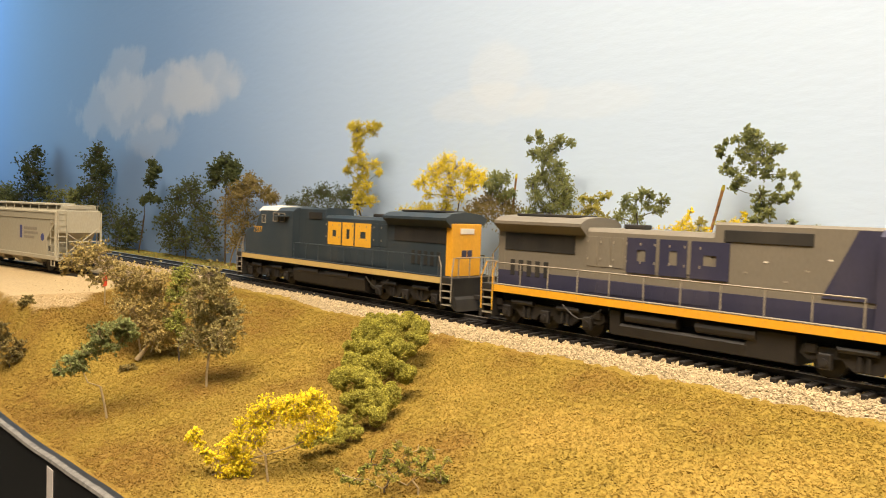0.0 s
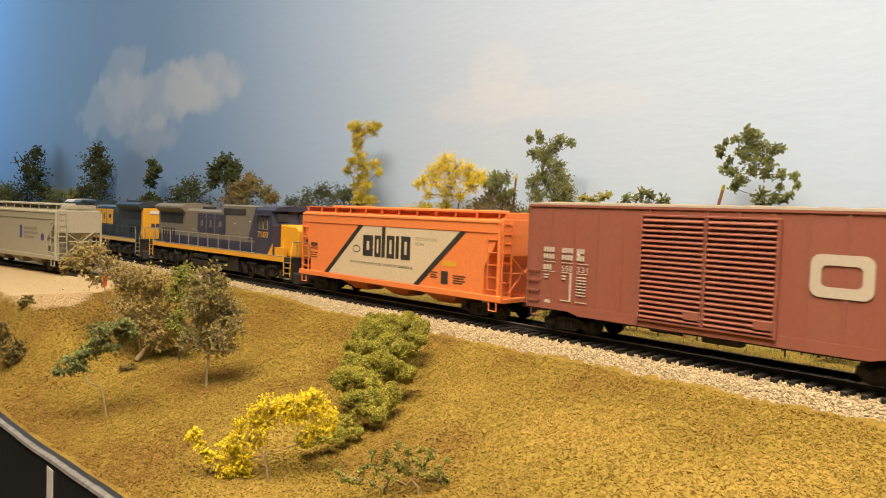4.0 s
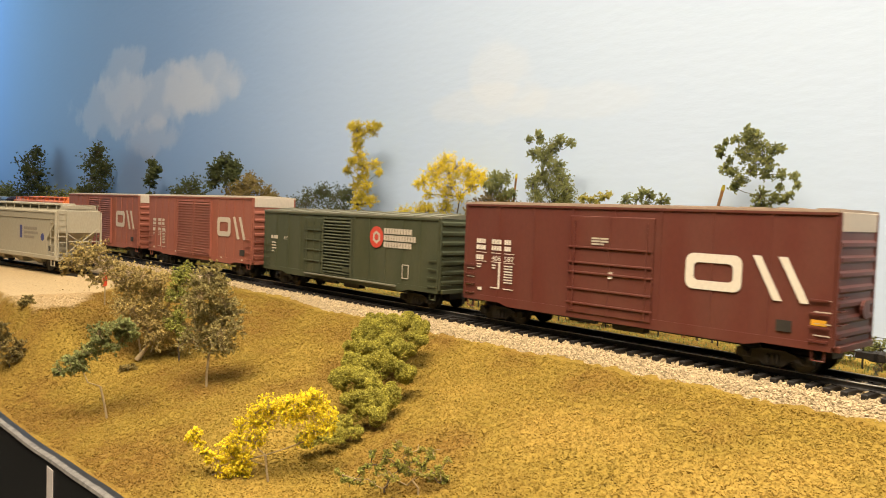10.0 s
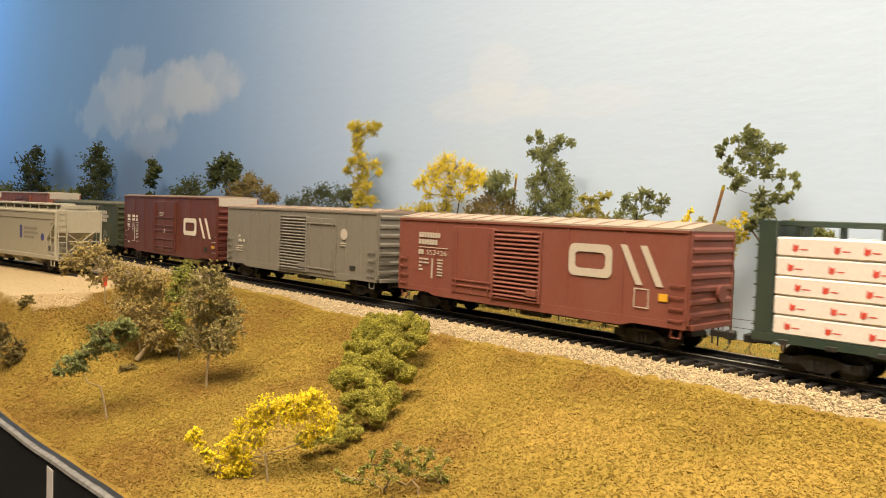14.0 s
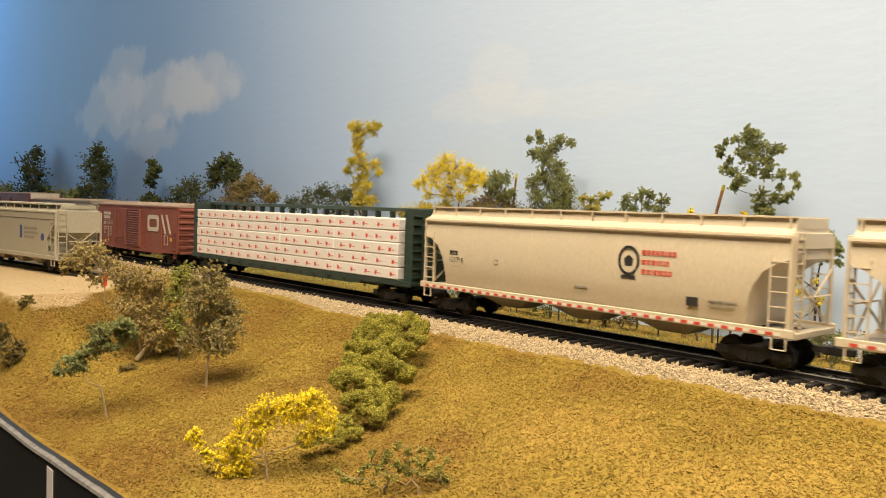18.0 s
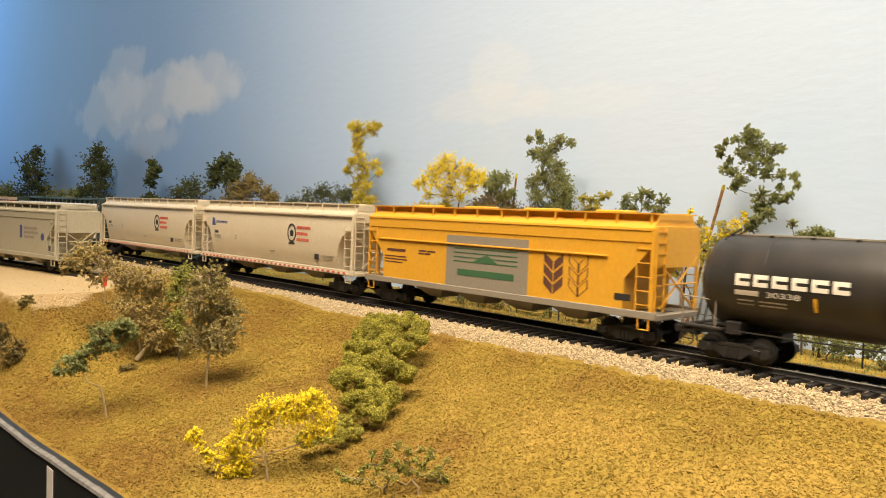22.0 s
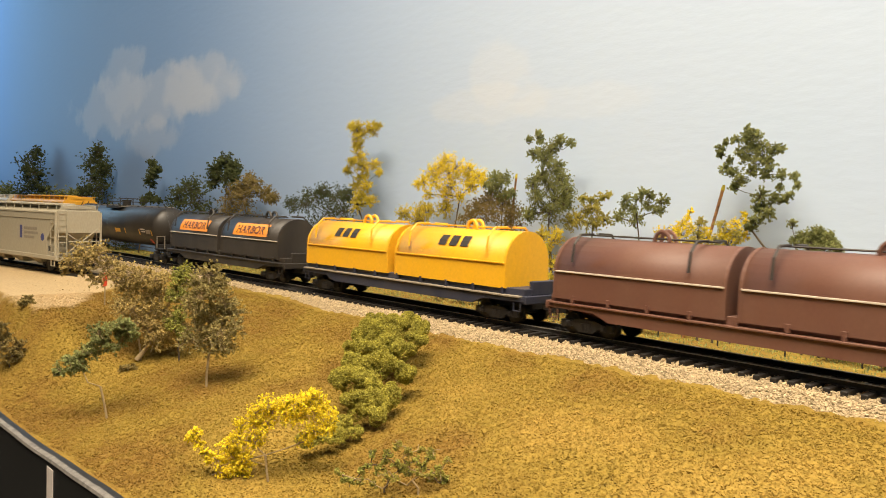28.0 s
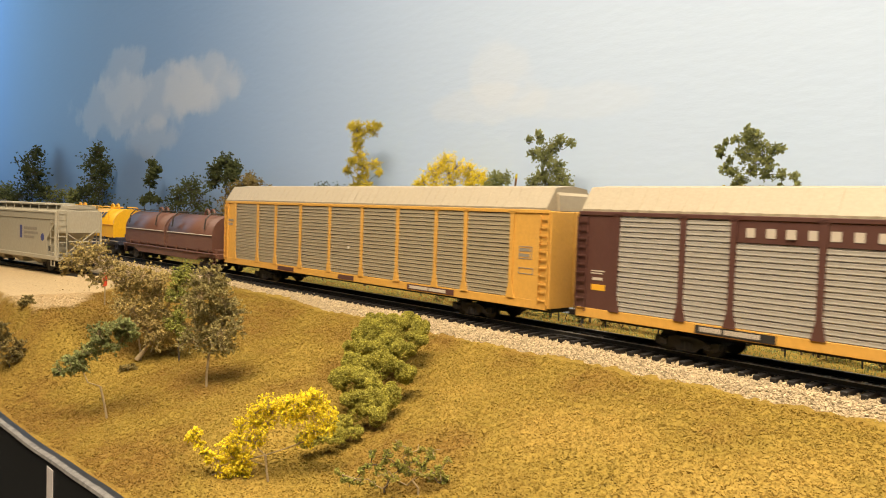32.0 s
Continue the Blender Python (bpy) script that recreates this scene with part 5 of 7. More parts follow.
car, X, Y = boxcar("brick red boxcar with louvred double doors, first of the pair", -0.4602, -0.6380, 10.0, 57.9, "cn_red", "off_white", posts=14, white_end=True, peak=0.9)
louvre_door(car, M["cn_red"], X(-0.5208), X(-0.5488), 11.5, 54.5, Y - 0.2, 20)
louvre_door(car, M["cn_red"], X(-0.5492), X(-0.5768), 11.5, 54.5, Y - 0.2, 20)
worm(car, X(-0.5878), X(-0.6305), 27.0, 43.6, Y, "off_white")
stencil(car, X, -0.4697, 38.6, "off_white", Y, "558331")
mark(car, "plate", "ink", X(-0.6225), X(-0.6285), 16.2, 20.0, Y, "small black data panel")
mark(car, "plate", "white", X(-0.4885), X(-0.4900), 34, 36.5, Y)

car, X, Y = boxcar("brick red boxcar with louvred double doors, second of the pair", -0.6618, -0.8378, 10.0, 58.0, "cn_red", "off_white", posts=14, white_end=True, peak=0.9)
louvre_door(car, M["cn_red"], X(-0.7199), X(-0.7484), 11.5, 54.5, Y - 0.2, 20)
louvre_door(car, M["cn_red"], X(-0.7488), X(-0.7773), 11.5, 54.5, Y - 0.2, 20)
worm(car, X(-0.7870), X(-0.8294), 27.5, 43.6, Y, "off_white")
stencil(car, X, -0.6707, 38.6, "off_white", Y)
mark(car, "plate", "ink", X(-0.8215), X(-0.8285), 15.8, 20.2, Y, "small black data panel")
for sx in (-0.7150, -0.7930, -0.8240):
    mark(car, "patch", "off_white", X(sx), X(sx) - 2.2, 12.2, 13.3, Y)

car, X, Y = boxcar("dark olive green boxcar with ribbed ends", -0.8556, -1.0330, 9.0, 49.2, "bc_green", "bc_roof", posts=12, peak=2.2)
plug_door(car, M["bc_green"], X(-0.9065), X(-0.9278), 11.5, 46.0, Y - 0.2)
louvre_door(car, M["bc_green"], X(-0.9282), X(-0.9574), 11.5, 46.5, Y - 0.1, 17)
bm = bmesh.new()
bx(bm, X(-1.0000), X(-0.9080), Y + 0.5, Y + 1.5, 10.2, 11.2, 0.15)
part("door_track", bm, M["bc_roof"], car, "dusty pale door track")
cx, cz = X(-0.9805), 36.9
ring(car, "emblem_ring", "red_mark", [(cx + 6.2 * math.cos(a * math.pi / 8), cz + 6.2 * math.sin(a * math.pi / 8)) for a in range(16)], 3.0, Y, "red round emblem")
ring(car, "emblem_flower", "off_white", [(cx + (3.2 + 0.7 * (a % 2)) * math.cos(a * math.pi / 6), cz + (3.2 + 0.7 * (a % 2)) * math.sin(a * math.pi / 6)) for a in range(12)], 1.6, Y)
mark(car, "emblem_heart", "red_mark", cx + 1.5, cx - 1.5, cz - 1.5, cz + 1.5, Y, "", 0.05)
for k, (z, n) in enumerate(((39.3, 7), (35.5, 8), (31.7, 7))):
    bars(car, "off_white", X(-0.9872), z + 3.0, [[3.5 * n]], 3.1, 0.5, Y)
text(car, "637", "off_white", X(-0.8812), 30.6, 2.3, Y)
bars(car, "off_white", X(-0.8650), 33.0, [[2.4, 5]], 2.3, 0.9, Y)
bars(car, "off_white", X(-0.8660), 28.5, [[2, 3], [2, 3], [2, 3], [3]], 0.8, 1.1, Y)
ring(car, "data_frame", "off_white", [(X(-1.0040), 15.2), (X(-1.0040), 23.0), (X(-1.0095), 23.0), (X(-1.0095), 15.2)], 0.5, Y)

car, X, Y = boxcar("dark oxide brown boxcar with white emblem", -1.0530, -1.2305, 9.4, 57.4, "oxide", "dusty_roof", posts=8, white_end=True, peak=0.8)
plug_door(car, M["oxide"], X(-1.1188), X(-1.1612), 11.0, 53.0, Y - 0.2, (0.1, 0.25, 0.42, 0.52, 0.68))
worm(car, X(-1.1755), X(-1.2226), 25.5, 41.0, Y, "white")
stencil(car, X, -1.0612, 40.2, "white", Y, "406587")
for z in (21, 25, 29, 33):
    mark(car, "stripe", "off_white", X(-1.0550), X(-1.0600), z - 8, z - 7.6, Y)
    mark(car, "stripe", "off_white", X(-1.2245), X(-1.2300), z - 6, z - 5.6, Y)
mark(car, "plate", "ink", X(-1.2115), X(-1.2170), 15.0, 19.0, Y, "black data panel")
mark(car, "tag", "gold_mark", X(-1.2235), X(-1.2285), 18.5, 20.5, Y, "yellow tag")
bars(car, "off_white", X(-1.1310), 44.0, [[4, 4.5], [4, 4.5], [4, 2]], 0.7, 0.5, Y + 0.6)
mark(car, "seal", "white", X(-1.1405), X(-1.1422), 27, 30.0, Y + 0.7, "", 0.3)

car, X, Y = boxcar("weathered light grey boxcar with a louvred door", -1.2488, -1.4264, 10.0, 51.0, "ic_grey", "dusty_roof", posts=12, peak=1.8)
louvre_door(car, M["ic_grey"], X(-1.3232), X(-1.3549), 11.0, 46.8, Y - 0.1, 17)
plug_door(car, M["ic_grey"], X(-1.3555), X(-1.3870), 11.0, 46.0, Y - 0.2, (0.1, 0.9))
bm = bmesh.new()
rod(bm, (X(-1.3945), Y, 37.0), (X(-1.3945), Y + 0.12, 37.0), 3.4, 20)
part("emblem_disc", bm, M["off_white"], car, "pale round emblem")
bars(car, "off_white", X(-1.3915), 32.0, [[5.5], [5.0]], 0.8, 0.6, Y)
bars(car, "off_white", X(-1.2660), 31.5, [[2.2], [5, 3]], 2.2, 1.0, Y)
bars(car, "off_white", X(-1.2620), 23.5, [[3, 4, 3]] * 3, 0.7, 0.9, Y)
mark(car, "plate", "ink", X(-1.4010), X(-1.4065), 16.4, 18.6, Y, "black data panel")

car, X, Y = boxcar("rust red boxcar with a peaked ribbed roof", -1.4472, -1.6222, 9.4, 48.9, "red5", "dusty_roof", posts=6, roof_ribs=14, peak=3.0)
plug_door(car, M["red5"], X(-1.4905), X(-1.5190), 12.0, 45.5, Y - 0.3, (0.12, 0.2))
louvre_door(car, M["red5"], X(-1.5195), X(-1.5487), 12.0, 45.0, Y - 0.1, 15)
worm(car, X(-1.5645), X(-1.6119), 25.8, 41.8, Y, "off_white")
bars(car, "off_white", X(-1.4635), 41.5, [[17], [15]], 2.7, 1.0, Y)
mark(car, "rule", "off_white", X(-1.4635), X(-1.4860), 33.4, 33.8, Y)
text(car, "552426", "off_white", X(-1.4695), 29.8, 2.5, Y, 16.0)
bars(car, "off_white", X(-1.4635), 32.3, [[4.2]], 2.5, 1.0, Y)
bars(car, "off_white", X(-1.4640), 27.8, [[3, 4], [3, 4], [2], [3]], 0.9, 1.0, Y)
mark(car, "bracket", "off_white", X(-1.4740), X(-1.4750), 17.5, 28, Y)
bars(car, "off_white", X(-1.4785), 27.8, [[4]] * 6, 0.7, 0.9, Y)
ring(car, "data_frame", "off_white", [(X(-1.5985), 16.5), (X(-1.5985), 24.5), (X(-1.6055), 24.5), (X(-1.6055), 16.5)], 0.45, Y)
mark(car, "tag", "gold_mark", X(-1.6100), X(-1.6140), 20.2, 23.2, Y, "yellow tag")
bm = bmesh.new()
slab(bm, [(X(-1.4965), 25), (X(-1.5090), 25), (X(-1.5060), 21), (X(-1.5028), 19.5), (X(-1.4995), 21)], Y - 0.2, Y + 0.5)
part("lock_box", bm, M["red5"], car)

def covered_hopper(label, front, rear, z0, eave, top, mat, sill_mat, half, cut=17.0, cut_z=31.0, hatches=6, chutes=3, curved=False, roof_mat=None, group="cars of the train", place=None):
    """A covered hopper: body with sloping end sheets, roof with walkway, end ladders, outlets and side sills."""
    car, h, X = rolling("covered_hopper", label, "hopper car", front, rear, group) if place is None else (thing("covered_hopper", label, "hopper car", place, group), (front - rear) * 500, lambda s: s)
    m, W = M[mat], half
    if curved:
        side = [(W - 2.6, z0 + 1), (W - 1.6, z0 + 4.5), (W - 0.8, z0 + 8), (W - 0.3, z0 + 12), (W - 0.1, z0 + 16), (W - 0.05, z0 + 20), (W - 0.15, z0 + 24), (W - 0.5, (z0 + 24 + eave - 3) / 2), (W - 0.9, eave - 3), (W - 1.5, eave - 0.4), (W - 2.4, eave + 1.4), (W - 4.5, eave + 3.2)]
    else:
        side = [(W - 0.4, z0 + 1), (W - 0.4, z0 + 8), (W - 0.4, z0 + 20), (W - 0.4, eave - 6), (W - 0.4, eave - 5.6), (W, eave - 5.2), (W, eave), (W - 4.5, top - 2.4)]
    sect = side + [(-y, z) for y, z in side[::-1]]
    # the end sheets slope up from the sill to below the roof: share of the length, share of the height
    edge = ((0.0, 0.0), (0.04, 0.28), (0.14, 0.46), (0.38, 0.62), (0.7, 0.71), (1.0, 0.76)) if curved else ((0.0, 0.0), (0.03, 0.40), (1.0, 0.80))
    cut_z = z0 + (eave - z0) * edge[-1][1]
    bm = bmesh.new()
    ends = [(h - cut + (cut - 3.0) * a, [(y, max(z, z0 + 1 + (eave - z0 - 1) * b + (z - z0) * 0.002)) for y, z in sect]) for a, b in edge]
    loft(bm, [(-x, p) for x, p in ends[::-1]] + ends, curved)
    body = part("body", bm, m, car)
    rm = M[roof_mat or mat]
    bm = bmesh.new()
    y1 = side[-1][0]
    prof(bm, [(y1 + 0.3, side[-1][1] - 0.2), (y1 - 0.6, top - 0.25), (0, top - 0.1), (-y1 + 0.6, top - 0.25), (-y1 - 0.3, side[-1][1] - 0.2), (0, side[-1][1] - 1.5)], -h + 3.0, h - 3.0)
    roof = part("roof", bm, rm, car)
    for s in (1, -1):
        bm = bmesh.new()
        bx(bm, -h + 3, h - 3, s * (y1 - 1.2), s * (y1 + (0.9 if curved else 2.6)), top - 0.2, top + 0.35)
        part("running_board", bm, rm, roof)
        for i in range(12):
            x = -h + 5 + (2 * h - 10) * i / 11
            bm = bmesh.new()
            drop = side[-1][1] - (0.4 if curved else 2.2)
            slab(bm, [(x - 0.35, top + 0.1), (x + 0.35, top + 0.1), (x + 0.35, drop), (x - 0.35, drop)], s * (y1 + (0.2 if curved else 1.6)), s * (y1 + (1.1 if curved else 2.4)))
            part("walk_bracket", bm, rm, roof)
        bm = bmesh.new()
        prof(bm, [(s * (W - 0.6), eave - 0.6), (s * (W + 0.35), eave - 0.4), (s * (W + 0.2), eave + 0.6), (s * (W - 1.0), eave + 0.7)], -h + 3.0, h - 3.0)
        part("eave_rail", bm, m, body)
        bm = bmesh.new()
        bx(bm, -h, h, s * (W - 1.3), s * (W + 0.35), z0 - 0.8, z0 + 2.2, 0.2)
        part("side_sill", bm, M[sill_mat], car)
    for i in range(hatches):
        x = -h + 12 + (2 * h - 24) * (i + 0.5) / hatches
        bm = bmesh.new()
        bx(bm, x - 7.5, x + 7.5, -5.5, 5.5, top - 0.6, top + (0.5 if curved else 1.3), 0.5)
        part("hatch", bm, rm, roof)
    for e in (-1, 1):
        # end frame: corner posts, ladder, slope sheet braces, platform
        for s in (1, -1):
            bm = bmesh.new()
            bx(bm, e * (h - 3.2), e * (h - 1.9), s * (W - 1.5), s * (W - 0.2), z0, eave + 0.5, 0.15)
            part("corner_post", bm, m, car)
            ladder(car, m, min(e * (h - 3.0), e * (h - 9.6)), max(e * (h - 3.0), e * (h - 9.6)), z0 + 2, cut_z + 2, 5, s * (W - 0.9))
            bm = bmesh.new()
            path_rod(bm, [(e * (h - 8), s * (W - 0.2), z0 + 1), (e * (h - 8), s * (W - 0.2), z0 - 5.2), (e * (h - 3), s * (W - 0.2), z0 - 5.2), (e * (h - 3), s * (W - 0.2), z0 + 1)], 0.4, 5)
            part("step", bm, m, car)
        end_rungs = bmesh.new()
        for y in (W - 2.2, W - 8.6):
            bx(end_rungs, e * (h - 2.2), e * (h - 1.4), y - 0.3, y + 0.3, z0 + 2, eave + 1)
        lad = part("end_ladder", end_rungs, m, car)
        for i in range(8):
            z = z0 + 4 + (eave - z0 - 5) * i / 7
            bm = bmesh.new()
            bx(bm, e * (h - 2.0), e * (h - 1.5), W - 8.6, W - 2.2, z - 0.25, z + 0.25)
            part("rung", bm, m, lad)
        bm = bmesh.new()
        rod(bm, (e * (h - 2.2), W - 2, cut_z - 4), (e * (h - 3), -W + 3, z0 + 3), 0.5, 5)
        rod(bm, (e * (h - 2.2), -W + 2, cut_z - 4), (e * (h - 3), W - 8, z0 + 3), 0.5, 5)
        part("end_brace", bm, m, car)
        bm = bmesh.new()
        path_rod(bm, [(e * (h - 1.8), -W + 3, z0 + 2), (e * (h - 1.8), -W + 3, z0 + 13), (e * (h - 1.8), W - 10, z0 + 13)], 0.4, 5)
        part("end_rail", bm, m, car)
        bm = bmesh.new()
        bx(bm, e * (h - 14), e * h, -W + 1.2, W - 1.2, z0 - 1.2, z0 + 1.0, 0.2)
        part("end_platform", bm, M[sill_mat], car)
        bm = bmesh.new()
        bx(bm, e * (h - 3.4), e * (h - 2.0), -W + 1.6, W - 1.6, cut_z + 4 if curved else z0 + (eave - z0) * 0.56, eave + 1.5, 0.2)
        part("end_sheet", bm, m, car)
        coupler(car, e * (h - 0.5), e)
        truck(car, e * (h - 17.5))
    for i in range(chutes):
        x = (-h + 32) + (2 * h - 64) * (i + 0.5) / chutes
        w = (2 * h - 64) / chutes * 0.47
        bm = bmesh.new()
        a = [bm.verts.new((xx * MM, yy * MM, (z0 + 1.2) * MM)) for xx, yy in ((x - w, -W + 3), (x + w, -W + 3), (x + w, W - 3), (x - w, W - 3))]
        b = [bm.verts.new((xx * MM, yy * MM, (z0 - 6.6) * MM)) for xx, yy in ((x - w * 0.3, -6), (x + w * 0.3, -6), (x + w * 0.3, 6), (x - w * 0.3, 6))]
        for k in range(4):
            bm.faces.new((a[k], a[(k + 1) % 4], b[(k + 1) % 4], b[k]))
        bm.faces.new(b[::-1])
        bm.faces.new(a)
        bmesh.ops.recalc_face_normals(bm, faces=bm.faces)
        # chutes of rounded cars get a darker grey: underbody shade put into the colour
        part("outlet_chute", bm, M["warm_grey"] if curved else M[sill_mat], car)
    bm = bmesh.new()
    bx(bm, -h + 4, h - 4, -4, 4, z0 - 2.5, z0 + 1.0)
    part("centre_sill", bm, M["black_part"], car)
    return car, X, W


# orange and cream plastics hopper
car, X, W = covered_hopper("bright orange hopper with a slanted cream panel", -0.2665, -0.4440, 10.6, 48.5, 53.0, "orange", "orange", 18.0, 12.4, 31)
Y = W - 0.4
pts = [(X(-0.3290), 43.2), (X(-0.4190), 43.2), (X(-0.3835), 13.0), (X(-0.2945), 13.0)]
bm = bmesh.new()
slab(bm, pts, Y, Y + 0.10)
part("cream_panel", bm, M["cream"], car, "cream painted slanted panel")
for (ax, bx_) in (((-0.3290, -0.3335), (-0.2945, -0.2990)), ((-0.4145, -0.4190), (-0.3790, -0.3835))):
    bm = bmesh.new()
    slab(bm, [(X(ax[0]), 43.2), (X(ax[1]), 43.2), (X(bx_[1]), 13.0), (X(bx_[0]), 13.0)], Y + 0.08, Y + 0.16)
    part("black_stripe", bm, M["ink"], car, "black slanted stripe")
for s_mark, wide_mark, top_mark in ((-0.3334, 9.4, 37.6), (-0.3443, 5.8, 37.8), (-0.3554, 6.8, 38.2), (-0.3680, 7.8, 38.4)):
    blocks(car, "ink", X(s_mark), 25.6, top_mark, [wide_mark], 0, Y + 0.08)
mark(car, "emblem_block", "ink", X(-0.3634), X(-0.3661), 25.8, 38.3, Y + 0.08)
mark(car, "emblem_block", "ink", X(-0.3508), X(-0.3539), 25.7, 43.0, Y + 0.08)
ring(car, "emblem_oval", "ink", [(X(-0.3270) + 3.6 * math.cos(a * math.pi / 8), 29.2 + 2.2 * math.sin(a * math.pi / 8)) for a in range(16)], 0.5, Y + 0.08)
text(car, "the name you can trust in plastics", "ink", X(-0.3210), 20.2, 2.6, Y + 0.02, 57)
text(car, "POLYETHYLENE", "warm_grey", X(-0.3800), 36.8, 1.7, Y + 0.02, 17)
text(car, "RESIN", "warm_grey", X(-0.3800), 34.0, 1.7, Y + 0.02, 7)
bars(car, "ink", X(-0.2790), 30.6, [[7.4]], 2.2, 1, Y + 0.05)
text(car, "44542", "ink", X(-0.2790), 26.2, 1.9, Y, 8.2)
bars(car, "maroon_mark", X(-0.2790), 24.6, [[3, 4], [3, 3], [3, 4]], 0.6, 0.8, Y)
mark(car, "tag", "gold_mark", X(-0.4020), X(-0.4120), 24.6, 27.6, Y, "yellow notice panel")
mark(car, "plate", "ink", X(-0.4010), X(-0.4062), 15.4, 22.0, Y, "black data panel")
bars(car, "maroon_mark", X(-0.3930), 21.2, [[5], [4], [5]], 0.6, 0.7, Y)
bars(car, "maroon_mark", X(-0.4100), 20.5, [[9], [8], [9], [7]], 0.6, 0.6, Y)

# two long pale hoppers with rounded sides
for front, rear, num, second in ((-1.9255, -2.1235, "121716", False), (-2.1372, -2.3350, "121832", True)):
    car, X, W = covered_hopper("long dusty pale grey hopper with rounded sides" if not second else "long dusty pale grey hopper with a blue corner emblem", front, rear, 13.4, 48.2, 55.0, "hopper_grey", "hopper_grey", 18.2, 18, 31, 6, 3, True)
    o = front + 1.9255
    P = lambda s: X(s + o)
    Y = W - 0.05
    cx, cz = P(-2.0550), 35.4
    ring(car, "emblem_ring", "ink", [(cx + 5.2 * math.cos(a * math.pi / 9), cz + 6.2 * math.sin(a * math.pi / 9)) for a in range(18)], 1.2, Y, "dark round emblem")
    bm = bmesh.new()
    slab(bm, [(cx + 1.8, cz - 2.2), (cx - 1.8, cz - 2.2), (cx - 2.2, cz + 0.8), (cx, cz + 2.4), (cx + 2.2, cz + 0.8)], Y, Y + 0.1)
    part("emblem_shield", bm, M["ink"], car)
    mark(car, "emblem_foot", "ink", cx + 3.4, cx - 3.4, cz - 7.4, cz - 6.0, Y)
    for z, ws in ((38.2, [1.9, 1.5, 1.5, 1.5, 1.5, 0.7, 1.5, 1.5]), (34.3, [1.9, 1.5, 1.5, 0.7, 1.4, 0.7, 1.4]), (30.4, [1.9, 1.5, 0.7, 1.5, 1.9, 1.5, 1.5])):
        blocks(car, "red_mark", P(-2.0612), z, z + 1.9, ws, 0.55, Y)
    bars(car, "ink", P(-1.9478), 33.2, [[6.0]], 2.2, 1.0, Y)
    text(car, num, "ink", P(-1.9478), 27.4, 2.5, Y, 9.8)
    bars(car, "warm_grey", P(-1.9488), 25.6, [[3, 4]], 0.6, 0.8, Y - 0.4)
    bars(car, "warm_grey", P(-2.0270), 22.6, [[3, 4]], 0.7, 0.8, Y - 0.4)
    mark(car, "plate", "ink", P(-2.0815), P(-2.0865), 20.0, 23.4, Y - 0.3, "black data panel")
    bars(car, "warm_grey", P(-2.0905), 23.0, [[3, 3, 5], [3, 3, 4]], 0.6, 0.9, Y - 0.4)
    ring(car, "data_frame", "warm_grey", [(P(-1.9790), 28), (P(-1.9790), 30.5), (P(-1.9815), 30.5), (P(-1.9815), 28)], 0.4, Y)
    if second:
        bm = bmesh.new()
        slab(bm, [(P(-1.9435), 36.6), (P(-1.9490), 36.6), (P(-1.9470), 42), (P(-1.9440), 42.4)], Y - 0.2, Y + 0.1)
        part("emblem_flag", bm, M["blue_mark"], car, "small blue pennant emblem")
        blocks(car, "blue_mark", P(-1.9495), 37.6, 40.2, [1.8, 1.2, 0.6, 1.0, 1.2, 1.3, 1.7, 1.2, 1.2, 1.2, 1.2], 0.35, Y - 0.3)
    # red and white warning stripe along the sill
    n = 68
    for i in range(n):
        x = -93 + 186 * i / (n - 1)
        mark(car, "stripe_mark", "red_mark" if i % 2 else "white", x + 1.3, x - 1.3, 13.2, 14.3, W + 0.37)

# yellow grain hopper
car, X, W = covered_hopper("golden yellow grain hopper with a grey centre panel", -2.3468, -2.5385, 13.0, 48.4, 54.8, "wheat_yellow", "warm_grey", 18.0, 16, 30, 4, 4)
Y = W - 0.4
mark(car, "grey_panel", "warm_grey", X(-2.4148), X(-2.4705), 14.6, 41.0, Y, "grey painted centre panel")
bars(car, "maroon_mark", X(-2.3660), 31.4, [[16]], 1.5, 1.0, Y)
bars(car, "maroon_mark", X(-2.3640), 27.5, [[5, 8, 5], [5, 10, 4], [4, 6, 5]], 0.6, 1.0, Y)
bars(car, "maroon_mark", X(-2.3930), 31.8, [[6, 7], [4.5, 4.5]], 0.8, 0.6, Y)
for i, z in enumerate((34.4, 32.2, 30.0, 27.8)):
    mark(car, "rule", "green_mark", X(-2.4205), X(-2.4640), z, z + 0.5, Y + 0.1)
bm = bmesh.new()
slab(bm, [(X(-2.4345), 28.4), (X(-2.4510), 28.4), (X(-2.4470), 30.6), (X(-2.4440), 32.2), (X(-2.4400), 30.8)], Y + 0.1, Y + 0.2)
part("emblem_leaf", bm, M["green_mark"], car)
mark(car, "emblem_bar", "green_mark", X(-2.4235), X(-2.4620), 21.0, 24.2, Y + 0.1)
for base, fill in ((-2.4855, True), (-2.4995, False)):
    for k in range(3):
        for e in (-1, 1):
            z = 17.5 + k * 5.2
            q = [(X(base), z), (X(base) + e * 5.2, z + 4.2), (X(base) + e * 5.2, z + 8.2), (X(base), z + 4.2)]
            if fill:
                bm = bmesh.new()
                slab(bm, [(a + e * 0.3, b) for a, b in q], Y, Y + 0.1)
                part("emblem_grain", bm, M["maroon_mark"], car)
            else:
                ring(car, "emblem_grain", "maroon_mark", q, 0.5, Y)
mark(car, "plate", "ink", X(-2.5185), X(-2.5265), 18.6, 21.4, Y, "black data panel")
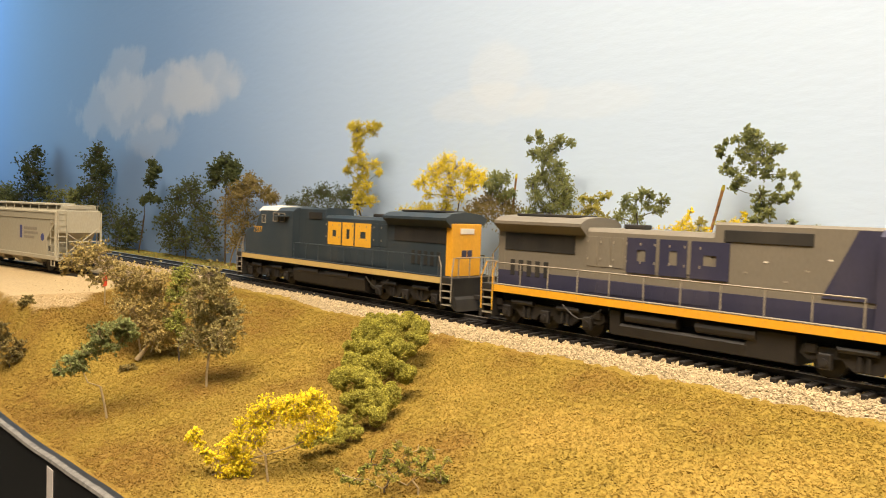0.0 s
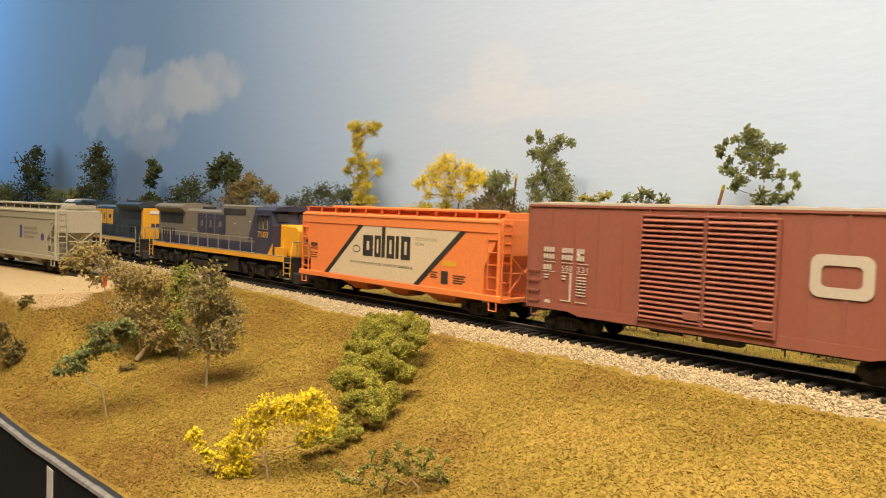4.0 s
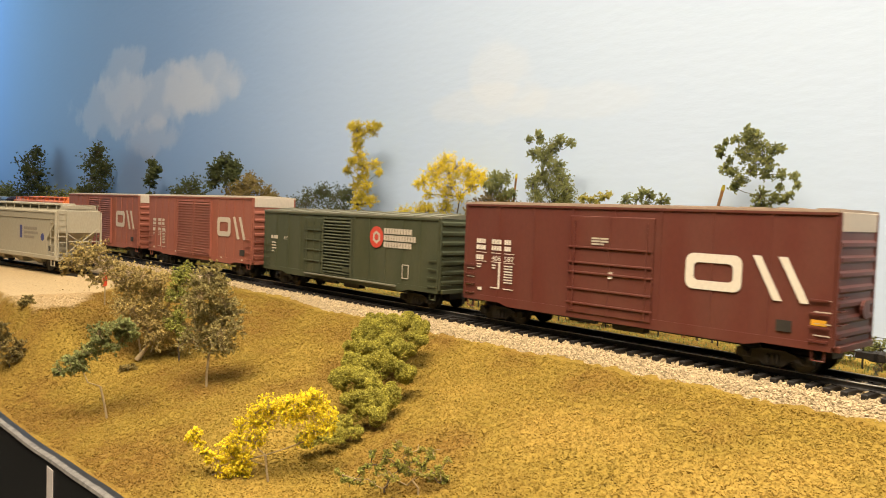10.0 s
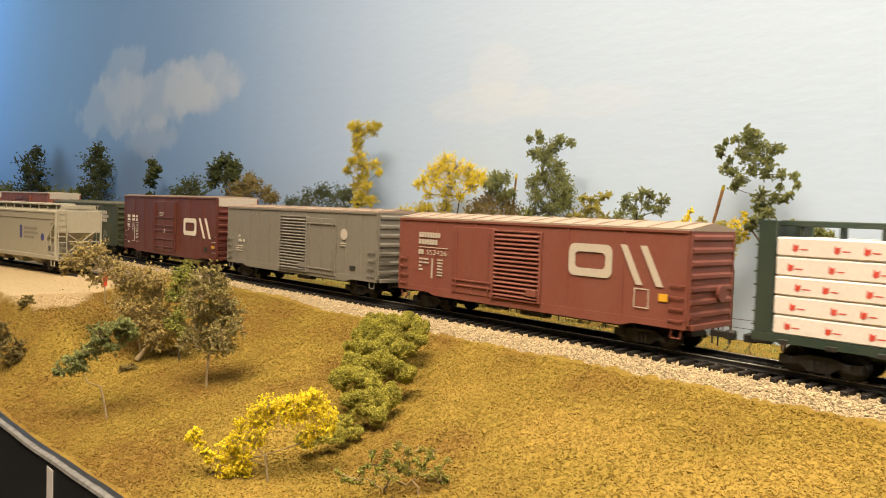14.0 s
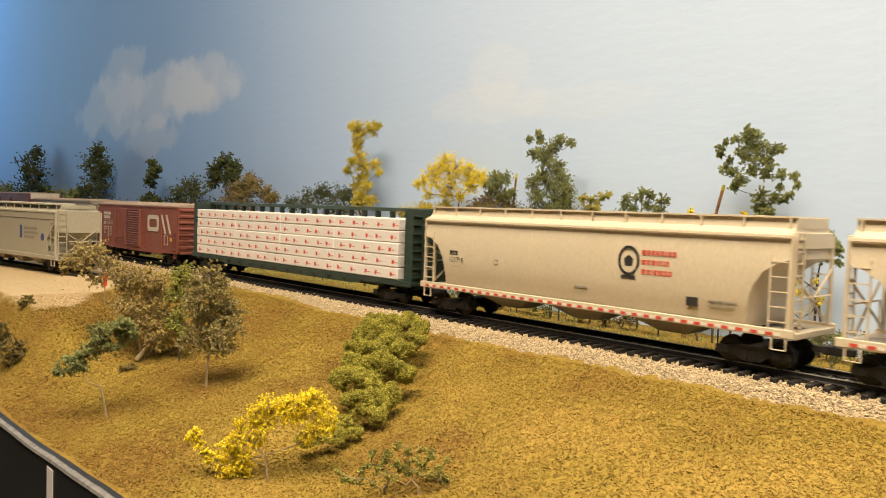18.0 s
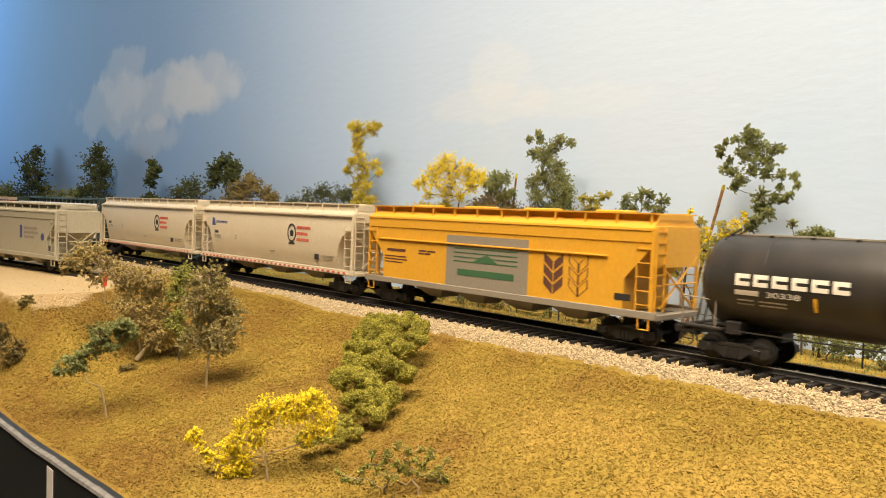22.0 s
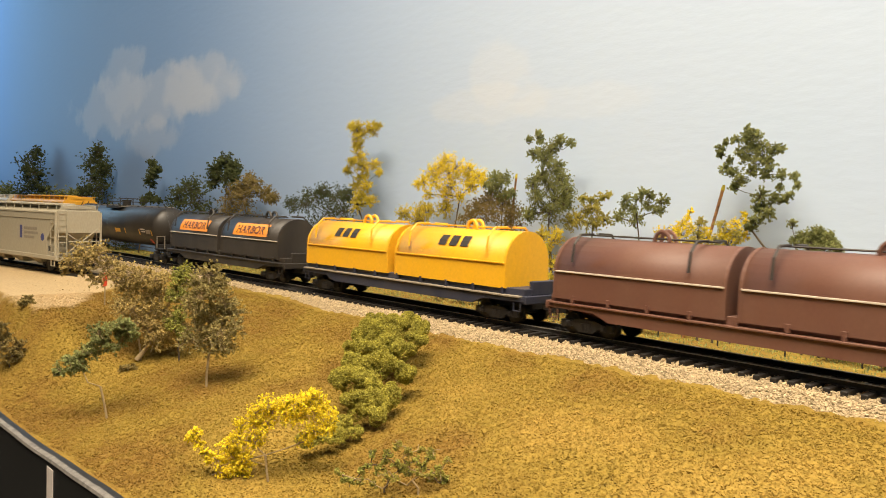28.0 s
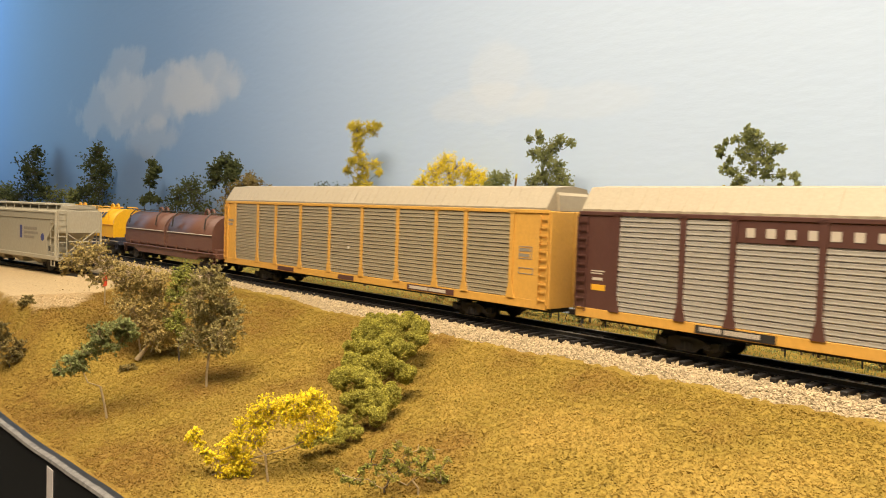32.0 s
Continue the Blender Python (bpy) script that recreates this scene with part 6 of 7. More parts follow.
for s in (1, -1):
    bm = bmesh.new()
    bx(bm, -72, 84, s * Y, s * (Y + 0.9), 36.2, 37.0, 0.15)
    part("side_rib", bm, M["wheat_yellow"], car)

# the standing cream hopper on the yard siding
yard_place = SIDE @ pose(0.0825, 0, 0)
ycar, X, W = covered_hopper("dusty cream hopper standing on the yard siding", 0.0825, -0.0825, 10.5, 45.0, 50.5, "yard_cream", "yard_cream", 18.0, 16, 30, 5, 3, False, None, "standing cars", yard_place)
Y = W - 0.4
mark(ycar, "emblem_panel", "blue_mark", -22, -26, 24, 34, Y, "faded blue emblem", 0.05)
bars(ycar, "warm_grey", -29, 33, [[22], [24], [18]], 2.0, 1.4, Y)
bm = bmesh.new()
rod(bm, (-60, Y, 26), (-60, Y + 0.12, 26), 2.8, 16)
part("emblem_disc", bm, M["blue_mark"], ycar)
mark(ycar, "plate", "ink", -70, -73.5, 16, 19.5, Y)

def c_truck(car, x):
    """A three-axle locomotive truck."""
    bm = bmesh.new()
    bx(bm, x - 26, x + 26, -11, 11, 7.5, 10.5, 0.4)
    t = part("truck", bm, M["frame_dark"], car)
    def side(bm):
        slab(bm, [(-32, 11.0), (32, 11.0), (33, 8.0), (30, 6.0), (19, 7.6), (15, 4.0), (6, 4.0), (4, 6.8), (-4, 6.8), (-6, 4.0), (-15, 4.0), (-19, 7.6), (-30, 6.0), (-33, 8.0)], -0.9, 0.9)
        for a in (-24, 0, 24):
            bx(bm, a - 2.4, a + 2.4, 0.5, 2.4, 3.4, 9.0, 0.4)
            rod(bm, (a, 2.2, 6), (a, 3.0, 6), 1.4, 10)
        for a in (-13, -10, 10, 13):
            rod(bm, (a, 1.2, 4.6), (a, 1.2, 9.6), 1.0, 7)
        rod(bm, (-20, 1.8, 11.2), (-7, 1.8, 11.2), 1.2, 8)
        rod(bm, (7, 1.8, 11.2), (20, 1.8, 11.2), 1.2, 8)
        bx(bm, -31, -27, 0.3, 1.8, 8.5, 12.0, 0.3)
        bx(bm, 27, 31, 0.3, 1.8, 8.5, 12.0, 0.3)
    me = shared("side_frame:c", side, "frame_dark")
    wheel = shared("wheel:c", wheel_shape(5.8), "steel")
    for s in (1, -1):
        piece("side_frame", me, t, pose(x * MM, s * 12.6 * MM, 0, 0, 0, 0 if s > 0 else 180))
        for a in (-24, 0, 24):
            piece("wheel", wheel, t, pose((x + a) * MM, s * 8.9 * MM, 5.8 * MM, 0, 0, 0 if s > 0 else 180))


def locomotive(label, front, rear, d, hood_mat, low_mat, cab_mat, nose_mat, roof_mat, nose, cab, tall, hood, rad, wide):
    """A road locomotive; u runs towards its cab end. nose, cab, tall, hood, rad: stretches of u in mm."""
    car, h, X = rolling("locomotive", label, "locomotive", front, rear)
    def ux(a, b):
        return sorted((d * a, d * b))
    bm = bmesh.new()
    bx(bm, -h, h, -16.8, 16.8, 15.6, 18.6, 0.2)
    bx(bm, -h + 8, h - 8, -9, 9, 10.5, 15.6)
    part("frame", bm, M["black_part"], car)
    for s in (1, -1):
        bm = bmesh.new()
        bx(bm, -h + 9, h - 9, s * 16.7, s * 17.2, 15.2, 18.5, 0.1)
        part("sill_stripe", bm, M["engine_yellow"] if not wide else M["pale_stripe"], car, "yellow sill stripe")
        bm = bmesh.new()
        bx(bm, -h + 9, h - 9, s * 15.2, s * 17.3, 18.6, 19.1, 0.1)
        part("walkway_edge", bm, M["warm_grey"] if not wide else M["engine_blue"], car)
    # hoods
    H = 10.8
    bm = bmesh.new()
    a, b = ux(rad[0], hood[1])
    prof(bm, [(-H, 18.6), (-H, 46.2), (-H + 1.8, 48.0), (H - 1.8, 48.0), (H, 46.2), (H, 18.6)], a, b)
    hd = part("hood", bm, M[hood_mat], car)
    bm = bmesh.new()
    a, b = ux(*tall)
    prof(bm, [(-H, 18.6), (-H, 51.4), (-H + 1.5, 52.4), (H - 1.5, 52.4), (H, 51.4), (H, 18.6)], a, b)
    tl = part("cabinet_hood", bm, M[hood_mat], car)
    for s in (1, -1):
        bm = bmesh.new()
        a, b = ux(tall[0] + 4, tall[0] + (tall[1] - tall[0]) * 0.62)
        bx(bm, a, b, s * H, s * (H + 0.4), 45.0, 49.5, 0.1)
        part("grille", bm, M["black_part"], tl, "dark intake grille")
        if low_mat != hood_mat:
            a, b = ux(rad[0], tall[1])
            bm = bmesh.new()
            bx(bm, a, b, s * H, s * (H + 0.15), 18.7, 25.6)
            part("lower_band", bm, M[low_mat], hd, "dark blue band along the hood")
        # hood doors
        n = 9
        a0, b0 = rad[1], hood[1]
        for i in range(n):
            u0, u1 = a0 + (b0 - a0) * i / n, a0 + (b0 - a0) * (i + 1) / n
            a, b = ux(u0 + 0.4, u1 - 0.4)
            bm = bmesh.new()
            bx(bm, a, b, s * (H + 0.1), s * (H + 0.35), 19.6, 25.4 if low_mat != hood_mat else 30.5, 0.08)
            part("hood_door", bm, M[low_mat], hd)
            bm = bmesh.new()
            bx(bm, a + 0.3, b - 0.3, s * (H + 0.05), s * (H + 0.25), 31.2, 44.2, 0.08)
            part("upper_door", bm, M[hood_mat], hd)
            for zl in (34.0, 41.5):
                bm = bmesh.new()
                bx(bm, b - 1.1, b - 0.5, s * (H + 0.2), s * (H + 0.55), zl, zl + 1.1)
                part("door_latch", bm, M["warm_grey"], hd)
        for i in range(5):
            u0 = rad[0] + 8 + i * 5.2
            a, b = ux(u0, u0 + 2.8)
            bm = bmesh.new()
            bx(bm, a, b, s * (H + 0.1), s * (H + 0.4), 23.5, 31.0, 0.08)
            part("vent", bm, M["black_part"], hd)
    # radiator wings
    a, b = ux(*rad)
    bm = bmesh.new()
    prof(bm, [(-H, 44.2), (-15.2, 48.0), (-15.2, 49.4), (-11, 51.6), (0, 52.6), (11, 51.6), (15.2, 49.4), (15.2, 48.0), (H, 44.2)], a, b)
    wing = part("radiator_wing", bm, M[hood_mat], car)
    for s in (1, -1):
        bm = bmesh.new()
        a2, b2 = ux(rad[0] + 4, rad[1] - 6)
        bx(bm, a2, b2, s * H, s * (H + 0.3), 35.5, 43.8, 0.1)
        part("radiator_grille", bm, M["black_part"], wing, "dark radiator screen")
    bm = bmesh.new()
    a2, b2 = ux(rad[0] + 8, rad[1] - 8)
    bx(bm, a2, b2, -8, 8, 52.0, 53.2, 0.3)
    part("radiator_top", bm, M["black_part"], wing)
    bm = bmesh.new()
    bx(bm, *ux(hood[0] + 14, hood[0] + 24), -3.5, 3.5, 48.0, 50.0, 0.4)
    part("exhaust_stack", bm, M["black_part"], car)
    # cab
    C = 16.4
    c0, c1 = cab
    bm = bmesh.new()
    pts = [(d * c0, 18.6), (d * c1, 18.6), (d * c1, 39 if not wide else 34), (d * (c1 - (9 if wide else 2.5)), 49.5), (d * c0, 49.5)]
    slab(bm, pts, -C, C)
    cb = part("cab", bm, M[cab_mat], car)
    bm = bmesh.new()
    prof(bm, [(-C, 49.0), (-C + 3.2, 51.6), (0, 52.8), (C - 3.2, 51.6), (C, 49.0)], *ux(c0, c1 - (6.5 if wide else -1.4)))
    part("cab_roof", bm, M[roof_mat], cb)
    for s in (1, -1):
        for u0, u1, z0, z1 in (((c0 + 10, c0 + 16, 42.5, 47.6), (c0 + 18, c0 + 24, 42.5, 47.6), (c1 - 15, c1 - 11, 41.0, 46.0)) if wide else ((c0 + 6, c0 + 11, 36.5, 44.0), (c0 + 11.8, c0 + 16.8, 36.5, 44.0))):
            bm = bmesh.new()
            bx(bm, *ux(u0, u1), s * C, s * (C + 0.2), z0, z1, 0.1)
            w = part("side_window", bm, M["glass"], cb, "dark cab window")
            bm = bmesh.new()
            for e0, e1, f0, f1 in ((u0 - 0.5, u1 + 0.5, z0 - 0.5, z0), (u0 - 0.5, u1 + 0.5, z1, z1 + 0.5), (u0 - 0.5, u0, z0, z1), (u1, u1 + 0.5, z0, z1)):
                bx(bm, *ux(e0, e1), s * C, s * (C + 0.4), f0, f1)
            part("window_frame", bm, M["warm_grey"], w)
        bm = bmesh.new()
        bx(bm, *ux(c0 + 4, c0 + 19), s * C, s * (C + 3.0), 45.6, 46.4, 0.1)
        part("sun_shade", bm, M[cab_mat], cb)
    for y in (-9, 9):
        bm = bmesh.new()
        u = c1 - (5 if wide else 1.2)
        bx(bm, *ux(u, u + 1.6), y - 4.5, y + 4.5, 41.5, 47.0, 0.2)
        part("windscreen", bm, M["glass"], cb, "dark windscreen pane")
    bm = bmesh.new()
    bx(bm, *ux(c1 - 4, c1 - 0.5), -4, 4, 48.0, 50.6, 0.3)
    part("number_board", bm, M["black_part"], cb)
    # nose
    N = 14.5 if wide else 10.4
    n0, n1 = nose
    bm = bmesh.new()
    slab(bm, [(d * n0, 18.6), (d * n1, 18.6), (d * n1, 33 if wide else 36.5), (d * (n1 - 2.5), 36 if wide else 39.0), (d * n0, 39 if wide else 40.0)], -N, N)
    bmesh.ops.bevel(bm, geom=list(bm.edges), offset=0.6 * MM, segments=1, affect="EDGES")
    ns = part("nose", bm, M[nose_mat], car)
    bm = bmesh.new()
    rod(bm, (d * n1, 1.6, 30), (d * (n1 + 0.5), 1.6, 30), 1.0, 10)
    rod(bm, (d * n1, -1.6, 30), (d * (n1 + 0.5), -1.6, 30), 1.0, 10)
    part("headlight", bm, M["white"], ns, "pair of round headlights")
    # rear of the hood
    bm = bmesh.new()
    bx(bm, *ux(rad[0] - 0.6, rad[0] + 4), -H - 0.1, H + 0.1, 18.7, 46.5, 0.2)
    re = part("hood_end", bm, M["engine_yellow"] if wide else M[hood_mat], car, "yellow painted hood end" if wide else "")
    bm = bmesh.new()
    bx(bm, *ux(rad[0] - 1.0, rad[0] - 0.5), -5, 5, 41.0, 44.0, 0.1)
    part("number_board", bm, M["white"], re)
    bm = bmesh.new()
    for y in (-4, 0.2):
        bx(bm, *ux(rad[0] - 0.9, rad[0] - 0.5), y, y + 3.4, 29, 32.5, 0.1)
    part("emblem_block", bm, M["engine_navy"], re)
    # fuel tank, steps, pilots, couplers, railings
    bm = bmesh.new()
    if wide:
        prof(bm, [(-14, 13.5), (14, 13.5), (15.5, 11), (14.5, 4.5), (11, 2.8), (-11, 2.8), (-14.5, 4.5), (-15.5, 11)], *ux(-38, 40))
    else:
        low = [(-14.2, 8.6), (14.2, 8.6), (15.0, 7.6), (14.4, 3.6), (11, 2.6), (-11, 2.6), (-14.4, 3.6), (-15.0, 7.6)]
        high = [(y, z if z < 7 else z + 6) for y, z in low]
        loft(bm, [(d * u, p) for u, p in ((-38, high), (-33, high), (-32.8, low), (22, low), (22.2, high), (40, high))])
    tank = part("fuel_tank", bm, M["frame_dark"], car)
    for s in (1, -1):
        for u in (-22, 10):
            bm = bmesh.new()
            u = u - 8 if not wide else u
            rod(bm, (d * u, s * 13.6, 11.9), (d * (u + 24), s * 13.6, 11.9), 2.5, 12)
            part("air_tank", bm, M["frame_dark"], tank)
    for e in (-1, 1):
        bm = bmesh.new()
        bx(bm, e * (h - 1.5), e * h, -16.0, 16.0, 3.0, 18.6, 0.2)
        slab(bm, [(e * h, 2.2), (e * (h + 2.6), 1.4), (e * (h + 1.2), 7.5), (e * h, 9)], -15, 15)
        part("pilot", bm, M["black_part"], car)
        for s in (1, -1):
            bm = bmesh.new()
            bx(bm, e * (h - 8.6), e * (h - 8.0), s * 11.2, s * 16.8, 3.0, 18.6)
            st = part("step_well", bm, M["black_part"], car)
            for z in (4.0, 7.6, 11.2, 14.8):
                bm = bmesh.new()
                bx(bm, e * (h - 8.2), e * (h - 1.2), s * 12.4, s * 16.8, z, z + 0.6)
                part("stair_tread", bm, M["warm_grey"], st)
            bm = bmesh.new()
            path_rod(bm, [(e * (h - 8.4), s * 17.2, 6), (e * (h - 8.4), s * 17.2, 24), (e * (h - 10.5), s * 17.0, 29.5)], 0.3, 6)
            path_rod(bm, [(e * (h - 0.8), s * 17.0, 6), (e * (h - 0.4), s * 16.8, 22), (e * (h - 1.6), s * 14.5, 29)], 0.3, 6)
            part("stair_rail", bm, M["gold_mark"] if not wide else M["warm_grey"], car)
        for y in (-12, -4, 4, 12):
            bm = bmesh.new()
            rod(bm, (e * (h - 0.6), y, 18.6), (e * (h - 0.6), y, 29.0), 0.35, 5)
            part("end_stanchion", bm, M["warm_grey"], car)
        bm = bmesh.new()
        path_rod(bm, [(e * (h - 0.6), -14.5, 29), (e * (h - 0.6), 14.5, 29)], 0.35, 5)
        part("end_handrail", bm, M["warm_grey"], car)
        coupler(car, e * (h - 0.5), e)
    for s in (1, -1):
        us = [rad[0] + 3 + i * ((cab[0] - 3) - (rad[0] + 3)) / 10 for i in range(11)]
        for u in us:
            bm = bmesh.new()
            rod(bm, (d * u, s * 16.9, 15.4), (d * u, s * 16.9, 29.2), 0.33, 5)
            part("stanchion", bm, M["warm_grey"] if not wide else M["engine_blue"], car)
        bm = bmesh.new()
        path_rod(bm, [(d * us[0], s * 16.9, 29.2), (d * us[-1], s * 16.9, 29.2)], 0.33, 5)
        part("handrail", bm, M["warm_grey"] if not wide else M["engine_blue"], car)
    c_truck(car, d * 74)
    c_truck(car, -d * 74)
    bm = bmesh.new()
    path = [(d * (-62 + 3 * i), 17.0, 13.5 - 5.5 * math.sin(math.pi * i / 7)) for i in range(8)]
    path_rod(bm, path, 0.3, 5)
    part("chain", bm, M["black_part"], car)
    return car, X, H + 0.36, C + 0.02


car, X, YH, YC = locomotive("dark slate blue locomotive with a wide cab", 0.2221, -0.0058, 1, "engine_blue", "engine_blue", "engine_blue", "engine_blue", "engine_blue",
                            (88, 106), (40, 90), (10, 40), (-53, 10), (-106, -53), True)
blocks(car, "gold_mark", X(0.1150), 29.8, 44.0, [14.0, 11.5, 15.5], 1.6, YH)
text(car, "7337", "gold_mark", X(0.1985), 34.0, 4.2, YC, 11.5)
bm = bmesh.new()
prof(bm, [(-16.5, 49.0), (-13.3, 51.9), (0, 53.1), (13.3, 51.9), (16.5, 49.0), (13.2, 51.2), (0, 52.4), (-13.2, 51.2)], 60, 84.0)
part("roof_patch", bm, M["white"], car, "cream painted front part of the cab roof")

car, X, YH, YC = locomotive("grey and dark blue locomotive with yellow nose", -0.0264, -0.2538, -1, "engine_grey", "engine_navy", "engine_navy", "engine_yellow", "engine_navy",
                            (89.5, 112.0), (65.6, 89.5), (5.7, 65.6), (-55, 5.7), (-107.5, -55), False)
blocks(car, "engine_navy", X(-0.1066), 29.9, 44.6, [14.0, 12.5, 16.0], 1.6, YH)
text(car, "7503", "gold_mark", X(-0.2097), 30.5, 4.0, YC, 14.0)
bm = bmesh.new()
slab(bm, [(X(-0.2056), 27.4), (X(-0.2056), 51.2), (X(-0.1975), 51.2), (X(-0.1865), 27.4)], YH - 0.3, YH + 0.05)
part("slant_panel", bm, M["engine_navy"], car, "dark blue slanted panel beside the cab")
bm = bmesh.new()
slab(bm, [(X(-0.2297), 27.0), (X(-0.2297), 18.6), (X(-0.2230), 18.6)], YC, YC + 0.1)
part("yellow_corner", bm, M["engine_yellow"], car, "yellow slanted corner of the cab")
for e in (1, -1):
    bm = bmesh.new()
    slab(bm, [(X(-0.2310), 18.6), (X(-0.2410), 18.6), (X(-0.2410), 24.5), (X(-0.2310), 24.5)], e * 12.0, e * 15.6)
    part("battery_box", bm, M["engine_yellow"], car)
bm = bmesh.new()
bx(bm, X(-0.2521), X(-0.2530), -4.5, 4.5, 29.0, 35.0, 0.1)
part("emblem_block", bm, M["engine_navy"], car)
for i in range(14):
    mark(car, "hood_plate", "white" if i % 3 == 0 else "warm_grey", X(-0.098 - 0.0075 * i), X(-0.098 - 0.0075 * i) - 1.6, 31.5 + (i * 7 % 5) * 2.2, 32.1 + (i * 7 % 5) * 2.2, YH - 0.3)

# ---- centre-beam flat car and its wrapped lumber ----
car, h, X = rolling("centre_beam_flat_car", "dark green centre-beam flat car with tall bulkheads", "flat car", -1.6480, -1.9150)
bm = bmesh.new()
bx(bm, -h, h, -16, 16, 11.5, 13.6, 0.2)
bx(bm, -h + 10, h - 10, -6, 6, 7.5, 11.5)
part("deck", bm, M["beam_green"], car)
for s in (1, -1):
    bm = bmesh.new()
    slab(bm, [(-h, 13.6), (h, 13.6), (h, 10.6), (h - 40, 10.6), (h - 55, 8.6), (-h + 55, 8.6), (-h + 40, 10.6), (-h, 10.6)], s * 15.6, s * 16.6)
    part("side_sill", bm, M["beam_green"], car)
    for i in range(16):
        x = -h + 12 + (2 * h - 24) * i / 15
        bm = bmesh.new()
        bx(bm, x - 1.6, x + 1.6, s * 16.4, s * 17.3, 10.2, 12.0, 0.2)
        part("winch", bm, M["black_part"], car)
for i in range(19):
    x = -h + 10 + (2 * h - 20) * i / 18
    bm = bmesh.new()
    bx(bm, x - 0.8, x + 0.8, -1.6, 1.6, 13.6, 53.0)
    part("beam_post", bm, M["beam_green"], car)
bm = bmesh.new()
bx(bm, -h + 2, h - 2, -2.6, 2.6, 51.8, 54.0, 0.3)
part("top_beam", bm, M["beam_green"], car)
for e in (-1, 1):
    bm = bmesh.new()
    bx(bm, e * (h - 2.2), e * (h - 0.6), -15.6, 15.6, 13.6, 53.6, 0.2)
    bh = part("bulkhead", bm, M["beam_green"], car)
    for s in (1, -1):
        bm = bmesh.new()
        bx(bm, e * (h - 7.0), e * (h - 0.4), s * 14.6, s * 15.8, 13.6, 53.8, 0.15)
        part("bulkhead_flange", bm, M["beam_green"], bh)
        for i in range(8):
            z = 16 + i * 4.8
            bm = bmesh.new()
            bx(bm, e * (h - 0.6), e * (h + 0.5), s * 9.5, s * 15.5, z - 0.3, z + 0.3)
            part("rung", bm, M["beam_green"], bh)
    for y in (-8, 0, 8):
        bm = bmesh.new()
        bx(bm, e * (h - 0.7), e * (h + 0.7), y - 0.7, y + 0.7, 13.6, 53.0)
        part("bulkhead_post", bm, M["beam_green"], bh)
    coupler(car, e * (h - 0.5), e)
    truck(car, e * (h - 23))
load = thing("lumber_load", "white wrapped lumber packs with red printed marks", "lumber", on_line((-1.6480 - 1.9150) / 2), "cars of the train")
CARS.append((load, (-1.6480 - 1.9150) / 2))
x0, x1, n = X(-1.6555), X(-1.9030), 4
for s in (1, -1):
    for k in range(5):
        for i in range(n):
            a, b = x0 + (x1 - x0) * i / n, x0 + (x1 - x0) * (i + 1) / n
            z = 13.7 + k * 6.9
            bm = bmesh.new()
            bx(bm, b + 0.06, a - 0.06, s * 3.0, s * (16.3 + 0.12 * ((i * 3 + k) % 3)), z, z + 6.72, 0.5)
            p = part("lumber_pack", bm, M["lumber_wrap"], load)
            if s > 0:
                for j in range(5):
                    x = a - (b - a) * -((j + 0.35 + 0.12 * ((k + j) % 3)) / 5)
                    bm = bmesh.new()
                    y = 16.3 + 0.12 * ((i * 3 + k) % 3)
                    slab(bm, [(x, z + 2.2), (x - 1.0, z + 1.6), (x - 2.0, z + 2.4), (x - 2.1, z + 4.2), (x - 1.1, z + 3.7), (x - 0.2, z + 4.6)], y, y + 0.1)
                    part("printed_mark", bm, M["red_mark"], p)
                    bm = bmesh.new()
                    bx(bm, x - 5.2, x - 2.6, y, y + 0.08, z + 2.5, z + 2.9)
                    part("printed_line", bm, M["red_mark"], p)

# ---- black tank car ----
car, h, X = rolling("tank_car", "long black tank car with a top platform", "tank car", -2.5480, -2.7830)
R, zc = 17.6, 30.2
bm = bmesh.new()
rings, n = [], 40
xe = (X(-2.5525), X(-2.7685))
L0, L1 = xe[0], xe[1]
for f, rr in ((0.0, 0.05), (1.2, 0.45), (3.2, 0.75), (5.6, 0.92), (8.5, 1.0)):
    rings.append((L0 - f, R * rr))
for f, rr in ((8.5, 1.0), (5.6, 0.92), (3.2, 0.75), (1.2, 0.45), (0.0, 0.05)):
    rings.append((L1 + f, R * rr))
prev = None
for x, r in rings:
    cur = [bm.verts.new((x * MM, r * math.cos(2 * math.pi * i / n) * MM, (zc + r * math.sin(2 * math.pi * i / n)) * MM)) for i in range(n)]
    if prev:
        for i in range(n):
            f = bm.faces.new((prev[i], prev[(i + 1) % n], cur[(i + 1) % n], cur[i]))
            f.smooth = True
    else:
        bm.faces.new(cur)
    prev = cur
bm.faces.new(prev[::-1])
bmesh.ops.recalc_face_normals(bm, faces=bm.faces)
shell = part("tank_shell", bm, M["tank_black"], car)
for i in range(5):
    x = L0 - 8.5 + (L1 - L0 + 17) * (i + 0.5) / 5
    bm = bmesh.new()
    rod(bm, (x - 0.15, 0, zc), (x + 0.15, 0, zc), R + 0.08, 40)
    part("weld_seam", bm, M["tank_black"], shell)
bm = bmesh.new()
bx(bm, L1 + 8, L0 - 8, -2.6, 2.6, zc + R - 0.1, zc + R + 0.5)
part("top_walk", bm, M["warm_grey"], car)
for i in range(14):
    x = L1 + 10 + (L0 - L1 - 20) * i / 13
    bm = bmesh.new()
    bx(bm, x - 0.5, x + 0.5, -4.4, 4.4, zc + R - 0.9, zc + R + 0.2)
    part("walk_bracket", bm, M["tank_black"], car)
xm = X(-2.6620)
bm = bmesh.new()
bx(bm, xm - 17, xm + 17, -12.5, 12.5, zc + R - 1.2, zc + R - 0.5, 0.1)
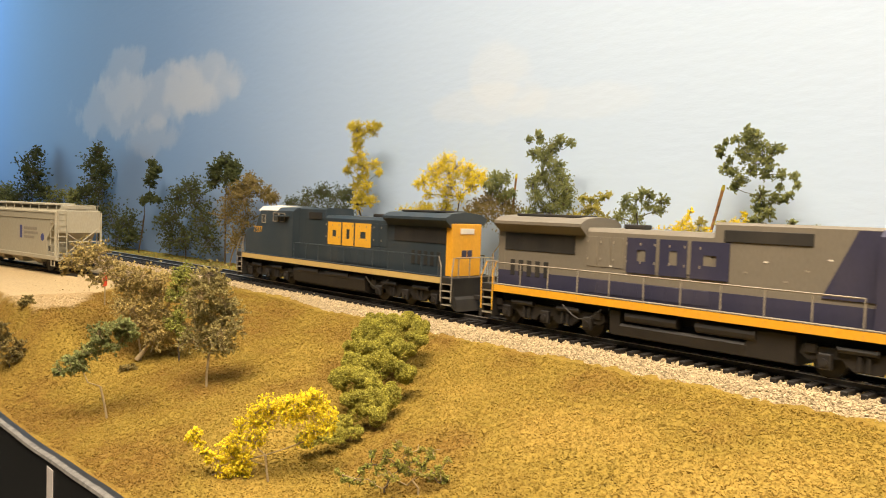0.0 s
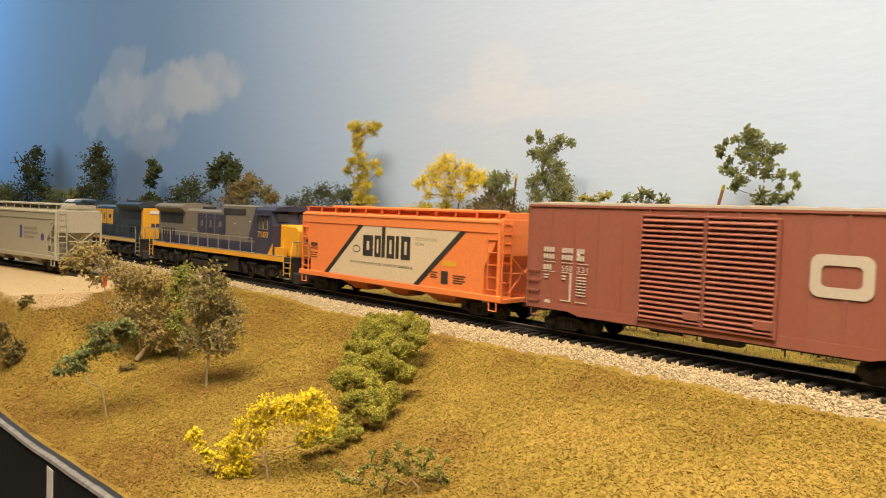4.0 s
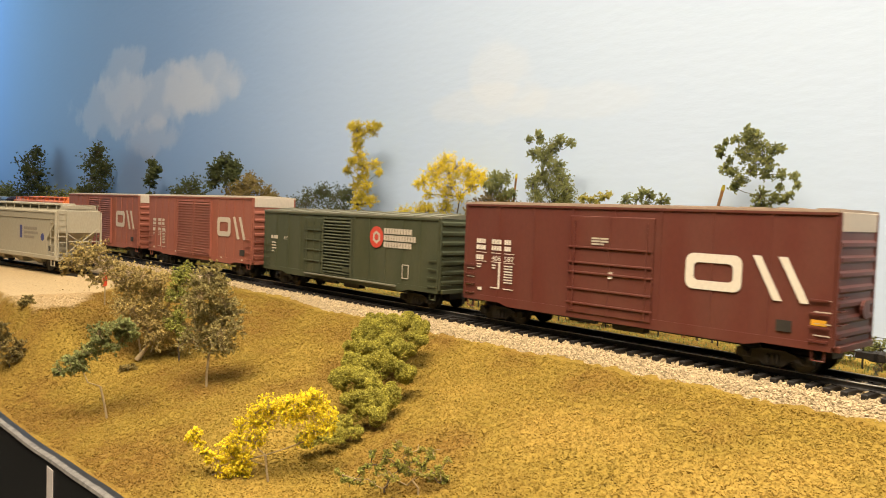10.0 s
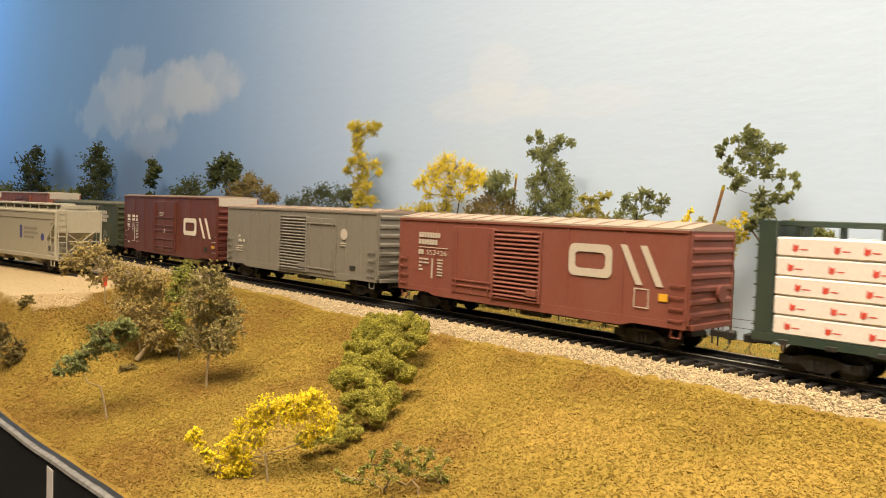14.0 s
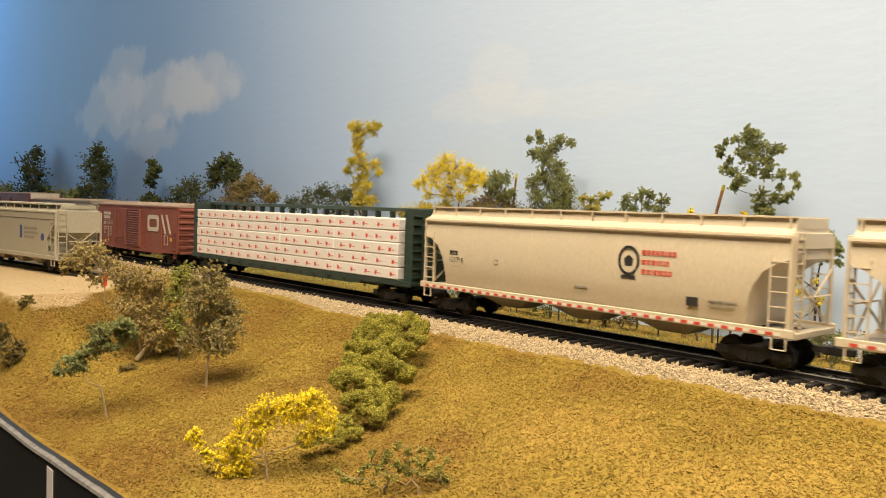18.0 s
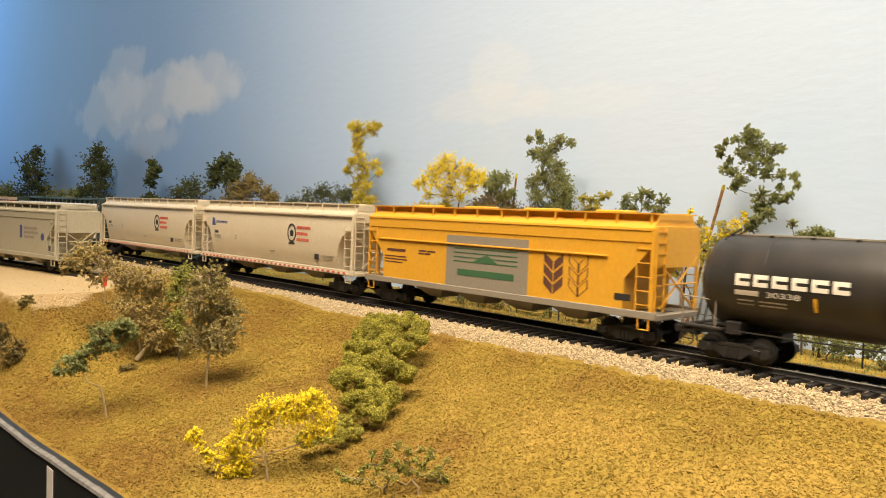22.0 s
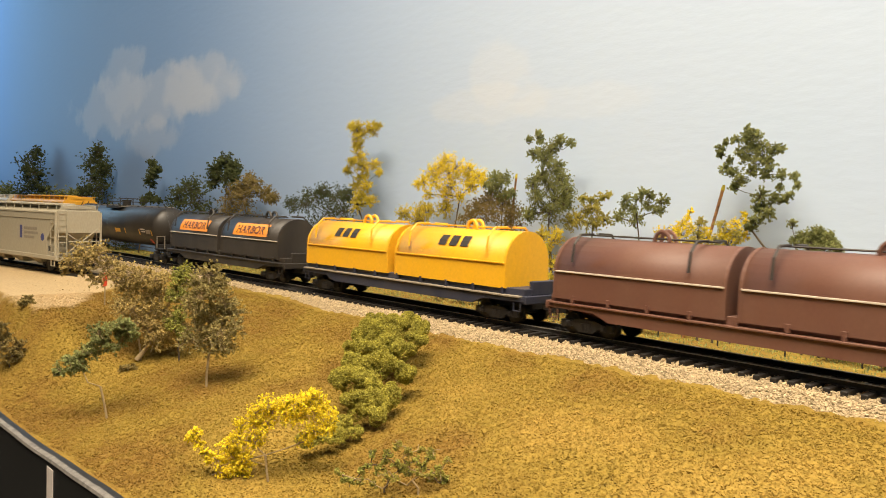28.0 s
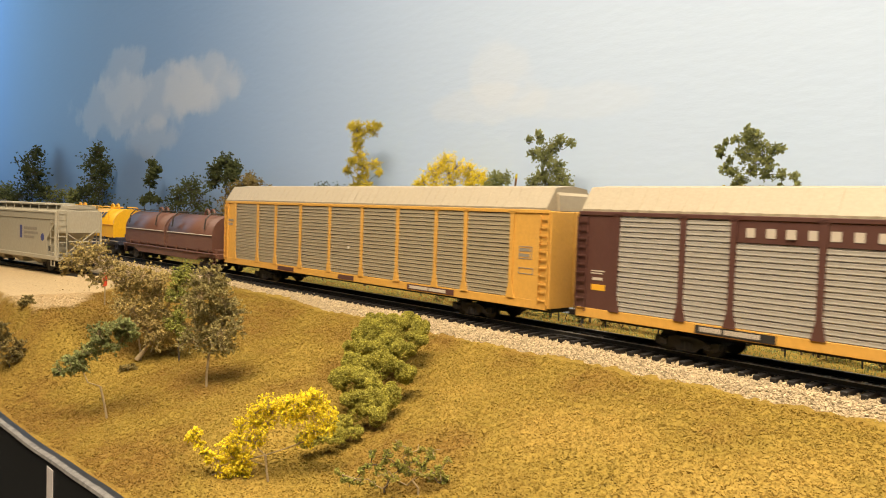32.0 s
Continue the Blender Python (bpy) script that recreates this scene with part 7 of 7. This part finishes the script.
pf = part("platform", bm, M["warm_grey"], car, "dusty grey platform round the dome")
bm = bmesh.new()
bx(bm, xm - 17.2, xm + 17.2, 12.3, 12.9, zc + R - 2.6, zc + R - 0.4)
part("platform_edge", bm, M["tank_black"], pf)
bm = bmesh.new()
rod(bm, (xm, 0, zc + R - 1), (xm, 0, zc + R + 4.4), 4.0, 18)
rod(bm, (xm, 0, zc + R + 4.4), (xm, 0, zc + R + 5.4), 4.6, 18)
part("dome", bm, M["tank_black"], car)
for sx in (-16.5, 16.5):
    for sy in (-12, 0, 12):
        bm = bmesh.new()
        rod(bm, (xm + sx, sy, zc + R - 0.6), (xm + sx, sy, zc + R + 6.8), 0.35, 5)
        part("rail_post", bm, M["tank_black"], pf)
for z in (3.6, 6.8):
    bm = bmesh.new()
    path_rod(bm, [(xm - 16.5, 12, zc + R + z), (xm - 16.5, -12, zc + R + z), (xm + 16.5, -12, zc + R + z), (xm + 16.5, 12, zc + R + z), (xm - 16.5, 12, zc + R + z)][: 5 if z > 5 else 4], 0.35, 5)
    part("platform_rail", bm, M["tank_black"], pf)
for e in (-1, 1):
    bm = bmesh.new()
    bx(bm, e * (h - 36), e * h, -5, 5, 8.6, 12.2, 0.3)
    bx(bm, e * (h - 4), e * (h - 1), -15, 15, 10.2, 12.6, 0.3)
    bx(bm, e * (h - 24), e * (h - 18), -13.5, 13.5, 10.5, 15.5, 0.4)
    fr = part("stub_frame", bm, M["frame_dark"], car)
    for s in (1, -1):
        bm = bmesh.new()
        bx(bm, e * (h - 18), e * h, s * 12.8, s * 16.2, 11.8, 12.8, 0.2)
        part("end_step_board", bm, M["frame_dark"], fr)
        bm = bmesh.new()
        path_rod(bm, [(e * (h - 1), s * 15, 12.6), (e * (h - 1), s * 15, 23.5), (e * (h - 15), s * 15.6, 22.8), (e * (h - 15), s * 15.6, 12.6)], 0.4, 5)
        part("corner_rail", bm, M["warm_grey"], fr)
        stirrup(car, M["frame_dark"], e * (h - 4), s * 15.4, 11)
    lad = bmesh.new()
    for y in (2.5, 8.0):
        path_rod(lad, [(e * (h - 3), y, 12), (e * (h - 6.5), y, 30), (e * (h - 14), y, 46.5), (e * (h - 20), y, zc + R + 2.5)], 0.35, 5)
    part("end_ladder", lad, M["frame_dark"], car)
    coupler(car, e * (h - 0.5), e)
    truck(car, e * (h - 21))
for s in (1, -1):
    bm = bmesh.new()
    path_rod(bm, [(-h + 22, s * 14.5, 12.2), (h - 22, s * 14.5, 12.2)], 0.3, 5)
    part("side_rod", bm, M["frame_dark"], car)


def on_tank(name, mat, xl, xr, z0, z1, label=""):
    """A mark that lies on the round shell."""
    bm = bmesh.new()
    m = 5
    cols = []
    for i in range(m + 1):
        z = z0 + (z1 - z0) * i / m
        y = math.sqrt(max(R * R - (z - zc) ** 2, 0.1)) + 0.12
        cols.append([bm.verts.new((x * MM, y * MM, z * MM)) for x in (xl, xr)])
    for a, b in zip(cols, cols[1:]):
        bm.faces.new((a[0], b[0], b[1], a[1]))
    bmesh.ops.recalc_face_normals(bm, faces=bm.faces)
    bmesh.ops.solidify(bm, geom=bm.faces[:], thickness=0.0001)
    return part(name, bm, M[mat], car, label)


x = X(-2.5712)
for w in (5.4, 5.4, 5.6, 5.4, 5.6, 5.4):
    t = 1.6
    on_tank("emblem_block", "white", x, x - w, 29.6, 29.6 + t)
    on_tank("emblem_block", "white", x, x - w, 34.0 - t, 34.0)
    on_tank("emblem_block", "white", x, x - t, 29.6, 34.0)
    x -= w + 1.4
on_tank("lettering_bar", "off_white", X(-2.5712), X(-2.5800), 26.2, 28.0)
tx = text(car, "30338", "off_white", X(-2.5830), 26.2, 1.9, R - 0.1, 12.0)
for z in (24.0, 22.6):
    for a, b in ((-2.5720, -2.5780), (-2.5800, -2.5900)):
        on_tank("lettering_bar", "warm_grey", X(a), X(b), z, z + 0.5)
on_tank("data_frame", "off_white", X(-2.6255), X(-2.6290), 32.0, 35.0)
for sx in (-2.5994, -2.6392, -2.6785, -2.7010, -2.7330, -2.7585):
    on_tank("reflector", "gold_mark", X(sx), X(sx) - 1.3, 22.6, 27.4, "yellow reflector strip")
on_tank("notice", "gold_mark", X(-2.6800), X(-2.6905), 23.4, 26.8, "yellow notice panel")
on_tank("notice", "off_white", X(-2.7370), X(-2.7460), 27.2, 28.3)
on_tank("notice", "off_white", X(-2.7378), X(-2.7460), 25.2, 26.2)
on_tank("notice", "warm_grey", X(-2.7480), X(-2.7565), 24.0, 27.6)
on_tank("placard", "red_mark", X(-2.7495), X(-2.7535), 15.6, 19.4, "red diamond placard")

# ---- steel coil cars ----
def coil_car(label, front, rear, hoods, hood_mat, deck_mat, sign=None, names=None, sunk=0.0, words=""):
    car, h, X = rolling("coil_car", label, "coil car", front, rear)
    for s in (1, -1):
        bm = bmesh.new()
        slab(bm, [(-h, 13.4), (h, 13.4), (h, 11.6), (h - 26, 11.2), (h - 34, 8.0), (-h + 34, 8.0), (-h + 26, 11.2), (-h, 11.6)], s * 14.5, s * 16.6)
        part("side_sill", bm, M[deck_mat], car)
        bm = bmesh.new()
        bx(bm, -h + 2, h - 2, s * 13.6, s * 17.6, 13.4, 14.2, 0.15)
        part("side_walk", bm, M["warm_grey"] if deck_mat == "navy" else M[deck_mat], car)
        for i in range(9):
            x = -h + 14 + (2 * h - 28) * i / 8
            bm = bmesh.new()
            bx(bm, x - 0.8, x + 0.8, s * 14.5, s * 16.2, 14.2, 17.6, 0.15)
            part("stake", bm, M[deck_mat], car)
    bm = bmesh.new()
    bx(bm, -h + 1, h - 1, -14.5, 14.5, 11.5, 17.4, 0.3)
    bx(bm, -h + 4, h - 4, -5, 5, 7.0, 11.5)
    part("trough", bm, M[deck_mat], car)
    for e in (-1, 1):
        bm = bmesh.new()
        bx(bm, e * (h - 1), e * (h + 1.2), -15.8, 15.8, 10.4, 14.2, 0.3)
        bx(bm, e * (h - 3), e * (h - 0.5), -9, 9, 14.2, 21.0, 0.4)
        part("end_sill", bm, M[deck_mat], car)
        bm = bmesh.new()
        path_rod(bm, [(e * (h + 0.6), -14, 14), (e * (h + 0.6), -14, 20), (e * (h + 0.6), -6, 20)], 0.4, 5)
        part("end_rail", bm, M[deck_mat], car)
        for s in (1, -1):
            stirrup(car, M[deck_mat], e * (h - 4), s * 16.0, 11)
        coupler(car, e * (h - 0.2), e)
        truck(car, e * (h - 20))
    for k, (f, r) in enumerate(hoods):
        a, b = X(f), X(r)
        arch = [(-15.8, 17.4), (-15.8, 29.6)] + [(-15.8 * math.cos(math.pi * i / 14), 29.6 + 15.2 * math.sin(math.pi * i / 14)) for i in range(1, 14)] + [(15.8, 29.6), (15.8, 17.4)]
        bm = bmesh.new()
        prof(bm, arch, b, a)
        for fc in bm.faces:
            fc.smooth = len(fc.verts) == 4 and fc.calc_center_median().z > 0.0297
        hd = part("hood", bm, M[hood_mat], car)
        hd.matrix_basis = pose(0, 0, -sunk * MM)
        inner = [(y * 1.015, 29.6 + (z - 29.6) * 1.015 if z > 29.6 else z) for y, z in arch]
        for x in (a, b):
            bm = bmesh.new()
            q = x + (0.25 if x == a else -0.25)
            prof(bm, inner, q - 0.7, q + 0.7)
            part("hood_rim", bm, M[hood_mat], hd)
        for s in (1, -1):
            bm = bmesh.new()
            bx(bm, b, a, s * 15.7, s * 16.5, 29.2, 29.9, 0.1)
            part("hood_ledge", bm, M["off_white"] if hood_mat != "coil_yellow" else M[hood_mat], hd)
            # lifting bars that hang over the shoulder
            for u in (0.12, 0.82) if k == 0 else (0.14, 0.86):
                x = a + (b - a) * u
                bm = bmesh.new()
                path_rod(bm, [(x, s * 2.2, 46.4), (x, s * 11.4, 46.2), (x, s * 15.6, 42.0), (x, s * 16.8, 34.0)], 0.6, 6)
                part("lift_bar", bm, M["coil_black"] if hood_mat != "coil_yellow" else M[hood_mat], hd)
        bm = bmesh.new()
        rod(bm, (a + (b - a) * 0.1, 2.2, 46.0), (a + (b - a) * 0.88, 2.2, 46.0), 0.45, 6)
        part("top_bar", bm, M["coil_black"] if hood_mat != "coil_yellow" else M[hood_mat], hd)
        xc = a + (b - a) * 0.56
        for y in (-2.4, 2.4):
            bm = bmesh.new()
            pts = [(xc + 3.6 * math.cos(math.pi * i / 8), y, 44.6 + 4.6 * math.sin(math.pi * i / 8)) for i in range(9)]
            path_rod(bm, pts, 0.95, 7)
            part("lifting_eye", bm, M[hood_mat], hd)
        if sign:
            sl, sr = a + (b - a) * sign[k][0], a + (b - a) * sign[k][1]
            bm = bmesh.new()
            cols = []
            for i in range(5):
                ang = radians(8 + 37 * i / 4)
                y, z = 15.8 * math.cos(ang) + 0.12, 29.6 + 15.2 * math.sin(ang) + 0.1
                cols.append([bm.verts.new((x * MM, y * MM, z * MM)) for x in (sl, sr)])
            for p, q in zip(cols, cols[1:]):
                bm.faces.new((p[0], q[0], q[1], p[1]))
            bmesh.ops.recalc_face_normals(bm, faces=bm.faces)
            bmesh.ops.solidify(bm, geom=bm.faces[:], thickness=0.0001)
            part("sign_panel", bm, M["sign_orange"], hd, "orange sign panel")
        if names:
            n0, n1, cols_, lo, hi, mt = names[k]
            nl, nr = a + (b - a) * n0, a + (b - a) * n1
            w = (nl - nr) / cols_
            if words:
                # lettering that follows the curve of the hood
                sign_text = text(hd, words, mt, nl, 0.0, 1.0, 0.0, nl - nr, bold=0.02)
                for v in sign_text.data.vertices:
                    ang = radians(lo + (hi - lo) * v.co.z / MM)
                    v.co.y, v.co.z = (15.8 * math.cos(ang) + 0.32) * MM, (29.6 + 15.2 * math.sin(ang) + 0.24) * MM
                continue
            for j in range(cols_):
                t0 = nl - j * w
                for u0, u1, g0, g1 in ((0.0, 0.72, lo, hi),):
                    bm = bmesh.new()
                    vs = []
                    for g in (g0, (g0 + g1) / 2, g1):
                        ang = radians(g)
                        y, z = 15.8 * math.cos(ang) + 0.3, 29.6 + 15.2 * math.sin(ang) + 0.22
                        vs.append([bm.verts.new(((t0 - w * u) * MM, y * MM, z * MM)) for u in (u0, u1)])
                    for p, q in zip(vs, vs[1:]):
                        bm.faces.new((p[0], q[0], q[1], p[1]))
                    bmesh.ops.recalc_face_normals(bm, faces=bm.faces)
                    part("emblem_block", bm, M[mt], hd)
    return car, X


coil_car("black coil car with two arched hoods and orange signs", -2.7900, -2.9725, ((-2.7962, -2.8772), (-2.8847, -2.9637)), "coil_black", "coil_black",
         ((0.20, 0.79), (0.21, 0.81)), ((0.26, 0.74, 6, 14, 37, "maroon_mark"), (0.27, 0.76, 6, 14, 37, "maroon_mark")), sunk=1.1, words="HARBOR")
coil_car("golden yellow coil car with two arched hoods", -2.9975, -3.1855, ((-3.0012, -3.0820), (-3.0906, -3.1724)), "coil_yellow", "navy",
         None, ((0.34, 0.64, 3, 24, 48, "ink"), (0.40, 0.70, 3, 24, 48, "ink")), sunk=0.5)
coil_car("weathered brown coil car with two arched hoods", -3.2000, -3.3800, ((-3.2041, -3.2848), (-3.2916, -3.3712)), "coil_brown", "coil_brown", sunk=1.6)

# ---- auto racks ----
def auto_rack(label, front, rear, frame_mat, panel_mat, roof_mat, deck_mat, posts, end_f, end_r, band=None):
    car, h, X = rolling("auto_rack", label, "auto rack", front, rear)
    W, z0, z1 = 17.2, 13.0, 54.8
    bm = bmesh.new()
    prof(bm, [(-W - 0.4, z1), (-W - 0.4, z1 + 1.2), (-11.5, 65.5), (0, 66.7), (11.5, 65.5), (W + 0.4, z1 + 1.2), (W + 0.4, z1)], -h + 2, h - 2)
    roof = part("roof", bm, M[roof_mat], car)
    n = 48
    for i in range(n):
        x = -h + 4 + (2 * h - 8) * i / (n - 1)
        bm = bmesh.new()
        prof(bm, [(W + 0.42, z1 + 0.4), (W + 0.52, z1 + 1.27), (11.55, 65.66), (11.4, 65.5)], x - 1.1, x + 1.1)
        part("roof_rib", bm, M[roof_mat], roof)
    bm = bmesh.new()
    bx(bm, -h + 1, h - 1, -W + 1.1, W - 1.1, z0, z1)
    core = part("inner_shell", bm, M["black_part"], car)
    for s in (1, -1):
        bm = bmesh.new()
        bx(bm, -h + 0.5, h - 0.5, s * (W - 0.8), s * (W + 0.3), 9.4, z0 + 0.6, 0.2)
        part("side_sill", bm, M[deck_mat], car)
        bm = bmesh.new()
        bx(bm, -h + 0.5, h - 0.5, s * (W - 0.4), s * (W + 0.6), z1 - 1.4, z1 + 0.3, 0.15)
        part("top_rail", bm, M[frame_mat], car)
        edges = [h - end_f] + [X(p) for p in posts] + [-h + end_r]
        for a, b in zip(edges, edges[1:]):
            top = z1 - 1.4
            if band and band[0] >= (a + b) / 2 >= band[1]:
                top = 45.0
                bm = bmesh.new()
                bx(bm, b + 0.5, a - 0.5, s * (W - 0.4), s * (W + 0.25), 45.2, z1 - 1.4, 0.1)
                part("name_band", bm, M[frame_mat], car)
            m = max(3, int((top - z0) / 2.05))
            step = (top - z0 - 0.8) / m
            outline = [(s * (W - 1.0), z0 + 0.6)]
            for i in range(m):
                z = z0 + 0.6 + step * i
                outline += [(s * (W - 0.25), z + 0.02), (s * (W + 0.30), z + step * 0.14), (s * (W + 0.22), z + step * 0.45), (s * (W + 0.30), z + step * 0.80), (s * (W - 0.25), z + step * 0.88)]
            outline += [(s * (W - 0.25), top), (s * (W - 1.0), top)]
            bm = bmesh.new()
            prof(bm, outline, b + 0.4, a - 0.4)
            part("side_panel", bm, M[panel_mat], car)
        for x in edges:
            bm = bmesh.new()
            slab(bm, [(x - 1.3, z1 - 0.4), (x + 1.3, z1 - 0.4), (x + 1.1, z0 + 7), (x + 2.6, z0 + 0.2), (x - 2.6, z0 + 0.2), (x - 1.1, z0 + 7)], s * (W - 0.3), s * (W + 0.75))
            slab(bm, [(x - 2.6, z1 - 0.2), (x + 2.6, z1 - 0.2), (x + 1.4, z1 - 2.0), (x - 1.4, z1 - 2.0)], s * (W - 0.3), s * (W + 0.75))
            part("side_post", bm, M[frame_mat], car)
        for e in (-1, 1):
            bm = bmesh.new()
            a, b = sorted((e * (h - (end_f if e > 0 else end_r)), e * (h - 0.3)))
            bx(bm, a, b, s * (W - 0.5), s * (W + 0.2), 10.0, z1 - 1.0, 0.15)
            ep = part("end_panel", bm, M[frame_mat], car)
            ladder(car, M[frame_mat], *sorted((e * (h - 0.6), e * (h - 5.4))), 12, z1 - 2, 11, s * (W + 0.1))
    for e in (-1, 1):
        for y in (-W + 0.4, 0.2):
            bm = bmesh.new()
            bx(bm, e * (h - 1.2), e * (h + 0.4), y, y + W - 0.6, 10.0, z1 - 0.2, 0.3)
            part("end_door", bm, M[frame_mat], car)
        bm = bmesh.new()
        slab(bm, [(e * (h - 4), z1), (e * (h + 0.2), z1), (e * (h - 0.5), 62), (e * (h - 4), 65.3)], -11, 11)
        part("roof_end", bm, M[roof_mat], roof)
        coupler(car, e * h, e)
        truck(car, e * (h - 52), 9.6, 4.4)
    bm = bmesh.new()
    bx(bm, -h + 6, h - 6, -7, 7, 7.0, z0)
    part("underframe", bm, M["black_part"], car)
    return car, X, W


car, X, W = auto_rack("yellow framed auto rack with galvanised panels", -3.3940, -3.7030, "rack_yellow", "rack_panel", "rack_roof", "rack_yellow",
                      [-3.4425, -3.4664, -3.4970, -3.5300, -3.5628, -3.5954, -3.6270, -3.6491], 16.0, 22.6)
mark(car, "sill_plate", "rack_brown", X(-3.6050), X(-3.6420), 10.0, 12.8, W + 0.32, "dark sill plate with worn pale bars")
bars(car, "off_white", X(-3.6070), 12.2, [[15, 13]], 1.6, 1, W + 0.45)
mark(car, "sill_plate", "rack_brown", X(-3.5400), X(-3.5560), 10.0, 12.6, W + 0.32)
mark(car, "sill_plate", "rack_brown", X(-3.4700), X(-3.4900), 10.0, 12.6, W + 0.32)
ring(car, "data_frame", "warm_grey", [(X(-3.6850), 32), (X(-3.6850), 38), (X(-3.6930), 38), (X(-3.6930), 32)], 0.4, W + 0.22)
bars(car, "warm_grey", X(-3.6855), 37.0, [[6.5], [6.0]], 1.5, 1.0, W + 0.22)
ring(car, "data_frame", "warm_grey", [(X(-3.6850), 25), (X(-3.6850), 28), (X(-3.6940), 28), (X(-3.6940), 25)], 0.4, W + 0.22)
bars(car, "warm_grey", X(-3.3995), 42.0, [[8], [7]], 1.8, 1.0, W + 0.22)
mark(car, "scratch", "white", X(-3.5490), X(-3.5508), 28.6, 30.2, W + 0.3, "small white chip", 0.05)

car, X, W = auto_rack("brown framed auto rack with bright silver panels", -3.7190, -4.0280, "rack_brown", "rack_silver", "rack_roof", "rack_yellow",
                      [-3.7701, -3.7908, -3.8228, -3.8555, -3.8880, -3.9200, -3.9520, -3.9750], 20.5, 20.5, (82, -64))
x = X(-3.7955)
for i, w in enumerate((3.2, 3.4, 3.4, 3.0, 3.4, 3.2, 3.4, 3.2)):
    mark(car, "emblem_block", "off_white", x, x - w, 47.2, 50.6, W + (0.30 if i != 2 else 0.80))
    x -= 7.4
mark(car, "sill_plate", "ink", X(-3.7770), X(-3.8085), 9.8, 12.9, W + 0.32, "black sill plate with pale bars")
bars(car, "off_white", X(-3.7790), 12.4, [[9, 14]], 1.8, 1, W + 0.45)
mark(car, "tag", "gold_mark", X(-3.7275), X(-3.7345), 21.5, 24.0, W + 0.22, "yellow notice panel")
bars(car, "off_white", X(-3.7280), 27.0, [[5]], 1.2, 1, W + 0.22)
bars(car, "off_white", X(-3.7270), 30.0, [[7], [6]], 0.5, 0.5, W + 0.22)

# ---- ties, last of the setting ----
bm = bmesh.new()
bx(bm, -1.25, 1.25, -19.2, 17.0, -4.4, -2.15, 0.25)
bx(bm, -0.8, 0.8, -10.4, -9.0, -2.15, -1.8)
bx(bm, -0.8, 0.8, -7.6, -6.4, -2.15, -1.8)
bx(bm, -0.8, 0.8, 6.4, 7.6, -2.15, -1.8)
bx(bm, -0.8, 0.8, 9.0, 10.4, -2.15, -1.8)
tie_me = mesh_of("tie", bm, M["tie"])
TIE = 0.0060
for i in range(-53, 172):
    j = random.uniform(-1, 1)
    piece("tie", tie_me, track, on_line(i * TIE, 0.0003 * j, 0.0, 0.8 * j))

# ---- movement: the train draws slowly to the far end and gathers a little speed ----
def travelled(t):
    """Metres that the train has gone since the start."""
    times = (0, 1.5, 3.5, 6, 8, 10.5, 13, 16, 19, 22, 25.5, 28, 30, 32)
    speed = SPEED
    total = 0.0
    for a, b, u, v in zip(times, times[1:], speed, speed[1:]):
        if t >= b:
            total += (u + v) / 2 * (b - a)
        elif t > a:
            w = u + (v - u) * (t - a) / (b - a)
            total += (u + w) / 2 * (t - a)
    return total


SPEED = (0.0985, 0.09984, 0.10282, 0.10201, 0.10866, 0.11112, 0.11154, 0.11487, 0.11797, 0.11729, 0.12037, 0.12176, 0.12544, 0.1298)


def motions():
    for ob, middle in CARS:
        walk(ob, [(t, on_line(middle + travelled(t))) for t in range(0, 33)])


motions()
